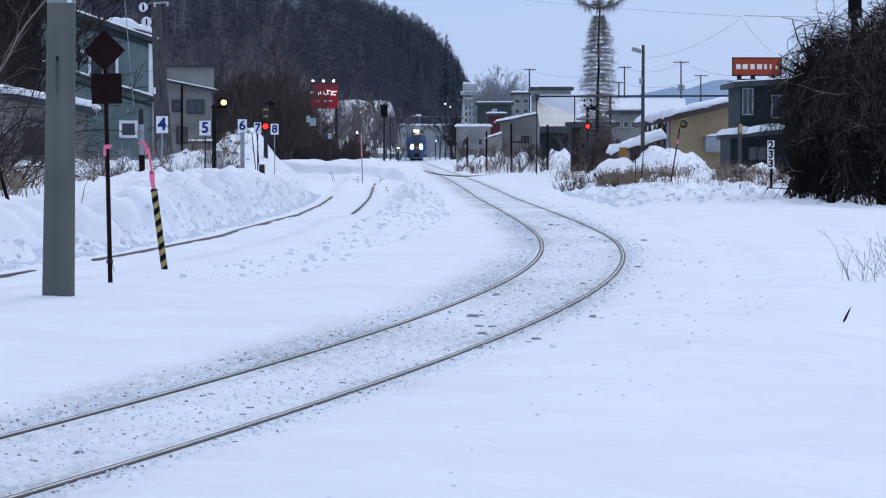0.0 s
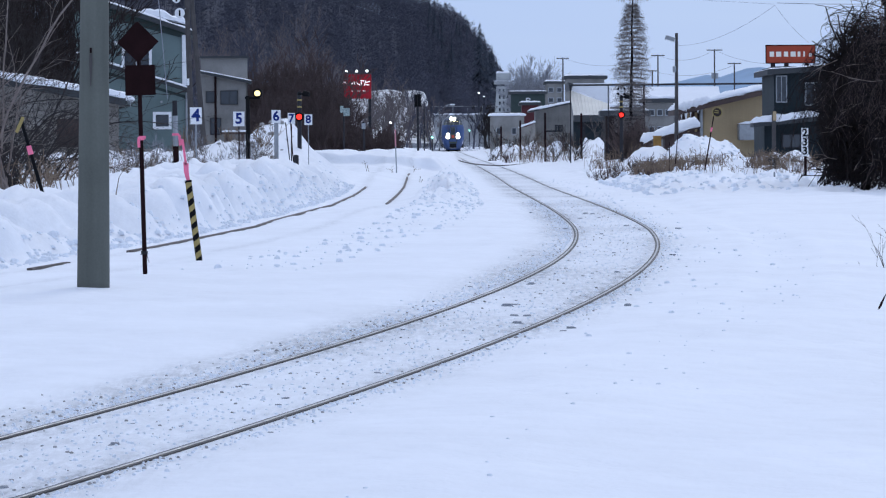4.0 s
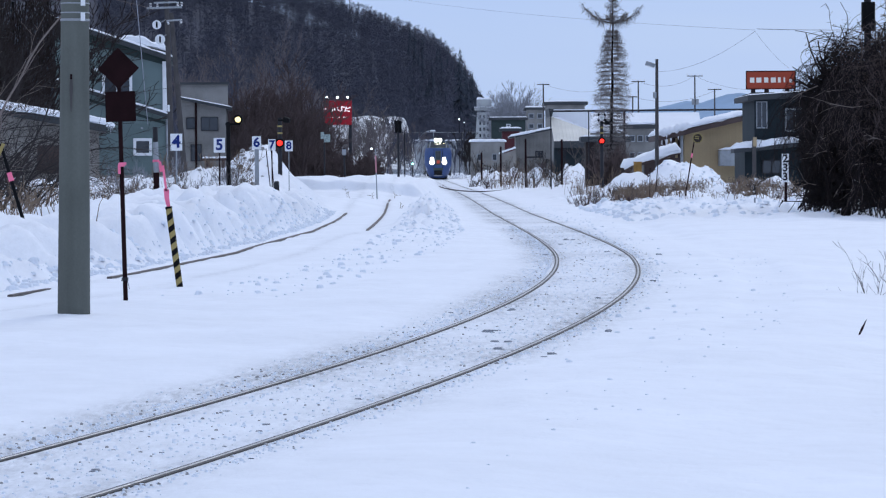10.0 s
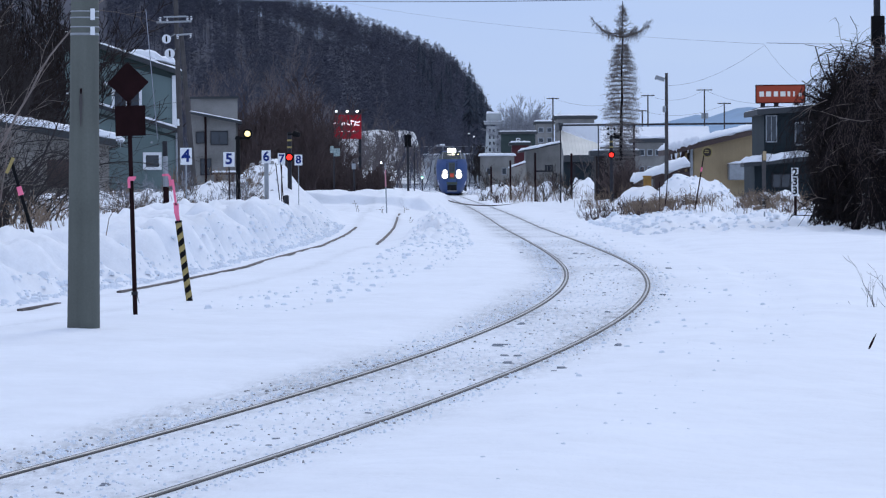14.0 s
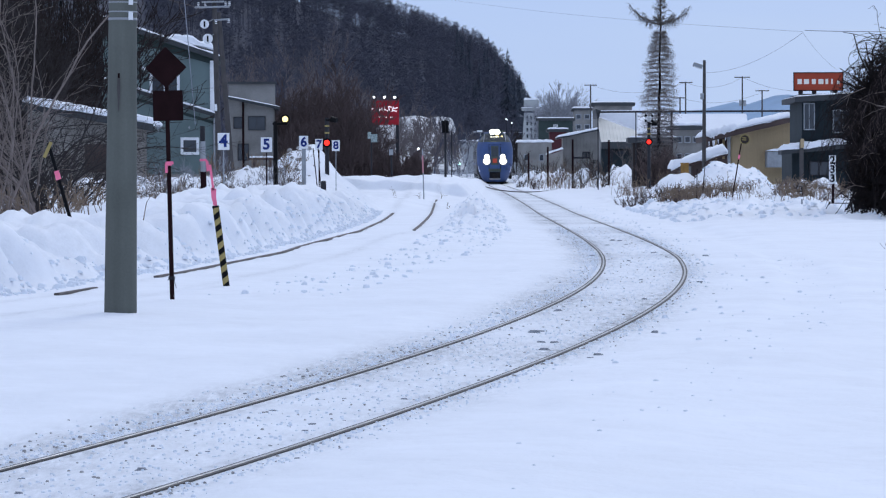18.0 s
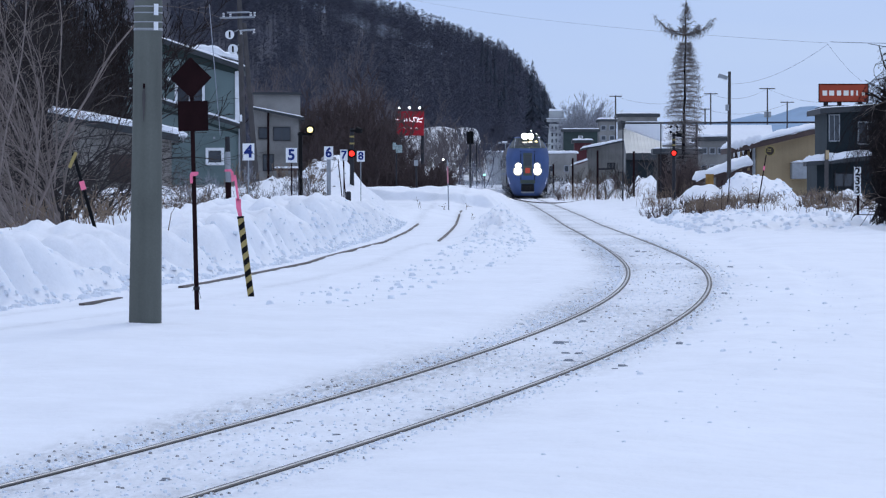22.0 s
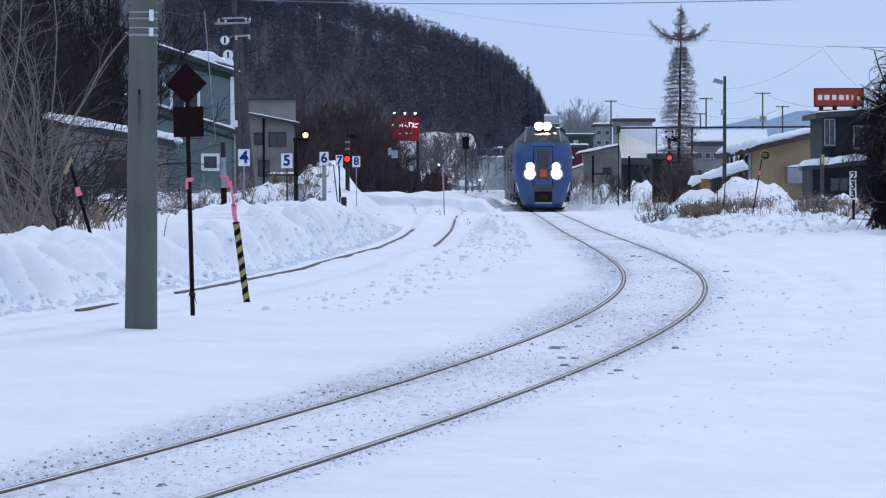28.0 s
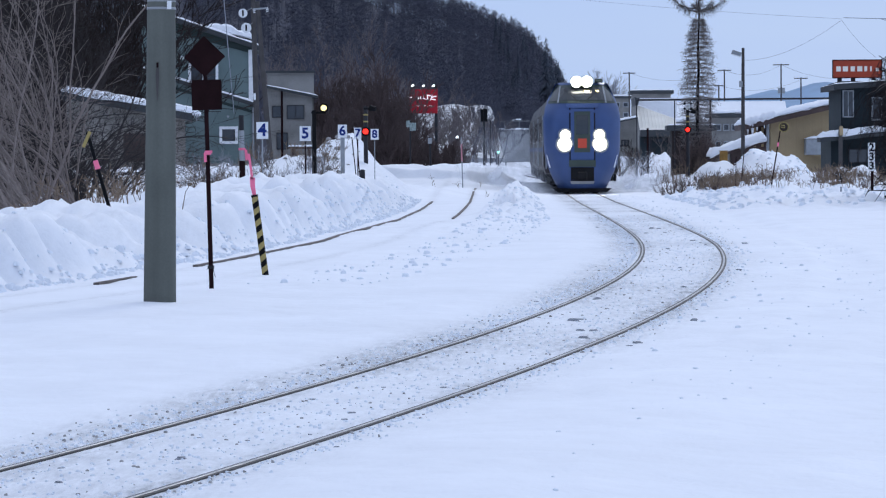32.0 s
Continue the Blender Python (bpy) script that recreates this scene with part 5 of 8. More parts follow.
def dry_grass():
    rs = random.Random(21)
    segs = []
    def clump(x, y, h, n, spread):
        z = gz(x, y) - 0.03
        for i in range(n):
            p = Vector((x + rs.gauss(0, spread), y + rs.gauss(0, spread * 2), z))
            d = Vector((rs.gauss(0, 0.22), rs.gauss(0, 0.22), 1)).normalized()
            hh = h * rs.uniform(0.5, 1.15)
            m = p + d * hh * 0.6
            d2 = (d + Vector((rs.gauss(0, 0.25), rs.gauss(0, 0.25), 0))).normalized()
            e = m + d2 * hh * 0.4
            segs.append((*p, 0.008, *m, 0.006))
            segs.append((*m, 0.006, *e, 0.004))
            for k in range(3):
                f = m.lerp(e, rs.random())
                segs.append((*f, 0.006, *(f + Vector((rs.gauss(0, 0.08), rs.gauss(0, 0.08), rs.uniform(0, 0.12)))), 0.004))
    for i in range(100):
        Y = rs.uniform(146, 166)
        px = rs.choice([rs.uniform(1080, 1180), rs.uniform(1270, 1400), rs.uniform(1030, 1400)])
        clump((px - 784) * Y / 8000, Y, rs.uniform(0.3, 0.6), 10, 0.16)
    for i in range(26):
        Y = rs.uniform(175, 240)
        px = rs.uniform(985, 1100)
        clump((px - 784) * Y / 8000, Y, rs.uniform(0.4, 0.8), 8, 0.25)
    for i in range(90):
        Y = rs.uniform(250, 420)
        px = rs.uniform(815, 1000)
        clump((px - 784) * Y / 8000, Y, rs.uniform(0.5, 1.4), 8, 0.4)
    for i in range(4):
        Y = rs.uniform(135, 175)
        px = rs.uniform(560, 690)
        clump((px - 784) * Y / 8000, Y, rs.uniform(0.2, 0.4), 2, 0.05)
    for i in range(40):
        Y = rs.uniform(64, 120)
        px = rs.uniform(-150, 190)
        clump((px - 784) * Y / 8000, Y, rs.uniform(0.3, 0.7), 6, 0.12)
    ob = new("dry_grass", limb_mesh("dry_grass", segs, STRAW))
    tagged(ob, "dry straw-coloured grass and weeds standing in the snow", "grass", kind="stuff")


dry_grass()


def brush_tangles():
    rs = random.Random(9)
    for i in range(120):
        Y = rs.uniform(150, 167)
        px = rs.choice([rs.uniform(1075, 1175), rs.uniform(1270, 1395), rs.uniform(1000, 1120)])
        bare_tree((px - 784) * Y / 8000, Y, rs.uniform(0.4, 1.05), "low brown leafless brush by the line", "bush", rs.choice([REDTWIG, REDTWIG, BARK, STRAW]), 500 + i, 7, 2, 4, 0.014, 0.5, "brush beside the line", 0.6, name="brush", tip=0.006)
    for i in range(30):
        Y = rs.uniform(250, 400)
        px = rs.uniform(812, 1010)
        bare_tree((px - 784) * Y / 8000, Y, rs.uniform(1.2, 2.4), "low brown leafless brush by the line", "bush", rs.choice([REDTWIG, BARK, BARK_GREY]), 600 + i, 7, 2, 4, 0.02, 0.5, "brush beside the line", 0.6, name="brush", tip=0.012)
    for i in range(16):
        Y = rs.uniform(216, 224)
        px = rs.gauss(1058, 14)
        bare_tree((px - 784) * Y / 8000, Y, rs.uniform(1.0, 2.3), "dark reddish brush at the foot of the larch", "bush", rs.choice([REDTWIG, BARK, VINE_TWIG]), 560 + i, 8, 3, 4, 0.02, 0.35, "brush round the larch", 0.55, name="brush", tip=0.008)
    Y = 52.0
    bare_tree(4.849, Y, 0.95, "bare thin twigs rising from the snow", "shrub", BARK_GREY, 610, 7, 2, 3, 0.006, 0.7, "", 0.5, name="twig_shrub", tip=0.0022)
    bare_tree(5.441, 54.0, 1.1, "bare thin twigs rising from the snow", "shrub", BARK_GREY, 611, 6, 2, 3, 0.007, 0.7, "", 0.5, name="twig_shrub", tip=0.0022)
    s = Shape()
    s.loft([[(0.004 * math.cos(a) * w, 0.004 * math.sin(a) * w, h) for a in (0, 1.26, 2.5, 3.8, 5.0)] for w, h in ((0.3, 0), (2.6, 0.03), (3.0, 0.07), (1.8, 0.13), (0.3, 0.17))])
    x = 3.584
    solid("dead_leaf", s, RUST, pose(x, 40.5, gz(x, 40.5) - 0.01, 0, 26, 0), "curled dark dead leaf stuck upright in the snow", "leaf")


brush_tangles()


# ---- the wooded hill ----
def hill_z(x, y):
    """Height of the hill's ground: a ridge that falls away to the outer side."""
    ridge = np.interp(x, [-900, -300, -140, -82, -48, -35, -24, -13, -5, 2, 6, 9, 14, 900], [124, 98, 77, 60, 48.5, 44, 39.5, 35, 31, 24, 15, 4, 0, 0])
    return ridge * smooth(880, 1500, y) ** 0.8 * (1 - 0.25 * smooth(1500, 2400, y)) - 0.5


def spruce_template(rs):
    v, f = [], []
    for j in range(260):
        u = rs.random() ** 0.8
        z = 0.1 + 0.88 * u
        a = rs.uniform(0, 6.283)
        ln = (0.19 * (1 - u) + 0.012) * rs.uniform(0.35, 1.2)
        wd = 0.13 * ln
        c, sn = math.cos(a), math.sin(a)
        o = len(v)
        v += [(0, 0, z + 0.03), (c * ln * 0.55 - sn * wd, sn * ln * 0.55 + c * wd, z - 0.1 * ln), (c * ln, sn * ln, z - 0.35 * ln), (c * ln * 0.55 + sn * wd, sn * ln * 0.55 - c * wd, z - 0.25 * ln)]
        f += [(o, o + 1, o + 2), (o, o + 2, o + 3)]
    return np.array(v), np.array(f)


def larch_template(rs):
    """A bare larch one unit tall: a straight stem and tiers of fine, slightly drooping boughs with short twigs."""
    v, f = [], []
    def blade(p, q, w):
        o = len(v)
        p, q = Vector(p), Vector(q)
        side = (q - p).cross(Vector((rs.gauss(0, 1), rs.gauss(0, 1), rs.gauss(0, 1)))).normalized() * w
        v.extend([tuple(p - side), tuple(p + side), tuple(q)])
        f.append((o, o + 1, o + 2))
    for a in range(3):
        c, s = 0.008 * math.cos(a * 2.1), 0.008 * math.sin(a * 2.1)
        c2, s2 = 0.008 * math.cos(a * 2.1 + 2.1), 0.008 * math.sin(a * 2.1 + 2.1)
        o = len(v)
        v.extend([(c, s, -0.05), (c2, s2, -0.05), (0, 0, 0.97)])
        f.append((o, o + 1, o + 2))
    lop = rs.uniform(0, 6.283)
    for i in range(90):
        h = 0.3 + 0.69 * rs.random() ** 0.85
        a = rs.uniform(0, 6.283)
        reach = 0.2 * min(1, (1.02 - h) / 0.45) ** 0.7 * rs.uniform(0.55, 1.1) * (1 + 0.25 * math.cos(a - lop))
        tip = Vector((reach * math.cos(a), reach * math.sin(a), h + reach * rs.uniform(-0.15, 0.6)))
        blade((0, 0, h), tip, 0.004)
        for m in range(2):
            u = rs.uniform(0.35, 1.0)
            b = Vector((0, 0, h)).lerp(tip, u)
            blade(b, b + Vector((rs.gauss(0, 0.03), rs.gauss(0, 0.03), rs.uniform(-0.01, 0.05))), 0.004)
    return np.array(v), np.array(f)


def plant(name, spots, templates, mat, label, group=""):
    vs, fs, o = [], [], 0
    rs = random.Random(3)
    for x, y, z, h in spots:
        tv, tf = templates[rs.randrange(len(templates))]
        a = rs.uniform(0, 6.283)
        ca, sa = math.cos(a), math.sin(a)
        q = tv * h
        w = rs.uniform(0.85, 1.2)
        vs.append(np.stack([(q[:, 0] * ca - q[:, 1] * sa) * w + x, (q[:, 0] * sa + q[:, 1] * ca) * w + y, q[:, 2] + z], 1))
        fs.append(tf + o)
        o += len(tv)
    return tagged(new(name, quad_mesh(name, np.concatenate(vs), np.concatenate(fs), mat)), label, "forest", group, "stuff")


def wooded_hill():
    xs = np.concatenate([[-900, -500, -300, -220], np.arange(-170, 22, 2.0), [40, 80, 200, 900]])
    ys = np.concatenate([np.arange(860, 1560, 14), [1700, 1900, 2200, 2500]])
    gx, gy = np.meshgrid(xs, ys)
    z = hill_z(gx, gy) + 1.2 * value_noise(gx * 0.12, gy * 0.03, 31) * smooth(900, 1100, gy) * (gx < 12)
    ny, nx = gx.shape
    i = (np.arange(ny - 1)[:, None] * nx + np.arange(nx - 1)[None, :]).ravel()
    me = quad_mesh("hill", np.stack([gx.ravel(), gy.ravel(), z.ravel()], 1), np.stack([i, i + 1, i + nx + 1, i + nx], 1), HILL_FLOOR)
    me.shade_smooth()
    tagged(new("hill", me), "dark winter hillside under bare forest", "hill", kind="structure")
    rs = random.Random(17)
    lt = [larch_template(rs) for i in range(7)]
    st = [spruce_template(rs) for i in range(5)]
    larch, spruce = [], []
    for i in range(2300):
        y = 960 + 560 * rs.random()
        px = rs.uniform(150, 850)
        x = (px - 784) * y / 8000
        z = float(hill_z(x, y))
        if z < 1.0:
            continue
        (spruce if (px > 700 and rs.random() < 0.3) or (px < 370 and y > 1300 and rs.random() < 0.25) else larch).append((x, y, z, rs.uniform(9, 13.5)))
    for i in range(190):
        y = rs.uniform(1440, 1540)
        px = rs.uniform(300, 832)
        x = (px - 784) * y / 8000
        (spruce if px > 735 and rs.random() < 0.65 else larch).append((x, y, float(hill_z(x, y)), rs.uniform(8, 13.5)))
    for px, Y, h in ((800, 920, 21), (808, 940, 19), (814, 960, 16), (803, 890, 18), (820, 980, 13), (812, 905, 20), (817, 915, 15), (790, 905, 25)):
        x = (px - 784) * Y / 8000
        spruce.append((x, Y, max(0.0, float(hill_z(x, Y))), h))
    for i in range(620):
        Y = rs.uniform(875, 980)
        px = rs.uniform(560, 808)
        x = (px - 784) * Y / 8000
        larch.append((x, Y, max(0.0, float(hill_z(x, Y))), rs.uniform(7, 14)))
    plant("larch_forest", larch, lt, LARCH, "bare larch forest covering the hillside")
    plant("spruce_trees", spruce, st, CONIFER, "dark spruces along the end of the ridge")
    xs, ys = np.meshgrid(np.linspace(-18.91, -5.503, 60), np.linspace(560, 690, 20))
    u = (ys - 560) / 130
    z = 1.0 + u * (9.538 - 1.0) * (0.9 + 0.15 * value_noise(xs * 0.3, ys * 0.1, 41)) * smooth(0.0, 2.6, -5.58 - xs)
    ny, nx = xs.shape
    i = (np.arange(ny - 1)[:, None] * nx + np.arange(nx - 1)[None, :]).ravel()
    me = quad_mesh("snowy_bank", np.stack([xs.ravel(), ys.ravel(), z.ravel()], 1), np.stack([i, i + 1, i + nx + 1, i + nx], 1), HILL_SNOWY)
    tagged(new("snowy_bank", me), "steep snowy slope with scrub below the wood", "slope", kind="structure")
    n = 40
    for k in range(40):
        px, Y = rs.uniform(596, 700), rs.uniform(555, 680)
        x = (px - 784) * Y / 8000
        u = (Y - 560) / 130
        bare_tree(x, Y, rs.uniform(2.5, 5), "leafless scrub on the snowy slope", "bush", BARK_GREY, 700 + k, 3, 3, 3, 0.05, 0.2, "scrub on the slope", 0.5, z=0.8 + max(0, u) * 5.5 * float(smooth(0.0, 2.6, -5.58 - x)), name="scrub", tip=0.025)


wooded_hill()


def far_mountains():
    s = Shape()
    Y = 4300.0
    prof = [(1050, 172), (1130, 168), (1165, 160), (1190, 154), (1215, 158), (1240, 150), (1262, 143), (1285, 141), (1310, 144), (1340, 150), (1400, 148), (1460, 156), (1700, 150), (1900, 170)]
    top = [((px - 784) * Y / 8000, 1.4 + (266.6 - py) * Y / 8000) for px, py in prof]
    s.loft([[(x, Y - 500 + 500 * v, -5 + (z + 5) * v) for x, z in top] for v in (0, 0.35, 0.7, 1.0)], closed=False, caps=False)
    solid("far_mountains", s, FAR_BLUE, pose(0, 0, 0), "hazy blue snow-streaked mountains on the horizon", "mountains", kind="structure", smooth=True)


far_mountains()


# ---- houses and yards behind the bank ----
def pane_window(parent, cx, y, cz, w, h, frame=0.06, frame_mat=None, bars=0):
    """A window set in a wall that faces the railway: frame with a sill and a dark pane behind it."""
    f = Shape()
    fm = frame_mat or WHITE
    f.box(cx - w / 2 + frame / 2, y, cz, frame, 0.1, h)
    f.box(cx + w / 2 - frame / 2, y, cz, frame, 0.1, h)
    f.box(cx, y, cz + h / 2 - frame / 2, w - 2 * frame, 0.1, frame)
    f.box(cx, y - 0.01, cz - h / 2 + frame / 2, w - 2 * frame, 0.12, frame)
    for i in range(bars):
        f.box(cx - w / 2 + w * (i + 1) / (bars + 1), y, cz, frame * 0.7, 0.06, h - 2 * frame)
    fr = part("window", f, fm, parent)
    g = Shape()
    g.box(cx, y + 0.01, cz, w - 2 * frame, 0.02, h - 2 * frame)
    part("pane", g, GLASS, fr, "dark reflecting pane")
    return fr


def slab(x0, z0, x1, z1, t, y0, y1):
    """A sloping slab between two points of its upper side, t thick, from y0 to y1."""
    s = Shape()
    s.prism([(x0, z0), (x1, z1), (x1, z1 - t), (x0, z0 - t)], "y", y0, y1)
    return s


def snow_cap(x0, z0, x1, z1, t, y0, y1, seed=1):
    """A snow layer on a sloping roof: uneven thickness, rounded edges, a lip that hangs over in places."""
    n = int(min(40, max(12, abs(x1 - x0) / 0.16)))
    us, vs = np.linspace(0, 1, n + 1), np.array([0, 0.015, 0.05, 0.1, 0.2, 0.35, 0.5, 0.7, 0.88, 0.97, 1.0])
    rings = []
    for v in vs:
        yy = y0 + (y1 - y0) * v
        px = x0 + (x1 - x0) * us
        rough = value_noise(px * 1.7, yy * 0.9 + 0 * px, seed) + 0.6 * value_noise(px * 4.5, yy * 2.1 + 0 * px, seed + 40)
        edge = min(1.0, (min(v, 1 - v) * 18) ** 0.5 + 0.3)
        ends = np.minimum(1.0, (np.minimum(us, 1 - us) * 16) ** 0.5 + 0.35)
        th = t * edge * ends * (1.0 + 0.32 * rough)
        front = 0.5 * t * value_noise(px * 2.4, 0 * px + 3.3, seed + 7) * (v < 0.1)
        lip = 0.35 * t * np.maximum(0, value_noise(px * 1.9, 0 * px + 8.1, seed + 9)) * (v < 0.02)
        zz = z0 + (z1 - z0) * us
        top = [(float(a), float(yy + f), float(b + c)) for a, f, b, c in zip(px, front, zz, th)]
        bot = [(float(a), float(yy + f), float(b - c)) for a, f, b, c in zip(px, front, zz, lip)]
        rings.append(top + bot[::-1])
    s = Shape()
    s.loft(rings)
    return s


def green_house():
    Y, k = 185.0, 185.0 / 8000
    x0 = -16.511
    z0 = 0.607
    h = thing("house", pose(x0, Y, 0.2, 0, 0, 3.9), "grey-green two-storey house with snow on its low roofs", "house")
    zb = z0 - 0.2
    def lx(px):
        return (px - 70) * k
    def lz(py):
        return zb + (300 - py) * k
    s = Shape()
    s.prism([(lx(72), -0.4), (lx(272), -0.4), (lx(272), lz(66)), (lx(72), lz(2))], "y", 2.6, 9.0)
    part("upper_wall", s, SIDING, h)
    s = Shape()
    s.prism([(lx(72), -0.4), (lx(272), -0.4), (lx(272), lz(176)), (lx(72), lz(116))], "y", 0.0, 2.6)
    part("lower_wall", s, SIDING, h)
    s = slab(lx(60), lz(-8), lx(286), lz(69), 0.2, 2.2, 9.4)
    part("roof", s, ROOF_DARK, h)
    part("roof_snow", snow_cap(lx(60), lz(-8), lx(284), lz(68.5), 0.09, 2.25, 9.3, 2), SNOW, h, "thin snow on the roof")
    for i in range(5):
        s = Shape()
        za, zc = lz(2 + i * 5.5), lz(66 + i * 3)
        s.prism([(lx(72), za), (lx(271.5), zc), (lx(271.5), zc - 0.1), (lx(72), za - 0.1)], "y", 2.56 - 0.004 * i, 2.6)
        part("gable_board", s, TRIM_DARK, h)
    part("porch_roof", slab(lx(60), lz(105), lx(277), lz(173), 0.16, -0.35, 2.6), ROOF_DARK, h)
    part("porch_snow", snow_cap(lx(60), lz(105), lx(276), lz(173), 0.09, -0.3, 2.5, 3), SNOW, h, "thin snow on the porch roof")
    s = Shape()
    s.prism([(lx(72), lz(124)), (lx(272), lz(186)), (lx(272), lz(186) - 0.12), (lx(72), lz(124) - 0.12)], "y", -0.03, 0.0)
    part("fascia", s, TRIM_DARK, h)
    s = Shape()
    s.box(lx(268), 2.55, lz(120), 0.22, 0.12, 90 * k)
    part("corner_board", s, WHITE, h, "pale corner board")
    pane_window(h, lx(227), -0.02, lz(229), 33 * k, 31 * k, 5 * k)
    w = pane_window(h, lx(182), 2.56, lz(120), 54 * k, 44 * k, 5 * k, WHITE, 1)
    s = Shape()
    s.tube((lx(226), -0.05, lz(196)), (lx(226), -0.1, lz(196)), 0.05, 0.05, 10)
    part("vent_cap", s, GREY_METAL, h)
    s = Shape()
    s.box(lx(144), 2.52, lz(89), 0.18, 0.1, 0.14, 0.02)
    part("wall_box", s, WHITE, h)
    s = Shape()
    s.tube((lx(270), -0.06, lz(180)), (lx(270), -0.06, lz(290)), 0.04, 0.04, 8)
    part("downpipe", s, GREY_METAL, h)
    for i in range(8):
        s = Shape()
        s.box(lx(72) + 2.3, -0.012, lz(190 + i * 13), 4.6, 0.012, 0.018)
        part("siding_lap", s, SIDING, h)
    s = Shape()
    s.box(lx(172), -0.04, lz(290), 200 * k, 0.1, 22 * k, 0.01)
    part("plinth", s, PLASTER, h)
    return h


green_house()


def snowy_house_behind():
    Y, k = 215.0, 215.0 / 8000
    h = thing("house", pose(-15.964, Y, 0.2, 0, 0, 4), "house behind with a thick snow-covered roof", "house")
    b = 0.481 - 0.2
    s = Shape()
    s.box(40 * k, 2.5, b + 118 * k - 0.5, 76 * k, 5, 236 * k + 0.6)
    part("wall", s, PLASTER_WARM, h)
    part("roof", slab(0, b + 258 * k, 82 * k, b + 240 * k, 0.2, -0.4, 5.4), ROOF_DARK, h)
    part("roof_snow", snow_cap(0, b + 258 * k, 82 * k, b + 240 * k, 0.35, -0.4, 5.4, 5), SNOW, h, "thick roof snow")


snowy_house_behind()


def plaster_shed():
    Y, k = 140.0, 140.0 / 8000
    px0 = -60
    h = thing("shed", pose(-14.77, Y, 0.1, 0, 0, 5), "low plastered shed with snow and icicles on its eave", "shed")
    b = 0.27 - 0.1
    def lx(px):
        return (px - px0) * k
    def lz(py):
        return b + (330 - py) * k
    s = Shape()
    s.prism([(lx(-60), -0.4), (lx(150), -0.4), (lx(150), lz(192)), (lx(-60), lz(158))], "y", 0.0, 4.0)
    part("wall", s, PLASTER_WARM, h)
    part("roof", slab(lx(-70), lz(150), lx(162), lz(190), 0.22, -0.5, 4.3), ROOF_DARK, h)
    part("roof_snow", snow_cap(lx(-70), lz(150), lx(178), lz(193), 0.2, -0.55, 4.3, 7), SNOW, h, "rounded overhanging snow")
    for i, (px, ln) in enumerate(((170, 14), (173, 8), (166, 7))):
        s = Shape()
        s.tube((lx(px), -0.5, lz(192)), (lx(px), -0.5, lz(192 + ln)), 0.025, 0.004, 6)
        part("icicle", s, ICE, h)
    s = Shape()
    s.box(lx(60), -0.02, lz(250), 40 * k, 0.05, 50 * k)
    part("boarded_door", s, BROWN_WALL, h)


plaster_shed()


def pale_house():
    Y, k = 240.0, 240.0 / 8000
    px0 = 296
    h = thing("house", pose(-14.64, Y, 0.3, 0, 0, 3.4), "weathered pale house with dark windows and a low roof", "house")
    b = 0.827 - 0.3
    def lx(px):
        return (px - px0) * k
    def lz(py):
        return b + (285 - py) * k
    s = Shape()
    s.prism([(lx(296), -0.5), (lx(376), -0.5), (lx(376), lz(160)), (lx(296), lz(146))], "y", 0, 4)
    part("wall", s, PLASTER, h)
    s = Shape()
    s.box(lx(338), 6, lz(160), 84 * k, 4, 88 * k)
    part("rear_wall", s, PLASTER, h)
    s = Shape()
    s.box(lx(338), 6, lz(115), 88 * k, 4.4, 0.12)
    part("rear_roof", s, ROOF_DARK, h)
    part("roof", slab(lx(292), lz(141), lx(386), lz(160), 0.14, -0.5, 4.2), ROOF_DARK, h)
    part("roof_snow", snow_cap(lx(292), lz(141), lx(386), lz(160), 0.06, -0.45, 4.1, 9), SNOW, h)
    pane_window(h, lx(313), -0.02, lz(188), 17 * k, 21 * k, 0.04, DARK_METAL)
    pane_window(h, lx(346), -0.02, lz(189), 31 * k, 25 * k, 0.04, DARK_METAL, 1)
    pane_window(h, lx(322), -0.02, lz(240), 20 * k, 30 * k, 0.04, DARK_METAL)
    s = Shape()
    s.tube((lx(322), -0.2, lz(150)), (lx(322), -0.2, lz(268)), 0.06, 0.06, 8)
    part("stovepipe", s, RUST, h)


pale_house()


def insulator(parent, x, y, z, r=0.06):
    s = Shape()
    for i in range(3):
        s.tube((x, y, z + i * r * 1.1), (x, y, z + i * r * 1.1 + r * 0.6), r, r * 0.55, 8)
    part("insulator", s, WHITE, parent)


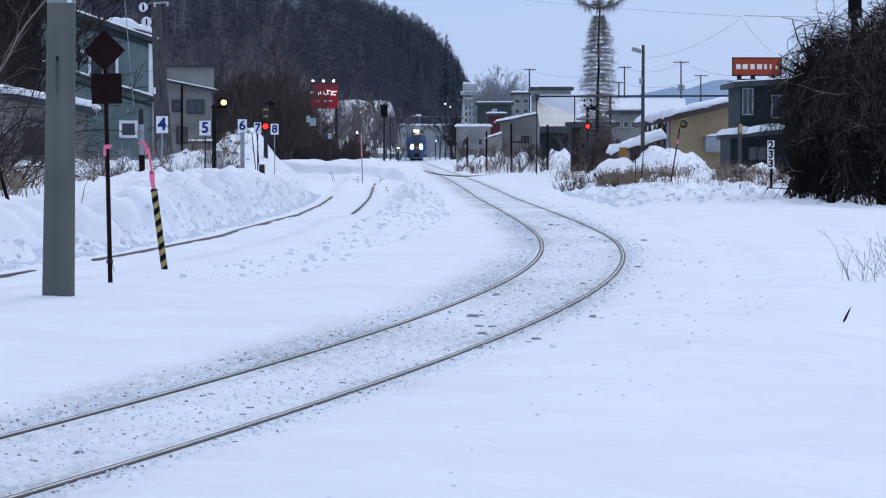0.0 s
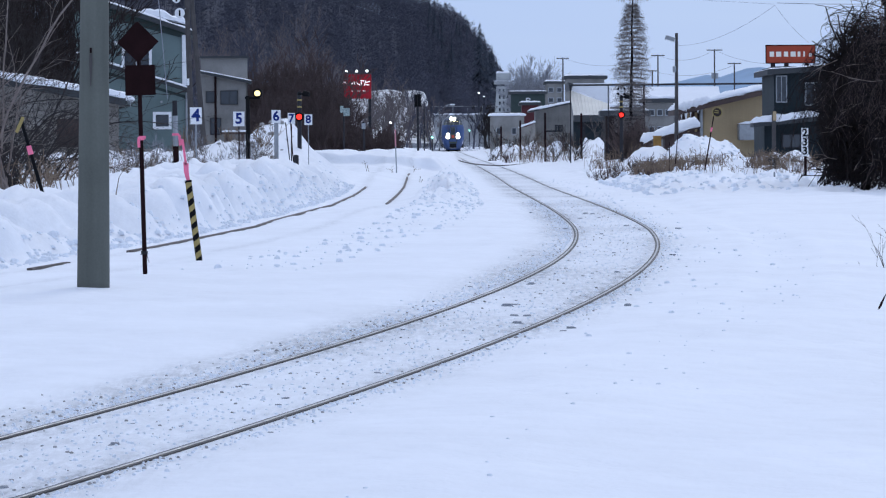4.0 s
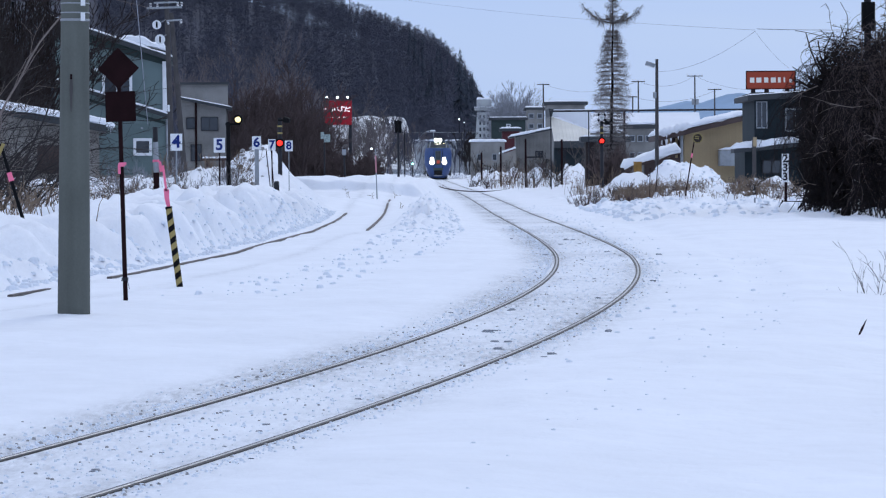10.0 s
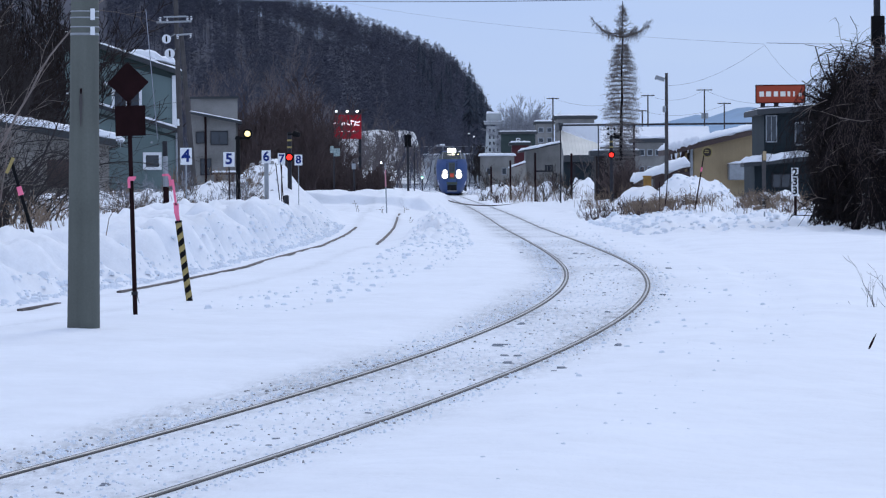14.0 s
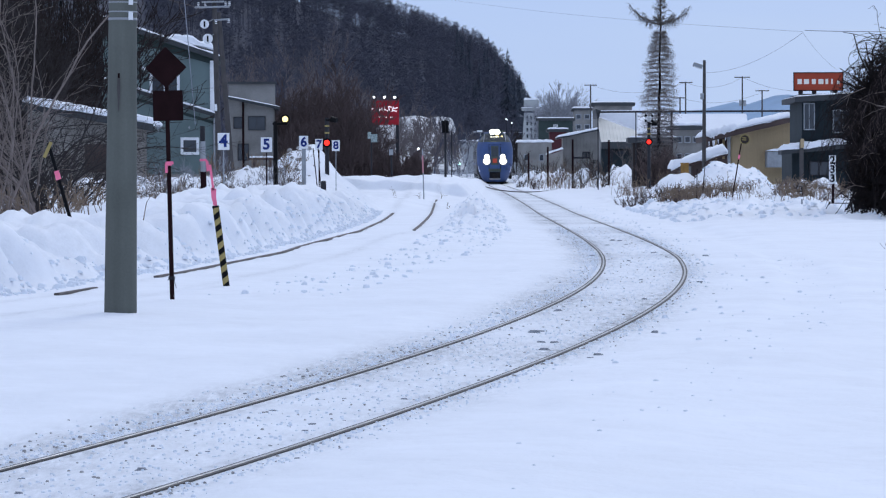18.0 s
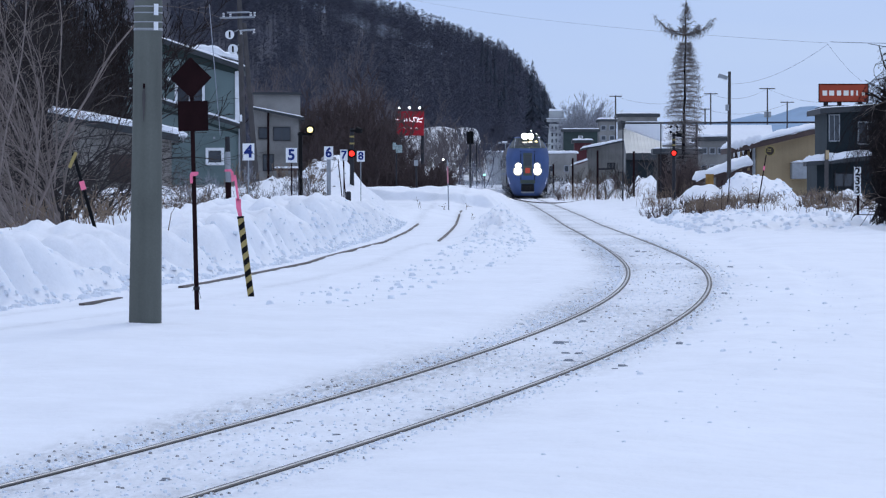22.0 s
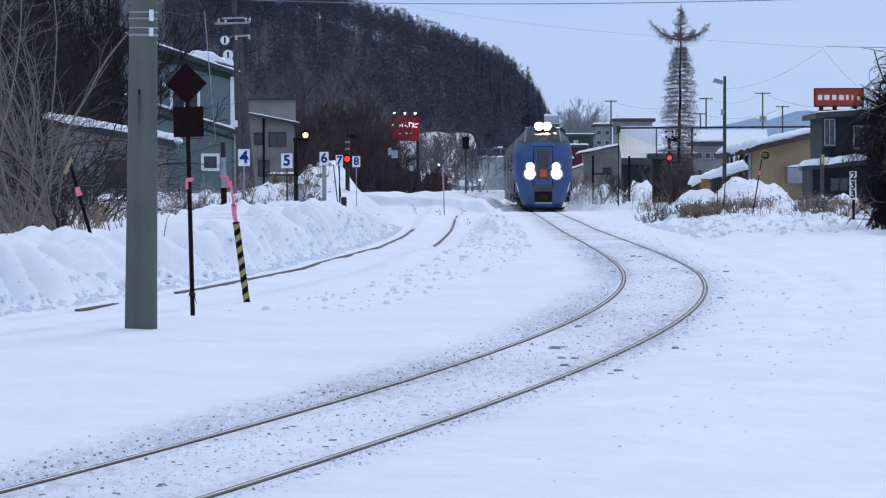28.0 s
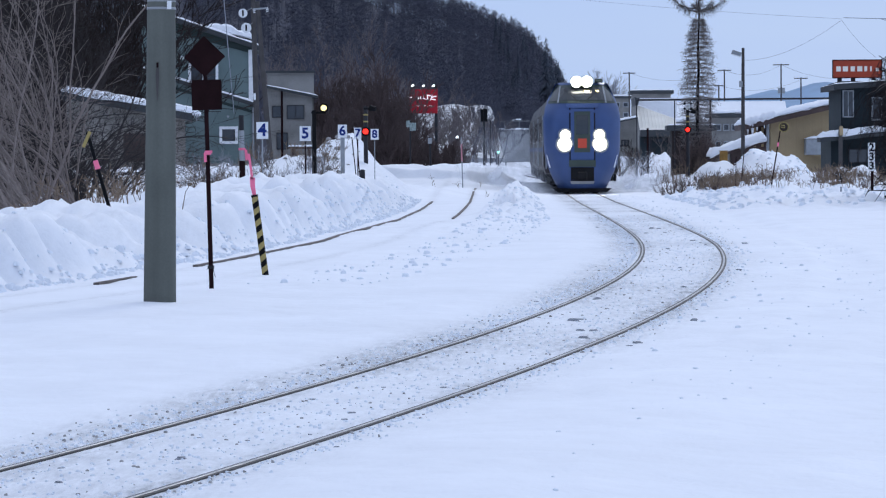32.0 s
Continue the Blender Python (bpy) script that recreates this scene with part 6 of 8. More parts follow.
def leaning_utility_poles():
    Y = 165.0
    k = Y / 8000
    x, z = -10.395, 1
    t = thing("utility_pole", pose(x, Y, z - 0.6, 0, -1.4, 0), "old leaning electric pole with crossarm, insulators and round plates", "utility pole")
    s = Shape()
    s.tube((0, 0, -0.5), (0, 0, 0.6 + 345 * k), 0.115, 0.085, 12)
    part("shaft", s, WOOD_POLE, t)
    s = Shape()
    s.box(-4 * k, -0.12, 0.6 + 302 * k, 62 * k, 0.09, 0.07, 0.01)
    s.box(-2 * k, -0.12, 0.6 + 311 * k, 40 * k, 0.09, 0.06, 0.01)
    part("crossarm", s, GREY_METAL, t)
    for dx in (-28, -16, 20, 27):
        insulator(t, dx * k, -0.12, 0.6 + 304 * k, 0.05)
    for dx, py, rr in ((-18, 272, 8), (-13, 246, 9)):
        s = Shape()
        s.tube((dx * k, -0.2, 0.6 + py * k), (dx * k, -0.16, 0.6 + py * k), rr * k, rr * k, 18)
        p = part("round_plate", s, WHITE, t, "round white plate with a dark bar")
        s = Shape()
        s.box(dx * k, -0.205, 0.6 + py * k, 3 * k, 0.008, 11 * k)
        part("dark_bar", s, BLACK, p)
        s = Shape()
        s.tube((dx * k, -0.14, 0.6 + py * k), (0, -0.05, 0.6 + (py + 10) * k), 0.015, 0.015, 6)
        part("plate_arm", s, GREY_METAL, t)
    s = Shape()
    s.box(-2 * k, -0.13, 0.6 + 124 * k, 4 * k, 0.02, 12 * k)
    part("pole_tag", s, WHITE, t)
    b = thing("utility_pole", pose(-9.6, 160.0, z - 0.5, 0, -4.4, 0), "second leaning electric pole beside the house", "utility pole")
    s = Shape()
    s.tube((0, 0, -0.5), (0, 0, 0.5 + 285 * k), 0.105, 0.08, 12)
    part("shaft", s, WOOD_POLE, b)
    s = Shape()
    s.box(4 * k, -0.1, 0.5 + 272 * k, 26 * k, 0.07, 0.06, 0.01)
    part("crossarm", s, GREY_METAL, b)
    for dx in (-6, 16):
        insulator(b, dx * k, -0.1, 0.5 + 266 * k, 0.05)


leaning_utility_poles()


def low_clutter_by_houses():
    Y, k = 150.0, 150.0 / 8000
    x = -8.025
    z = gz(x, Y)
    t = thing("bench_table", pose(x, Y, z), "snow-topped wooden trestle table by the house", "table")
    top = 1.653 - z
    for dx in (-14, 14):
        s = Shape()
        s.box(dx * k, 0, top / 2 - 0.1, 0.08, 0.5, top + 0.2)
        part("leg", s, BROWN_WALL, t)
    s = Shape()
    s.box(0, 0, top, 46 * k, 0.7, 0.08, 0.01)
    part("board", s, BROWN_WALL, t)
    part("snow_on_top", snow_cap(-22 * k, top + 0.04, 22 * k, top + 0.04, 0.06, -0.34, 0.34, 11), SNOW, t, "snow on the board")


low_clutter_by_houses()


# ---- the far end of the yard ----
def red_billboard():
    Y, k = 380.0, 380.0 / 8000
    x, z = -10.023, 0.268
    t = thing("billboard", pose(x, Y, z), "red roadside billboard with pale lettering and three lit lamps", "billboard")
    for dx in (-18, 22):
        s = Shape()
        s.box(dx * k, 0.2, 72 * k, 0.25, 0.25, 150 * k)
        part("leg", s, DARK_METAL, t)
    s = Shape()
    s.box(0, 0, 119 * k, 50 * k, 0.25, 43 * k, 0.02)
    part("panel", s, RED_BOARD, t)
    for i, (cx, cz, w, h, a) in enumerate(((-22, 126, 9, 1.6, 4), (-9, 124, 1.8, 7, 14), (-5, 125, 1.8, 6, -18), (0, 126, 2, 8, 12), (3, 123, 5, 1.8, 30), (7, 126, 2, 9, -14), (10, 129, 6, 1.8, 12), (14, 125, 1.8, 9, 18), (19, 127, 8, 1.8, -16), (18, 122, 7, 1.8, 10), (-10, 111, 6, 1.2, 0), (2, 111, 7, 1.2, 0), (12, 111, 6, 1.2, 0))):
        s = Shape()
        s.box(cx * k, -0.135, cz * k, w * k, 0.02, h * k, 0, pose(0, 0, 0, 0, a, 0))
        part("lettering_stroke", s, LETTER_GLOW, t)
    for dx in (-18, 0, 18):
        s = Shape()
        s.tube((dx * k, 0.1, 140 * k), (dx * k, -0.8, 146 * k), 0.04, 0.04, 6)
        arm = part("lamp_arm", s, DARK_METAL, t)
        s = Shape()
        s.ball((dx * k, -0.85, 146 * k), 2.3 * k, 0.9, 10, 6)
        part("lamp", s, WHITE_LAMP, arm, "glowing floodlight", smooth=True)


red_billboard()


def post_sign(name, px_x, Y, zfoot, ztop, panels, label, category, lean=0.0, r=0.05, post_mat=None):
    t = thing(name, pose(px_x, Y, zfoot, 0, lean, 0), label, category)
    s = Shape()
    s.tube((0, 0, -0.4), (0, 0, ztop - zfoot), r, r * 0.9, 8)
    part("post", s, post_mat or DARK_METAL, t)
    for nm, cx, cz, w, h, mat in panels:
        s = Shape()
        s.box(cx, -r - 0.03, cz - zfoot, w, 0.03, h, 0.005)
        part(nm, s, mat, t)
    return t


post_sign("green_sign", -6.639, 226.0, 0.718, 3.091,
          [("white_plate", -0.1, 2.95, 0.17, 0.339, FADED_PLATE), ("green_plate", 0.14, 2.808, 0.311, 0.396, FADED_PLATE)],
          "two faded grey-green sign plates on a steel post", "sign", 0, 0.04, DARK_METAL)
post_sign("dark_sign", -5.671, 228.0, 0.769, 2.308, [("plate", 0, 2.109, 0.2, 0.285, GREY_METAL)], "small dark plate on a thin post", "sign", -1.5)
s_ = post_sign("pink_stake", -2.681, 150.0, 0.697, 1.972, [("pink_sleeve", 0, 1.465, 0.049, 0.562, FADED_PINK)], "thin stake with a faded pink sleeve", "stake", -1.5, 0.02, GREY_METAL)


def two_aspect_signal():
    Y, k = 330.0, 330.0 / 8000
    x, z = -4.29, 0.661
    t = thing("rail_signal", pose(x, Y, z), "tall black two-lens railway signal seen from behind", "signal")
    s = Shape()
    s.tube((0, 0, -0.4), (0, 0, 100 * k), 0.09, 0.08, 10)
    part("post", s, DARK_METAL, t)
    for dx in (-3.2, 3.2):
        s = Shape()
        s.box(dx * k, -0.15, 88 * k, 5.4 * k, 0.25, 21 * k, 0.03)
        part("head", s, BLACK, t)
    s = Shape()
    s.box(0, 0, 77 * k, 15 * k, 0.3, 1.6 * k)
    part("platform", s, DARK_METAL, t)
    s = Shape()
    s.tube((11 * k, 0, -0.3), (11 * k, 0, 78 * k), 0.04, 0.04, 8)
    part("ladder_rail", s, DARK_METAL, t)


two_aspect_signal()


def curved_street_lamp():
    Y, k = 600.0, 600.0 / 8000
    x, z = -4.95, -0.376
    t = thing("street_lamp", pose(x, Y, z), "street lamp on a curved grey arm", "street lamp")
    s = Shape()
    s.tube((0, 0, -0.5), (0, 0, 68 * k), 0.11, 0.09, 8)
    pts = [(0, 68), (1, 75), (5, 80), (11, 84), (19, 86)]
    for (a, b), (c, d) in zip(pts, pts[1:]):
        s.tube((a * k, 0, b * k), (c * k, 0, d * k), 0.09, 0.08, 8)
    part("pole", s, GREY_METAL, t)
    s = Shape()
    s.box(23 * k, 0, 86 * k, 9 * k, 0.4, 2.6 * k, 0.03)
    part("lantern", s, WHITE, t)


curved_street_lamp()


def retaining_wall():
    Y, k = 860.0, 860.0 / 8000
    t = thing("retaining_wall", pose(-19.78, Y, 0.0), "long concrete retaining wall capped with snow", "wall", kind="structure")
    for i in range(23):
        s = Shape()
        s.box((5 + i * 10) * k, 0.3, 2.734, 10 * k - 0.04, 0.6 + 0.02 * (i % 2), 64 * k, 0.03)
        part("wall_panel", s, WALL_CONCRETE, t)
    part("snow_cap", snow_cap(0, 6.174, 230 * k, 6.174, 0.25, -0.1, 1.0, 13), SNOW, t)
    for i in range(9):
        s = Shape()
        s.tube((12 + 26 * i) * k * Vector((1, 0, 0)) + Vector((0, 0.4, 6.174)), (12 + 26 * i) * k * Vector((1, 0, 0)) + Vector((0, 0.4, 7.894)), 0.06, 0.06, 6)
        part("railing_post", s, GREY_METAL, t)
    s = Shape()
    s.tube((0, 0.4, 7.786), (230 * k, 0.4, 7.786), 0.05, 0.05, 6)
    part("railing_bar", s, GREY_METAL, t)


retaining_wall()


def far_lights():
    for px, py, Y, m, lb in ((0.325, 8.09, 650.0, WHITE_LAMP, "white"), (1.073, 7.699, 660.0, WHITE_LAMP, "white"), (-1.04, 2.707, 640.0, GREEN_LAMP, "green"), (-4.147, 1.621, 420.0, GREEN_LAMP, "green"), (-7.98, 3.038, 420.0, WHITE_LAMP, "white")):
        z = gz(px, Y)
        t = thing("yard_lamp", pose(px, Y, z), "small lit %s lamp on a dark post far down the line" % lb, "lamp", "far yard lamps")
        s = Shape()
        s.tube((0, 0.1, -0.4), (0, 0.1, py - z + 0.1), 0.07, 0.06, 6)
        part("post", s, DARK_METAL, t)
        s = Shape()
        s.ball((0, -0.05, py - z), 0.085 if Y > 600 else 0.09, 1, 8, 6)
        part("lens", s, m, t, smooth=True)


far_lights()


# ---- buildings to the outer side ----
def grey_tower():
    Y, k = 700.0, 700.0 / 8000
    x, z = 4.2, -0.231
    t = thing("tower", pose(x, Y, z), "tapering grey water tower with small windows and snow on top", "tower")
    s = Shape()
    s.loft([[(-w * k, -w * k * 0.8 + 2, h * k), (w * k, -w * k * 0.8 + 2, h * k), (w * k, w * k * 0.8 + 2, h * k), (-w * k, w * k * 0.8 + 2, h * k)] for w, h in ((18, -5), (16, 60), (12.5, 113))])
    part("shaft", s, TOWER, t)
    s = Shape()
    s.box(0, 2, 119 * k, 34 * k, 24 * k, 5 * k, 0.1)
    s.box(0, 2, 129 * k, 26 * k, 19 * k, 14 * k, 0.1)
    part("tank_top", s, TOWER, t)
    part("snow_cap", snow_cap(-13 * k, 136 * k, 13 * k, 136 * k, 0.3, 1.2, 3.0, 15), SNOW, t)
    s = Shape()
    s.box(0, 2, 122.5 * k, 35 * k, 24.5 * k, 1.0 * k)
    part("cornice_snow", s, SNOW, t)
    for r in range(6):
        for c in range(3):
            s = Shape()
            s.box((-7 + 7 * c) * k, -w_at(50 + 11 * r) * k * 0.8 + 1.98, (50 + 11 * r) * k, 3 * k, 0.1, 6 * k)
            part("window_slot", s, GLASS, t)


def w_at(h):
    return 16 - 3.5 * (h - 60) / 53 if h > 60 else 18 - 2 * (h + 5) / 65


grey_tower()


def block(name, px0, px1, py_top, py_bot, Y, depth, mat, label, category="building", roof=None, snow=0.0, windows=(), wmat=None):
    """A flat-roofed far building given in metres: its left, right, top, foot, distance and depth."""
    t = thing(name, pose((px0 + px1) / 2, Y, py_bot), label, category)
    w, h = px1 - px0, py_top - py_bot
    s = Shape()
    s.box(0, depth / 2, h / 2 - 0.4, w, depth, h + 0.8)
    part("wall", s, mat, t)
    if roof:
        s = Shape()
        s.box(0, depth / 2, h + 0.15, w + 0.6, depth + 0.6, 0.3, 0.05)
        part("roof", s, roof, t)
    if snow:
        part("roof_snow", snow_cap(-w / 2 - 0.2, h + (0.3 if roof else 0), w / 2 + 0.2, h + (0.3 if roof else 0), snow, -0.2, depth, 17), SNOW, t)
    for cx, cz, ww, hh in windows:
        pane_window(t, cx * w, -0.03, cz * h, ww, hh, min(0.12, ww * 0.15), wmat or GREY_METAL)
    return t


block("apartment_block", 9.3, 11.55, 8.774, 0.374, 600.0, 12, PLASTER, "grey four-storey block with dark balconies", "building", ROOF_DARK, 0.2,
      [(-0.25 + 0.5 * c, 0.42 + 0.16 * r, 0.75, 0.7) for r in range(4) for c in range(2)])
block("green_shop", 3.965, 7.865, 6.618, 0.508, 520.0, 8, TRIM_DARK, "dark green flat building with a small white plate", "building", ROOF_DARK, 0.1, [(0.0, 0.9, 0.5, 0.3)], WHITE)
block("red_shop", 4.7, 6.463, 4.939, 0.592, 470.0, 6, SHOP_RED, "dark red fronted shop with a snowy flat roof", "building", ROOF_DARK, 0.15)
block("flat_store", 8.4, 11.865, 6.976, 0.676, 420.0, 10, PLASTER, "long grey flat-roofed store", "building", ROOF_DARK, 0.12, [(-0.2, 0.8, 1.2, 0.5), (0.2, 0.8, 1.2, 0.5)])
block("grey_row_house", 12.375, 14.355, 4.003, 1.033, 330.0, 7, PLASTER, "two-storey grey row house with dark windows", "house", ROOF_DARK, 0.25,
      [(-0.3 + 0.3 * c, 0.34 + 0.42 * r, 0.45, 0.5) for r in range(2) for c in range(3)])
block("low_shed", 1.35, 4.725, 3.775, 0.344, 450.0, 6, PLASTER, "low pale shed with snow on the roof", "shed", None, 0.22, [(-0.25, 0.55, 0.5, 0.7), (0.2, 0.55, 0.5, 0.7)])


block("brown_shed", 6.982, 9.126, 2.622, 0.356, 245.0, 3, TIMBER_DARK, "low dark timber shed behind the larch", "shed", ROOF_DARK, 0.08)


def grey_sheds():
    Y, k = 340.0, 340.0 / 8000
    px0 = 858
    t = thing("lean_to_shed", pose(3.145, Y, 0.682), "grey corrugated lean-to shed with a snowy sloping roof", "shed")
    def lx(px):
        return (px - px0) * k
    def lz(py):
        return (283 - py) * k
    s = Shape()
    s.prism([(lx(888), -0.5), (lx(950), -0.5), (lx(950), lz(204)), (lx(888), lz(214))], "y", 0, 8)
    part("wall", s, PLASTER, t)
    part("roof", slab(lx(876), lz(216), lx(952), lz(201), 0.12, -0.4, 8), ROOF_DARK, t)
    part("roof_snow", snow_cap(lx(876), lz(216), lx(952), lz(201), 0.14, -0.4, 8, 19), SNOW, t)
    s = Shape()
    s.prism([(lx(858), -0.5), (lx(888), -0.5), (lx(888), lz(238)), (lx(862), lz(247))], "y", -0.8, 4)
    part("annex_wall", s, PLASTER_WARM, t)
    part("annex_snow", snow_cap(lx(858), lz(246), lx(888), lz(236), 0.14, -0.9, 4, 23), SNOW, t)
    for i in range(24):
        s = Shape()
        s.box(lx(889 + i * 2.5), -0.02, lz(247), 0.03, 0.04, 66 * k)
        part("corrugation", s, PLASTER, t)
    pane_window(t, lx(929), -0.03, lz(247), 14 * k, 12 * k, 0.08, DARK_METAL, 1)
    s = Shape()
    s.box(lx(914), -0.03, lz(252), 22 * k, 0.06, 3 * k)
    part("bench", s, DARK_METAL, t)


grey_sheds()


def cream_hall():
    Y, k = 300.0, 300.0 / 8000
    px0 = 950
    t = thing("hall", pose(6.225, Y, 0.877), "cream sheet-clad hall with a bowed snow-covered roof", "building")
    def lx(px):
        return (px - px0) * k
    def lz(py):
        return (280 - py) * k
    s = Shape()
    tops = [(952, 178), (975, 187), (998, 196), (1020, 204)]
    foot = [(956, 224), (978, 224), (1000, 224), (1022, 224)]
    def lean(py):
        return (224 - py) * 0.11
    s.loft([[(lx(a), lean(b) + d, lz(b)) for a, b in tops] + [(lx(a), d, lz(b)) for a, b in reversed(foot)] for d in (0.0, 0.25)])
    part("roof_sheet", s, CREAM_SHEET, t, "bare sloping cream roof sheet")
    for i in range(11):
        px = 956 + i * 6
        s = Shape()
        top = 179 + (px - 952) * 0.36
        s.tube((lx(px), -0.02, lz(224)), (lx(px - 4 * (224 - top) / 45), lean(top) - 0.02, lz(top)), 0.035, 0.035, 6)
        part("sheet_rib", s, CREAM_SHEET, t)
    s = Shape()
    s.prism([(lx(948), lz(176)), (lx(975), lz(183)), (lx(1000), lz(193)), (lx(1024), lz(202)), (lx(1026), lz(166)), (lx(952), lz(166))], "y", 5.2, 14)
    part("roof_snow", s, SNOW, t, "deep smooth snow on the roof")
    s = Shape()
    s.prism([(lx(946), lz(166)), (lx(948), lz(180)), (lx(952), lz(180)), (lx(955), lz(168))], "y", -0.3, 12)
    part("gable_edge", s, ROOF_DARK, t)
    s = Shape()
    s.box(lx(989), 1.0, lz(230), 66 * k, 2.5, 12 * k)
    part("shop_soffit", s, ROOF_DARK, t)
    s = Shape()
    s.box(lx(989), 1.6, lz(256), 66 * k, 2.5, 46 * k)
    part("shop_front", s, NAVY_SIDING, t)
    for i in range(3):
        pane_window(t, lx(970 + 20 * i), 0.33, lz(243), 15 * k, 9 * k, 0.08, DARK_METAL)
    for i in range(2):
        s = Shape()
        s.box(lx(974 + 40 * i), -0.1, lz(252), 0.14, 0.14, 56 * k)
        part("porch_post", s, DARK_METAL, t)


cream_hall()


def low_lean_to():
    """A low roof under deep snow at the foot of the warehouse."""
    Y, k = 205.0, 205.0 / 8000
    t = thing("lean_to", pose(7.508, Y, 0.908), "low lean-to shed buried under thick snow", "shed")
    def lx(px):
        return (px - 1077) * k
    def lz(py):
        return (285 - py) * k
    part("roof", slab(lx(1108), lz(264), lx(1180), lz(243), 0.12, 0, 4), BROWN_WALL, t)
    s = Shape()
    s.box(lx(1148), 1.2, lz(272), 62 * k, 2.0, 34 * k)
    part("wall", s, BROWN_WALL, t)
    part("roof_snow", snow_cap(lx(1078), lz(272), lx(1178), lz(243), 0.34, -0.7, 4, 37), SNOW, t, "thick lumpy roof snow", smooth=True)


low_lean_to()


def wide_snow_roofs():
    """The long low depot whose snowy roof shows behind the lamp post."""
    Y, k = 380.0, 380.0 / 8000
    t = thing("depot", pose(10.735, Y, 0.743), "long depot under a broad snow-covered roof", "building")
    s = Shape()
    s.box(100 * k, 8, 37 * k, 196 * k, 12, 76 * k)
    part("wall", s, PLASTER, t)
    s = Shape()
    s.prism([(-2.0, 74 * k), (2.6, 106 * k), (4.0, 106.5 * k), (14.5, 76 * k), (14.5, 72 * k), (-2.0, 70 * k)], "x", 0, 205 * k)
    part("roof_snow", s, SNOW, t, "smooth roof snow")


wide_snow_roofs()


def tan_warehouse():
    Y, k = 250.0, 250.0 / 8000
    px0 = 1150
    t = thing("warehouse", pose(11.438, Y, 0.804), "tan-clad warehouse with a snow-laden sloping roof", "building")
    def lx(px):
        return (px - px0) * k
    def lz(py):
        return (285 - py) * k
    s = Shape()
    s.prism([(lx(1186), -0.5), (lx(1325), -0.5), (lx(1325), lz(178)), (lx(1186), lz(212))], "y", 0, 12)
    part("wall", s, TAN, t)
    s = Shape()
    s.prism([(lx(1150), -0.5), (lx(1186), -0.5), (lx(1186), lz(214)), (lx(1150), lz(222))], "y", 1.5, 10)
    part("side_bay", s, BROWN_WALL, t, "dark recessed bay")
    for i in range(5):
        s = Shape()
        s.box(lx(1153 + i * 7), 1.46, lz(240), 4.5 * k, 0.05, 40 * k)
        part("bay_board", s, TAN if i % 2 else BROWN_WALL, t)
    for i in range(34):
        s = Shape()
        px = 1188 + i * 4
        top = lz(212 - (px - 1186) * 0.245)
        s.box(lx(px), -0.01, top / 2, 0.03, 0.03, top)
        part("cladding_rib", s, TAN, t)
    s = slab(lx(1140), lz(216), lx(1330), lz(172), 0.28, -0.9, 13)
    part("roof", s, BROWN_WALL, t)
    s = Shape()
    part("roof_snow", snow_cap(lx(1139), lz(215), lx(1330), lz(171.5), 0.27, -1.0, 13, 29), SNOW, t, "thick snow sliding over the eave", smooth=True)
    s = Shape()
    rs = random.Random(8)
    rings = []
    for i in range(13):
        px, r = 1140 + i * 4.5, (0.12 if i in (0, 12) else 0.2 + 0.2 * rs.random())
        rings.append([(lx(px), -0.85 + r * math.cos(w), lz(211 - (px - 1144) * 0.28) + 0.8 * r * math.sin(w)) for w in (0, 1.05, 2.1, 3.14, 4.19, 5.24)])
    s.loft(rings)
    for px, ln, r in ((1145, 20, 0.09), (1153, 26, 0.14), (1161, 16, 0.1), (1174, 10, 0.07)):
        q = Shape()
        q.tube((lx(px), -0.8, lz(212)), (lx(px), -0.8, lz(212 + ln)), r, 0.015, 7)
        part("icicle", q, SNOW, t, smooth=True)
    part("eave_cornice", s, SNOW, t, "lumpy snow cornice", smooth=True)
    s = Shape()
    s.box(lx(1270), -0.8, lz(256), 50 * k, 1.6, 28 * k, 0.05)
    part("tank", s, GREY_METAL, t, "grey tank against the wall")
    s = Shape()
    s.prism([(lx(1244), lz(241)), (lx(1258), lz(237)), (lx(1292), lz(236)), (lx(1296), lz(241))], "y", -1.6, 0)
    part("tank_snow", s, SNOW, t)
    s = Shape()
    s.tube((lx(1181), -0.1, -0.3), (lx(1181), -0.1, lz(212)), 0.09, 0.09, 8)
    part("downpipe", s, GREY_METAL, t)


tan_warehouse()


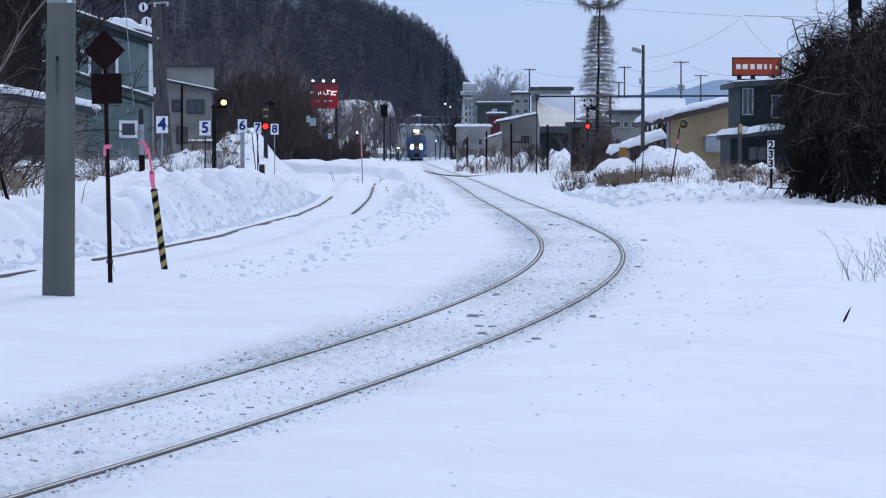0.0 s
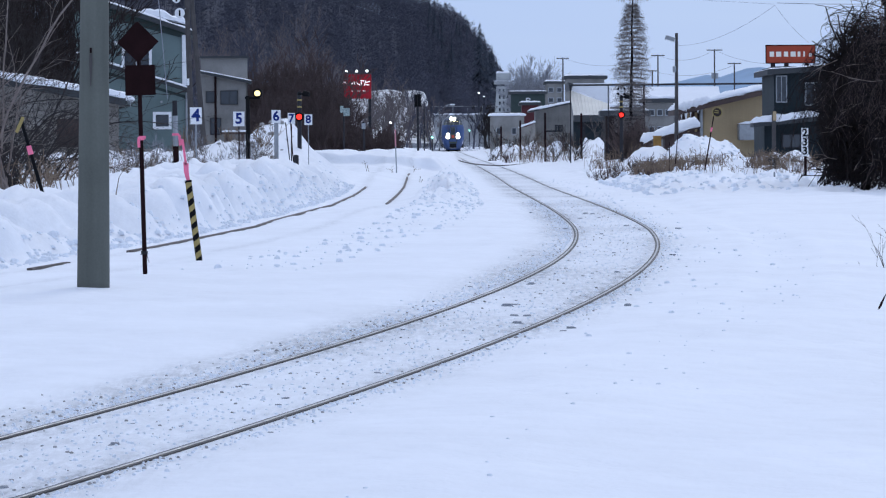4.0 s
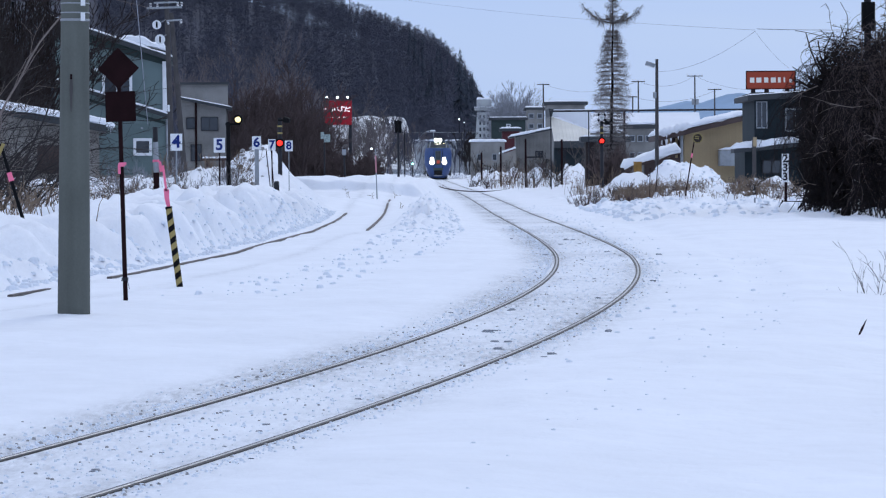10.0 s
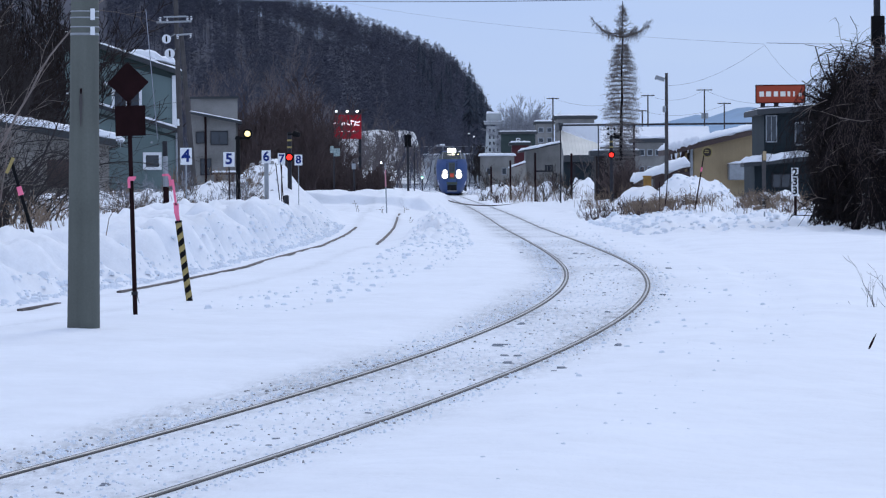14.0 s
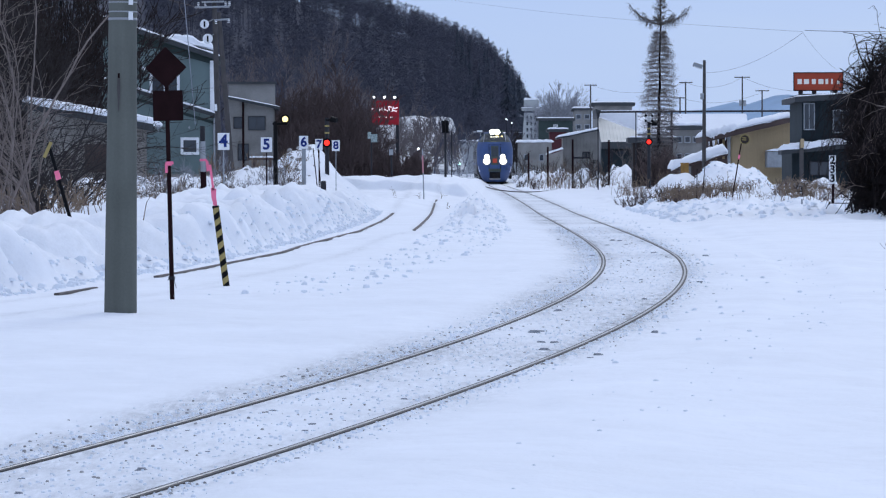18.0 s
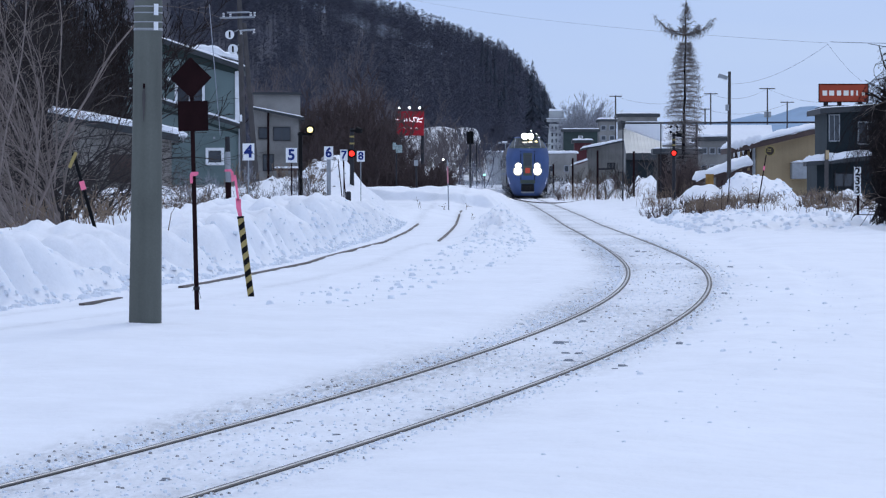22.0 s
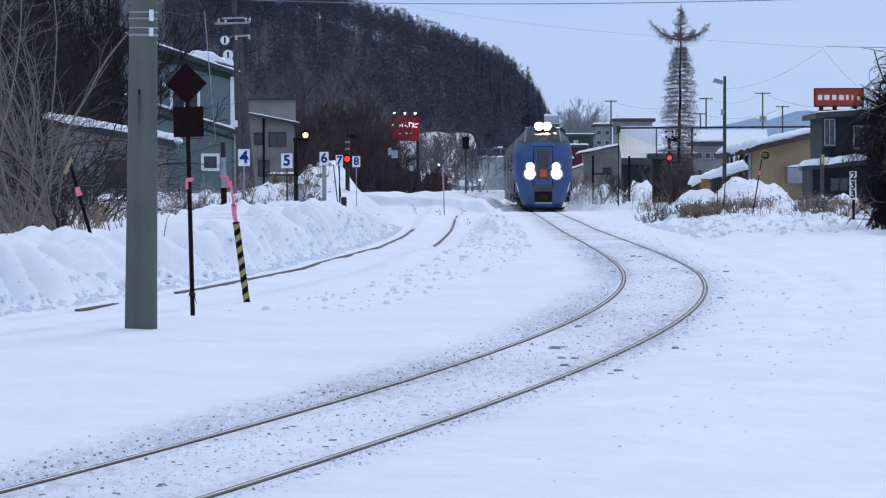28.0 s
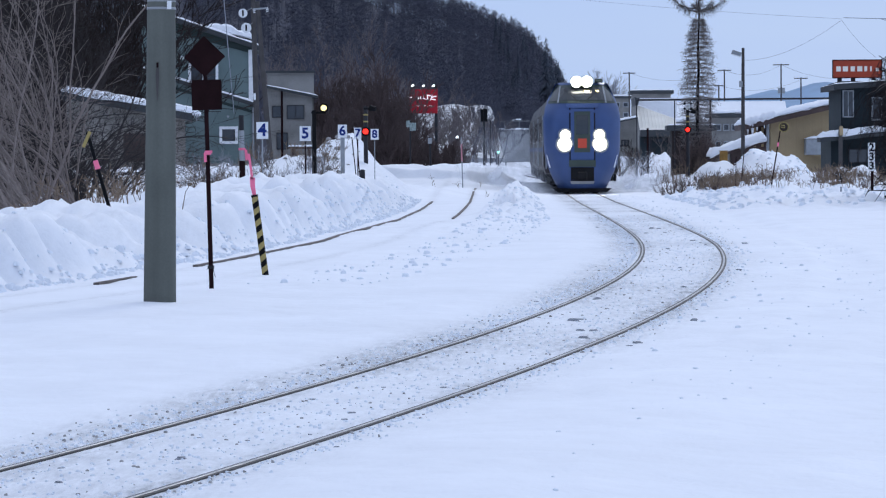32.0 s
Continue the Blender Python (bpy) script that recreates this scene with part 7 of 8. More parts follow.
def slate_building():
    Y, k = 190.0, 190.0 / 8000
    px0 = 1290
    t = thing("shop_building", pose(12.018, Y, 0.348), "dark slate-clad two-storey building with a snowy canopy", "building")
    def lx(px):
        return (px - px0) * k
    def lz(py):
        return (310 - py) * k
    s = Shape()
    s.box(lx(1385), 4, lz(225), 150 * k, 8, 170 * k)
    part("upper_wall", s, NAVY_SIDING, t)
    s = Shape()
    s.box(lx(1380), 2.5, lz(280), 180 * k, 7, 80 * k)
    part("lower_wall", s, NAVY_SIDING, t)
    s = slab(lx(1296), lz(146), lx(1462), lz(136), 0.22, -0.9, 8.4)
    part("roof", s, ROOF_DARK, t)
    part("roof_snow", snow_cap(lx(1297), lz(145.5), lx(1462), lz(136), 0.05, -0.8, 8.3, 31), SNOW, t)
    s = slab(lx(1268), lz(240), lx(1440), lz(224), 0.18, -2.2, 0.0)
    part("canopy", s, ROOF_DARK, t)
    part("canopy_snow", snow_cap(lx(1266), lz(240), lx(1440), lz(224), 0.22, -2.25, -0.1, 33), SNOW, t, "lumpy snow on the canopy")
    pane_window(t, lx(1323), -0.04, lz(180), 20 * k, 48 * k, 2 * k, GREY_METAL, 1)
    pane_window(t, lx(1382), -0.04, lz(189), 36 * k, 42 * k, 3 * k, GREY_METAL, 1)
    pane_window(t, lx(1345), -1.04, lz(272), 50 * k, 26 * k, 2 * k, DARK_METAL, 2)
    for i in range(12):
        s = Shape()
        s.box(lx(1385), -0.02, lz(160 + i * 6), 150 * k, 0.03, 0.025)
        part("siding_lap", s, NAVY_SIDING, t)
    s = Shape()
    s.box(lx(1303), -2.3, lz(266), 0.16, 0.16, 90 * k)
    part("canopy_post", s, WOOD_POLE, t)
    s = Shape()
    s.box(lx(1304), -2.4, lz(228), 6 * k, 0.1, 16 * k)
    part("post_plate", s, TAN, t)


slate_building()


def orange_billboard():
    Y, k = 262.0, 262.0 / 8000
    x, z = 18.176, 5.263
    t = thing("roof_billboard", pose(x, Y, 0.0), "orange rooftop billboard with white lettering bars", "billboard")
    s = Shape()
    s.box(0, 0, 6.229, 86 * k, 0.35, 31 * k, 0.02)
    p = part("panel", s, ORANGE_BOARD, t)
    s = Shape()
    for b in (-15.8, 15.8):
        s.box(0, -0.19, 6.229 + b * k, 88 * k, 0.06, 1.4 * k)
    for b in (-43.5, 43.5):
        s.box(b * k, -0.19, 6.229, 1.4 * k, 0.06, 31 * k)
    part("frame", s, RUST, t)
    zc = 6.229
    def stroke(cx, cz, w, h):
        q = Shape()
        q.box(cx * k, -0.185, zc + cz * k, w * k, 0.03, h * k, 0.01)
        part("lettering_bar", q, CREAM_SHEET, t)
    for cx, w in ((-33, 8), (-21, 9), (-8, 7.5), (4.5, 9), (15, 5), (24, 3)):
        stroke(cx, 0, w, 9)
    stroke(35, -1.5, 5, 6)
    for dx in (-30, -6, 30):
        q = Shape()
        q.box(dx * k, 0.5, (5.722 - 0.2) / 2, 0.25, 0.25, 5.722 + 0.2)
        part("support", q, DARK_METAL, t)


orange_billboard()


def lamp_post():
    Y, k = 200.0, 200.0 / 8000
    x, z = 8.825, 1.244
    t = thing("floodlight_pole", pose(x, Y, z - 0.6, 0, 0.3, 0), "grey pole carrying a tilted floodlight", "lamp post")
    s = Shape()
    s.tube((0, 0, -0.4), (0, 0, 0.6 + 192 * k), 0.1, 0.065, 10)
    part("pole", s, WOOD_POLE, t)
    s = Shape()
    s.tube((0, 0, 0.6 + 181 * k), (-8 * k, -0.1, 0.6 + 182 * k), 0.03, 0.03, 6)
    part("arm", s, GREY_METAL, t)
    s = Shape()
    s.box(-12 * k, -0.15, 0.6 + 182 * k, 17 * k, 0.3, 8 * k, 0.03, pose(0, 0, 0, 0, 18, 0))
    lamp = part("floodlight", s, GREY_METAL, t)
    s = Shape()
    s.box(-12.5 * k, -0.17, 0.6 + 178.5 * k, 14 * k, 0.26, 1.5 * k, 0, pose(0, 0, 0, 0, 18, 0))
    part("lens", s, WHITE, lamp)
    s = Shape()
    s.box(-4 * k, -0.1, 0.6 + 128 * k, 6 * k, 0.15, 11 * k, 0.02)
    part("switch_box", s, GREY_METAL, t)


lamp_post()


def overhead_pipe():
    Y, k = 235.0, 235.0 / 8000
    t = thing("overhead_pipe", pose(4.876, Y, 0.0), "long dark overhead pipe carried on posts", "pipe")
    z = 4.187
    s = Shape()
    s.tube((0, 0, z), (360 * k, 0, z + 1.0 * k), 1.7 * k, 1.7 * k, 10)
    part("pipe", s, DARK_METAL, t)
    for px in (950, 1017, 1080):
        s = Shape()
        s.box((px - 950) * k, 0.1, z / 2 - 0.1, 3.6 * k if px == 1080 else 2 * k, 0.12, z + 0.2 + (0.15 if px == 1080 else 0))
        part("post", s, RUST if px == 1080 else DARK_METAL, t)


overhead_pipe()


def tee_pole(x, Y, zt, zb, arm, label, extra=False):
    t = thing("power_pole", pose(x, Y, zb), label, "utility pole", "distant power poles")
    k = Y / 8000
    s = Shape()
    s.tube((0, 0, -0.5), (0, 0, zt - zb), 1.5 * k, 1.2 * k, 8)
    part("shaft", s, WOOD_POLE, t)
    s = Shape()
    s.box(0, -0.1, zt - zb - 1.5 * k, arm, 0.12, 1.6 * k)
    part("crossarm", s, WOOD_POLE, t)
    for d in (-0.45, -0.2, 0.2, 0.45):
        insulator(t, d * arm, -0.1, zt - zb - 0.5 * k, 1.0 * k)
    if extra:
        for dx in (-3, 3.5):
            s = Shape()
            s.tube((dx * k, -0.2, zt - zb - 52 * k), (dx * k, -0.2, zt - zb - 42 * k), 3.0 * k, 3.0 * k, 10)
            part("transformer", s, GREY_METAL, t)


tee_pole(9.18, 480.0, 10.055, 0.875, 1.32, "distant pole with a single crossarm")
tee_pole(16.852, 420.0, 9.181, 0.938, 1.26, "distant pole with a single crossarm")
tee_pole(21.77, 560.0, 9.891, 0.791, 1.12, "small distant pole with a crossarm")
tee_pole(22.629, 430.0, 9.85, 0.928, 1.505, "distant pole with transformers", True)
tee_pole(29.64, 520.0, 10.063, 0.833, 1.56, "distant pole with a crossarm")


def cable(name, p0, p1, sag, r, label):
    p0, p1 = Vector(p0), Vector(p1)
    d = (p1 - p0).normalized()
    a = d.orthogonal().normalized()
    b = d.cross(a)
    rings = []
    for i in range(17):
        u = i / 16
        q = p0.lerp(p1, u) - Vector((0, 0, sag * 4 * u * (1 - u)))
        rings.append([tuple(q + a * (r * math.cos(w)) + b * (r * math.sin(w))) for w in (0, 1.257, 2.513, 3.77, 5.027)])
    s = Shape()
    s.loft(rings)
    return solid(name, s, WIRE, pose(0, 0, 0), label, "cable", "overhead wires")


cable("overhead_wire", (9.18, 480, 9.995), (16.852, 420, 9.128), 0.9, 0.014, "thin wire between distant poles")
cable("overhead_wire", (16.852, 420, 9.128), (22.629, 430, 9.796), 0.7, 0.014, "thin wire between distant poles")
cable("overhead_wire", (22.629, 430, 9.796), (28.665, 420, 8.341), 0.5, 0.014, "thin wire between distant poles")
cable("overhead_wire", (21.77, 560, 9.821), (29.64, 520, 9.803), 0.9, 0.016, "thin wire between distant poles")
cable("overhead_wire", (8.85, 200, 5.494), (9.9, 150, 5.778), 0.35, 0.006, "service wire rising to a clamp")
cable("overhead_wire", (9.9, 150, 5.778), (11.76, 160, 4.751), 0.1, 0.005, "service wire hanging to a roof")
cable("overhead_wire", (9.975, 150, 5.853), (12.84, 120, 4.958), 0.05, 0.011, "dark overhead wire beside the vines")
cable("overhead_wire", (-8.4, 300, 13.3), (9.9, 150, 5.815), 0.35, 0.005, "long pale overhead wire")
cable("overhead_wire", (-10.56, 165, 8.095), (10.723, 118, 6.226), 0.2, 0.013, "dark overhead wire high over the yard")
cable("guy_wire", (-7.075, 100, 5.212), (-10.256, 150, 2.815), 0.02, 0.011, "thin stay wire hanging beside the house")


# ---- stakes and plates to the outer side ----
def round_sign_stake():
    Y, k = 150.0, 150.0 / 8000
    x = 7.556
    z = gz(x, Y)
    t = thing("leaning_sign", pose(x, Y, z, 0, 9.5, 0), "leaning stake with a round yellow plate", "sign")
    h = 2.29 - z
    s = Shape()
    s.tube((0, 0, -0.3), (0, 0, h + 0.02), 0.022, 0.02, 8)
    part("stake", s, RUST, t)
    s = Shape()
    s.tube((5 * k, -0.03, h), (5 * k, -0.02, h), 9 * k, 9 * k, 18)
    pl = part("plate", s, YELLOW, t)
    s = Shape()
    s.tube((5 * k, -0.033, h), (5 * k, -0.028, h), 7.4 * k, 7.4 * k, 18)
    part("plate_face", s, TIMBER_DARK, pl, "dark worn face inside a yellow rim")
    s = Shape()
    for a, b, w in ((1.5, 2.5, 8), (1.5, -1, 9), (5, 0, 1.6)):
        s.box((5 + a - 3) * k, -0.038, h + b * k, w * k * 0.8, 0.004, 1.6 * k)
    part("yellow_mark", s, YELLOW, pl)
    s = Shape()
    s.tube((0, 0, h - 36 * k), (0, 0, h - 28 * k), 0.03, 0.03, 8)
    part("pink_band", s, PINK, t)


round_sign_stake()


def kilo_post():
    Y, k = 138.0, 138.0 / 8000
    x = 10.005
    z = gz(x, Y)
    t = thing("marker_post", pose(x, Y, z), "rusty post with a tall white plate of black figures", "sign")
    s = Shape()
    s.box(1 * k, 0.02, (1.579 - z) / 2 - 0.1, 4.5 * k, 0.05, 1.579 - z + 0.2)
    part("post", s, RUST, t)
    zc = 1.251 - z
    s = Shape()
    s.box(0, -0.02, zc, 12.5 * k, 0.015, 50 * k, 0.004)
    pl = part("plate", s, WHITE, t)
    for b, digit in ((16, "2"), (0, "3"), (-16, "3")):
        figure_text(digit, 19 * k, BLACK, pl, pose(0, -0.031, zc + b * k, 90, 0, 0))


kilo_post()
plain_post("small_stake", 8.876, 135.0, 0.27, 0.03, GREY_METAL, "small grey stub in the snow", "post")
plain_post("thin_stake", 6.375, 150.0, 1.125, 0.016, RUST, "thin dark stake in dry grass", "stake", (0, 1))
plain_post("thin_stake", 6.562, 150.0, 1.163, 0.016, RUST, "thin dark stake in dry grass", "stake", (0, 5))
for _x, _y, _h in ((1.72, 320.0, 2.1), (2.888, 300.0, 2.6), (4.386, 290.0, 3.0), (6.059, 262.0, 2.6), (4.084, 270.0, 2.2)):
    plain_post("fence_post", _x, _y, _h, 0.07, RUST, "dark upright post in the snow beside the line", "post", (0, 0), "posts beside the line")
s = Shape()
s.box(0, 0, 0.2, 0.34, 0.3, 0.46, 0.03)
s.box(0, 0, 0.44, 0.38, 0.34, 0.04, 0.01)
solid("ochre_box", s, OCHRE, pose(7.776, 195.0, 1.05), "weathered ochre box half buried in snow", "box")
mast = plain_post("dark_mast", 10.723, 118.0, 6.255 - 0.0, 0.1, DARK_METAL, "dark mast with a black box rising behind the vines", "mast")
s = Shape()
s.box(0, -0.2, 5.193 - gz(10.723, 118.0), 0.34, 0.26, 0.76, 0.02)
part("box", s, BLACK, mast)


# ---- the express railcar ----
def nose_half(z):
    return float(np.interp(z, [0.15, 0.5, 1.0, 1.6, 2.7, 3.15, 3.5, 3.98], [0.84, 1.03, 1.26, 1.38, 1.4, 1.33, 1.2, 0.96]))


def nose_y(x, z):
    """How far back the nose's skin lies at a place across and up its front."""
    a = max(0.0, (abs(x) / nose_half(z) - 0.36) / 0.64)
    return 0.8 * a * a + float(np.interp(z, [0.15, 0.5, 1.0, 2.6, 3.0, 3.3, 3.98], [0.22, 0.06, 0.0, 0.02, 0.1, 0.26, 0.78]))


def nose_patch(corners, off, nx=5, nz=4):
    """A panel that follows the nose, between four (x, z) corners, standing off its skin; a thin closed sheet."""
    (ax, az), (bx, bz), (cx, cz), (dx, dz) = corners
    front, back = [], []
    for j in range(nz + 1):
        v = j / nz
        for i in range(nx + 1):
            u = i / nx
            x = (ax * (1 - u) + bx * u) * (1 - v) + (dx * (1 - u) + cx * u) * v
            z = (az * (1 - u) + bz * u) * (1 - v) + (dz * (1 - u) + cz * u) * v
            y = nose_y(x, z)
            front.append((x, y - off, z))
            back.append((x, y + 0.02, z))
    s = Shape()
    n = nx + 1
    m = len(front)
    fs = []
    for j in range(nz):
        for i in range(nx):
            q = j * n + i
            fs.append((q, q + 1, q + n + 1, q + n))
    rim = list(range(n)) + [j * n + nx for j in range(1, nz + 1)] + [nz * n + i for i in range(nx - 1, -1, -1)] + [j * n for j in range(nz - 1, 0, -1)]
    for a, b in zip(rim, rim[1:] + rim[:1]):
        fs.append((a, b, m + b, m + a))
    return s.add(front + back, fs)


def body_section(y, w, floor, roof, shoulder):
    pts = [(-w + 0.08, floor), (-w, floor + 0.3), (-w, shoulder - 0.7), (-w * 0.985, shoulder), (-w * 0.86, roof - 0.26), (-w * 0.6, roof - 0.07), (0, roof)]
    pts = pts + [(-u, v) for u, v in reversed(pts[:-1])]
    return [(u, y, v) for u, v in pts]


def bogie(parent, y):
    b = Shape()
    for sx in (-1, 1):
        b.box(sx * 0.85, y, 0.5, 0.14, 2.6, 0.22, 0.02)
        b.box(sx * 0.92, y - 1.05, 0.43, 0.12, 0.3, 0.3, 0.03)
        b.box(sx * 0.92, y + 1.05, 0.43, 0.12, 0.3, 0.3, 0.03)
    b.box(0, y, 0.5, 1.8, 0.5, 0.2, 0.02)
    fr = part("bogie", b, TRAIN_BLACK, parent)
    for dy in (-1.05, 1.05):
        for sx in (-1, 1):
            w = Shape()
            w.tube((sx * 0.5, y + dy, 0.43), (sx * 0.63, y + dy, 0.43), 0.43, 0.43, 20)
            w.tube((sx * 0.46, y + dy, 0.43), (sx * 0.5, y + dy, 0.43), 0.45, 0.45, 20)
            part("wheel", w, DARK_METAL, fr)


def side_fittings(car, y0, L):
    for sx in (-1, 1):
        n = int((L - y0 - 3.0) / 1.75)
        for i in range(n):
            yc = y0 + 1.9 + i * 1.75
            s = Shape()
            s.box(sx * 1.403, yc, 2.3, 0.02, 1.45, 0.78, 0.006)
            part("side_window", s, TRAIN_GLASS, car)
        for yc in (y0 + 0.75, L - 1.1):
            s = Shape()
            s.box(sx * 1.404, yc, 1.95, 0.03, 0.78, 1.85, 0.008)
            d = part("side_door", s, GREY_METAL, car)
            s = Shape()
            s.box(sx * 1.422, yc, 2.35, 0.012, 0.42, 0.7, 0.004)
            part("door_window", s, TRAIN_GLASS, d)
        s = Shape()
        s.box(sx * 1.402, (y0 + L) / 2, 1.62, 0.012, L - y0 - 0.4, 0.16)
        part("blue_stripe", s, TRAIN_BLUE, car, "blue waist stripe")
        s = Shape()
        s.box(sx * 1.32, (y0 + L) / 2, 0.62, 0.1, L - y0 - 7.5, 0.42, 0.02)
        part("equipment_box", s, TRAIN_BLACK, car)
    bogie(car, y0 + 2.0 if y0 > 1 else 3.2)
    bogie(car, L - 3.2)
    s = Shape()
    s.box(0, (y0 + L) / 2, 0.78, 2.3, L - y0 - 0.6, 0.16)
    part("underframe", s, TRAIN_BLACK, car)
    for yc in np.linspace(y0 + 4, L - 4, 3):
        s = Shape()
        s.box(0, float(yc), 3.83, 1.5, 2.6, 0.24, 0.08)
        part("roof_unit", s, GREY_METAL, car)


def lead_car():
    car = thing("express_railcar", pose(0, 0, 0), "blue diesel express railcar with lit headlights", "train", "cars of the train")
    L = 21.0
    zs = [0.15, 0.3, 0.5, 0.8, 1.1, 1.5, 1.9, 2.3, 2.7, 2.95, 3.15, 3.3, 3.5, 3.75, 3.98]
    us = [-1.0, -0.94, -0.82, -0.66, -0.5, -0.36, 0.0, 0.36, 0.5, 0.66, 0.82, 0.94, 1.0]
    rows = []
    for z in zs:
        h = nose_half(z)
        back = 1.75
        r = [(-h, back, z), (-h, 1.25, z)] + [(u * h, nose_y(u * h, z), z) for u in us] + [(h, 1.25, z), (h, back, z)]
        rows.append(r)
    h = 0.96
    rows.append([(x * 0.9, max(y, 0.95) + 0.05, 4.04) for x, y, z in rows[-1]])
    s = Shape()
    s.loft(rows, closed=False, caps=False)
    k = len(rows[0])
    s.add(rows[-1], [tuple(range(k))])
    s.add(rows[0], [tuple(range(k))])
    part("nose", s, TRAIN_BLUE, car, "bright blue moulded nose", smooth=True)
    s = Shape()
    s.loft([body_section(1.6, 1.385, 0.75, 3.7, 2.95), body_section(2.6, 1.4, 0.7, 3.72, 2.95), body_section(L - 0.6, 1.4, 0.7, 3.72, 2.95), body_section(L, 1.34, 0.75, 3.64, 2.9)])
    part("body", s, TRAIN_SILVER, car, "dark stainless body side")
    # windscreen: raised cab with a dark band, three panes and pale pillars
    part("windscreen_band", nose_patch([(-1.24, 3.28), (1.24, 3.28), (0.93, 3.95), (-0.93, 3.95)], 0.015, 14, 5), TRAIN_GREEN, car, "dark band round the windscreen")
    part("windscreen", nose_patch([(-0.84, 3.38), (0.84, 3.38), (0.74, 3.86), (-0.74, 3.86)], 0.03, 12, 4), TRAIN_GLASS, car)
    for sx in (-1, 1):
        c = [(sx * 0.9, 3.36), (sx * 1.16, 3.36), (sx * 0.92, 3.88), (sx * 0.8, 3.88)]
        part("corner_window", nose_patch(c, 0.03, 4, 4), CORNER_GLASS, car)
        c = [(sx * 0.845, 3.3), (sx * 0.9, 3.3), (sx * 0.8, 3.92), (sx * 0.745, 3.92)]
        part("pillar", nose_patch(c, 0.04, 2, 4), GREY_METAL, car, "pale windscreen pillar")
        part("door_gap", nose_patch([(sx * 0.42, 1.1), (sx * 0.47, 1.1), (sx * 0.47, 3.16), (sx * 0.42, 3.16)], 0.006, 2, 8), TRAIN_BLACK, car, "dark joint beside the end door")
        for z, r, x in ((1.8, 0.22, sx * 0.635), (2.13, 0.165, sx * 0.615)):
            y = nose_y(x, z)
            q = Shape()
            q.tube((x, y + 0.1, z), (x, y - 0.05, z), r * 1.3 + 0.05, r * 1.3 + 0.035, 20)
            hs = part("lamp_housing", q, GREY_METAL, car)
            q = Shape()
            # lens drawn large, with a glowing ring added round it as glare
            q.loft([[(x + rr * math.cos(2 * math.pi * i / 20), y - d, z + rr * math.sin(2 * math.pi * i / 20)) for i in range(20)] for rr, d in ((r * 0.94, 0.04), (r * 0.9, 0.075), (r * 0.5, 0.1), (r * 0.05, 0.11))])
            w = Shape()
            w.loft([[(x + rr * math.cos(2 * math.pi * i / 20), y - d, z + rr * math.sin(2 * math.pi * i / 20)) for i in range(20)] for rr, d in ((r * 1.25, 0.03), (r * 1.2, 0.055), (r * 0.95, 0.07), (r * 0.93, 0.04))])
            part("lens_rim", w, HEADLIGHT_GLARE, hs, "warm glowing ring that imitates glare round the lamp", smooth=True)
            part("headlight", q, HEADLIGHT, hs, "glowing warm-white headlight", smooth=True)
        q = Shape()
        q.box(sx * 0.2, 0.65, 4.05, 0.4, 0.36, 0.38, 0.06)
        hs = part("roof_lamp_housing", q, TRAIN_GREEN, car)
        q = Shape()
        q.tube((sx * 0.19, 0.48, 4.06), (sx * 0.19, 0.43, 4.06), 0.2, 0.18, 18)
        part("headlight", q, HEADLIGHT, hs, "glowing roof headlight")
    part("door_panel", nose_patch([(-0.42, 1.25), (0.42, 1.25), (0.42, 3.08), (-0.42, 3.08)], 0.03, 4, 8), TRAIN_BLUE, car, "blue end door")
    part("door_recess", nose_patch([(-0.29, 1.5), (0.29, 1.5), (0.29, 2.98), (-0.29, 2.98)], 0.036, 4, 8), TRAIN_GREEN, car)
    part("door_window", nose_patch([(-0.22, 2.15), (0.22, 2.15), (0.22, 2.86), (-0.22, 2.86)], 0.045, 3, 4), TRAIN_GLASS, car)
    part("name_display", nose_patch([(-0.16, 1.66), (0.16, 1.66), (0.16, 2.0), (-0.16, 2.0)], 0.05, 3, 3), RED_PLATE, car, "lit red name display")
    part("door_brow", nose_patch([(-0.55, 3.12), (0.55, 3.12), (0.6, 3.27), (-0.6, 3.27)], 0.05, 6, 2), TRAIN_BLUE, car)
    part("lower_grille", nose_patch([(-0.48, 0.98), (0.48, 0.98), (0.48, 1.22), (-0.48, 1.22)], 0.02, 4, 2), TRAIN_GREEN, car, "dull dark panel under the door")
    part("coupler_recess", nose_patch([(-0.42, 0.46), (0.42, 0.46), (0.42, 0.96), (-0.42, 0.96)], 0.012, 4, 4), TRAIN_BLACK, car, "dark coupler recess")
    q = Shape()
    q.box(0, -0.12, 0.66, 0.24, 0.4, 0.24, 0.04)
    q.box(0, -0.3, 0.66, 0.36, 0.12, 0.3, 0.05)
    part("coupler", q, TRAIN_BLACK, car)
    part("plough_step", nose_patch([(-0.4, 0.36), (0.4, 0.36), (0.44, 0.46), (-0.44, 0.46)], 0.08, 4, 2), GREY_METAL, car, "snow-caked step")
    q = Shape()
    q.loft([[(-1.06, 0.42, 0.2), (-0.5, 0.14, 0.2), (0.5, 0.14, 0.2), (1.06, 0.42, 0.2), (1.06, 1.6, 0.2), (-1.06, 1.6, 0.2)], [(-0.9, 0.5, 0.06), (-0.5, 0.26, 0.06), (0.5, 0.26, 0.06), (0.9, 0.5, 0.06), (0.9, 1.6, 0.06), (-0.9, 1.6, 0.06)]])
    part("rail_guard", q, TRAIN_BLACK, car, "black skirt above the rails")
    for x in (0.18, 0.56):
        q = Shape()
        q.box(x, nose_y(x, 3.72) - 0.045, 3.72, 0.2 if x < 0.3 else 0.12, 0.02, 0.07)
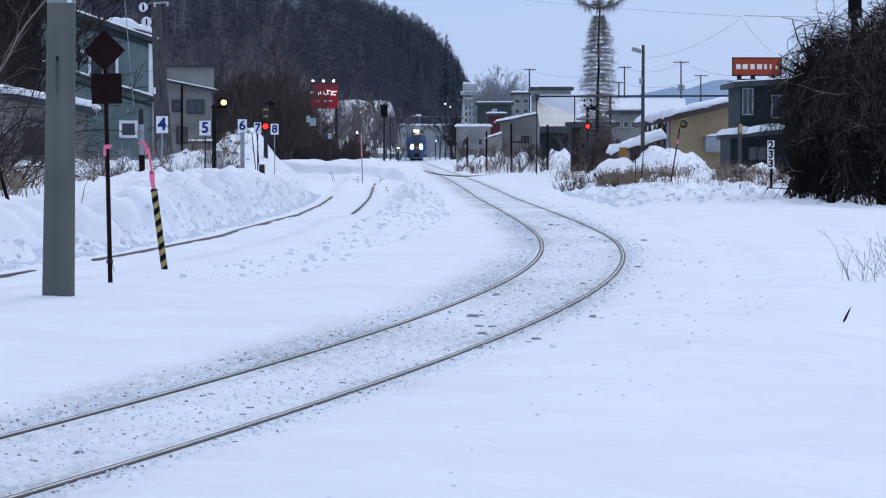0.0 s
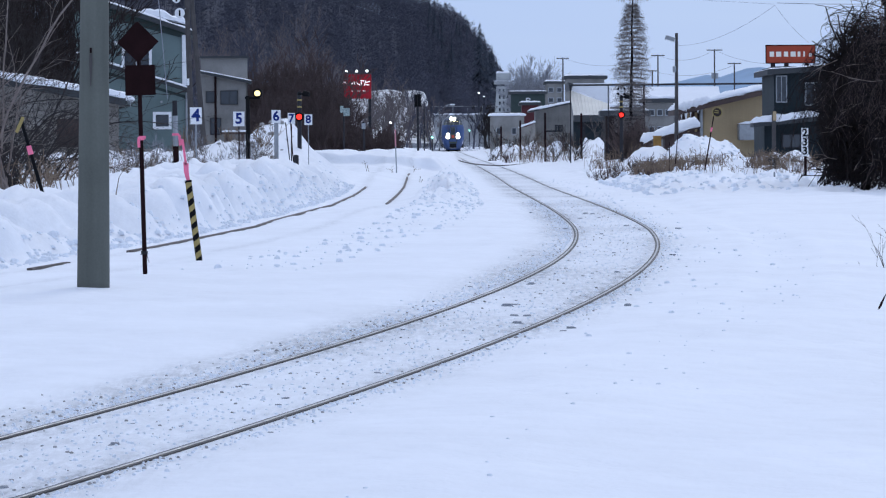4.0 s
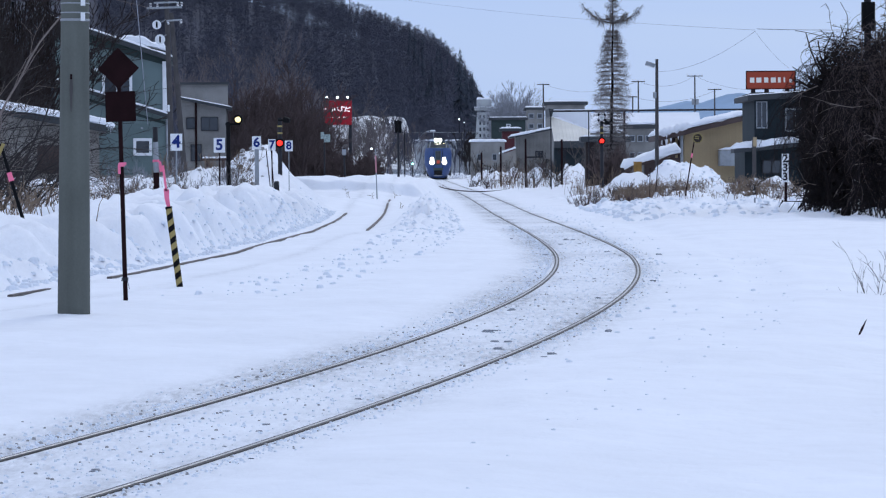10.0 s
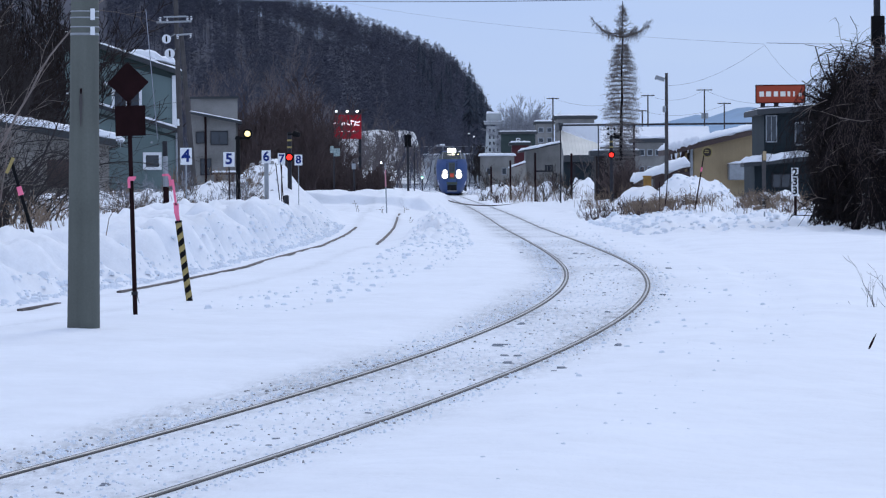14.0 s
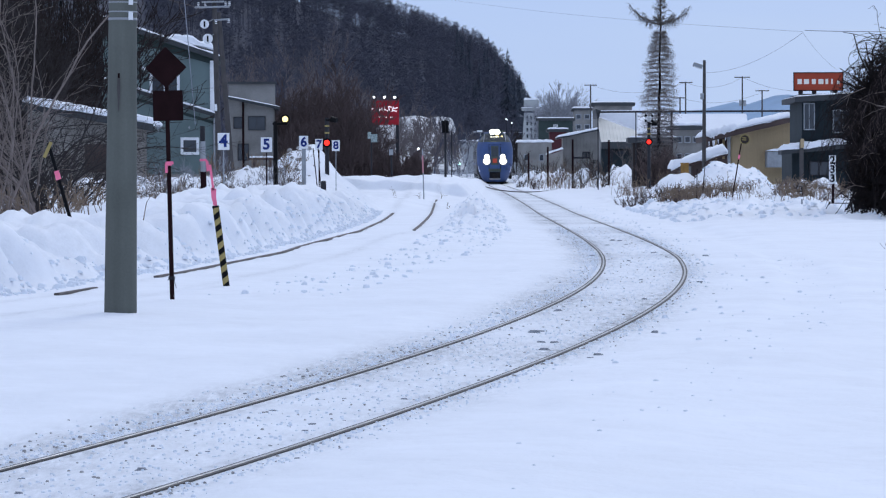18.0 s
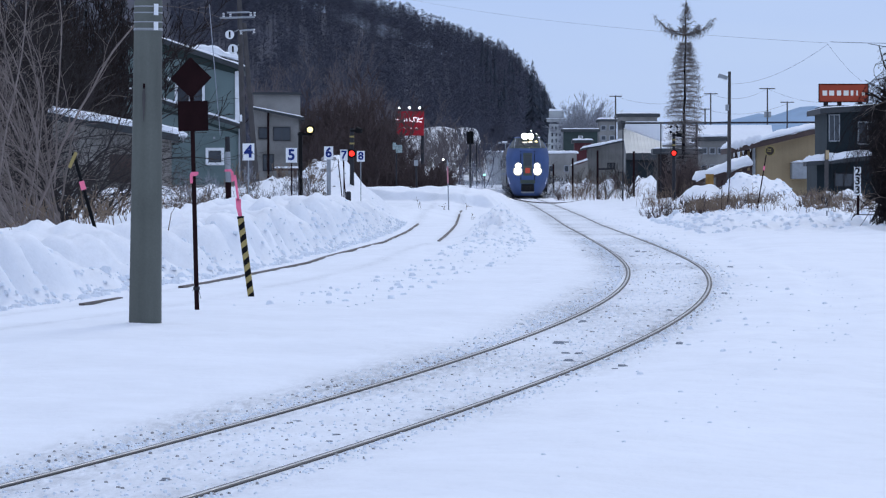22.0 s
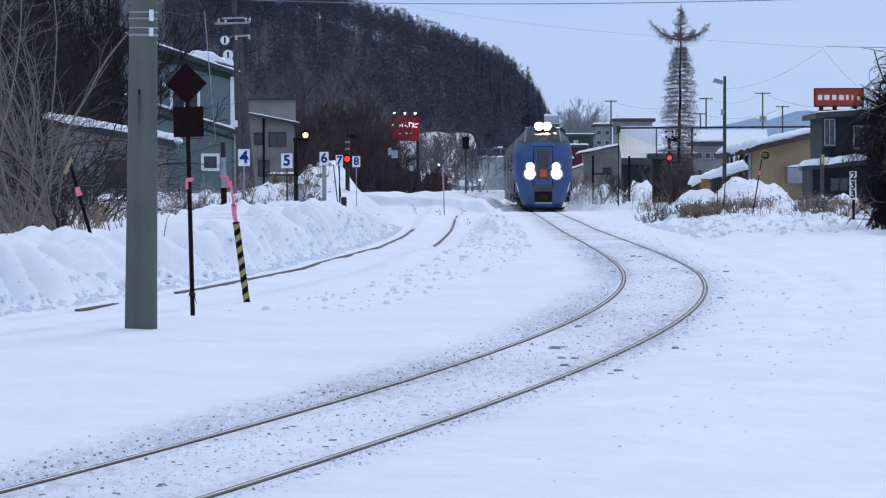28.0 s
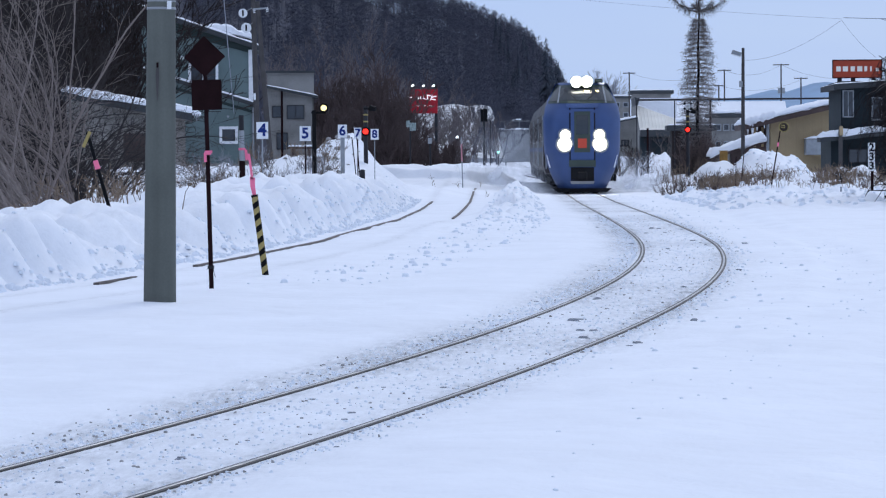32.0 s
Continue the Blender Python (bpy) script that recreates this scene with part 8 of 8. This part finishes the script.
        part("cab_lamp", q, CAB_LAMP, car, "lit cab lamp behind the glass")
    q = Shape()
    q.box(0.62, 0.9, 4.1, 0.3, 0.36, 0.14, 0.05)
    part("horn_cover", q, TRAIN_GREEN, car)
    for sx in (-1, 1):
        q = Shape()
        q.tube((sx * 0.2, nose_y(sx * 0.2, 3.42) - 0.05, 3.42), (sx * 0.62, nose_y(sx * 0.62, 3.75) - 0.05, 3.78), 0.014, 0.01, 6)
        part("wiper", q, BLACK, car)
        q = Shape()
        q.box(sx * 1.3, 0.95, 1.35, 0.05, 0.04, 0.9, 0.01)
        part("corner_rail", q, GREY_METAL, car)
        c = [(sx * 1.14, 0.95), (sx * 1.19, 0.95), (sx * 1.29, 1.4), (sx * 1.27, 1.4)]
        part("frozen_snow", nose_patch(c, 0.02, 3, 5), SNOW, car, "snow frozen to the corner of the nose")
    side_fittings(car, 1.9, L)
    return car


def rear_car():
    car = thing("railcar", pose(0, 0, 0), "steel-grey railcar coupled behind the blue one", "train", "cars of the train")
    L = 20.5
    s = Shape()
    s.loft([body_section(0.0, 1.34, 0.75, 3.64, 2.9), body_section(0.5, 1.4, 0.7, 3.72, 2.95), body_section(L - 0.5, 1.4, 0.7, 3.72, 2.95), body_section(L, 1.34, 0.75, 3.64, 2.9)])
    part("body", s, TRAIN_SILVER, car)
    s = Shape()
    s.box(0, -0.2, 1.9, 1.0, 0.46, 2.0, 0.05)
    part("gangway", s, TRAIN_BLACK, car)
    side_fittings(car, 0.4, L)
    return car


LEAD = lead_car()
REAR = [rear_car(), rear_car()]


def spray():
    """Powder snow whirled up round the running train: thin soft veils that travel with it."""
    t = thing("snow_spray", pose(0, 0, 0), "powder snow whirled up beside the running train", "snow")
    for sx, back, w, h in ((-2.2, 2.5, 1.3, 0.8), (1.9, 2.5, 1.2, 0.7), (-2.9, 22.0, 2.0, 1.8), (2.3, 14.0, 1.6, 1.1)):
        q = Shape()
        q.loft([[(math.cos(2 * math.pi * i / 24), d, math.sin(2 * math.pi * i / 24)) for i in range(24)] for d in (0.0, 0.02)])
        ob = part("powder_veil", q, POWDER, t, m=pose(sx, back, h * 0.55) @ Matrix.Diagonal((w, 1, h, 1)))
    return t


SPRAY = spray()


def along(y_nose, back):
    """The pose of a car whose front lies 'back' metres behind the nose."""
    s0 = float(np.interp(y_nose, T_Y, T_S)) + back
    p = [np.array([np.interp(q, T_S, T_X), np.interp(q, T_S, T_Y)]) for q in (s0 + 3.5, s0 + 17.5)]
    d = (p[1] - p[0]) / np.linalg.norm(p[1] - p[0])
    f = p[0] - d * 3.5
    return pose(f[0], f[1], float(rail_z(f[1])), 0, 0, -math.degrees(math.atan2(d[0], d[1])))


def nose_at(t):
    u = 32.0 - t
    return 163.5 + 12.5 * u + 0.06 * u * u


def motions():
    times = [float(i) for i in range(33)]
    walk(LEAD, [(t, along(nose_at(t), 0.0)) for t in times])
    walk(SPRAY, [(t, along(nose_at(t), 0.0)) for t in times])
    for i, car in enumerate(REAR):
        walk(car, [(t, along(nose_at(t), 21.5 + 21.1 * i)) for t in times])


motions()
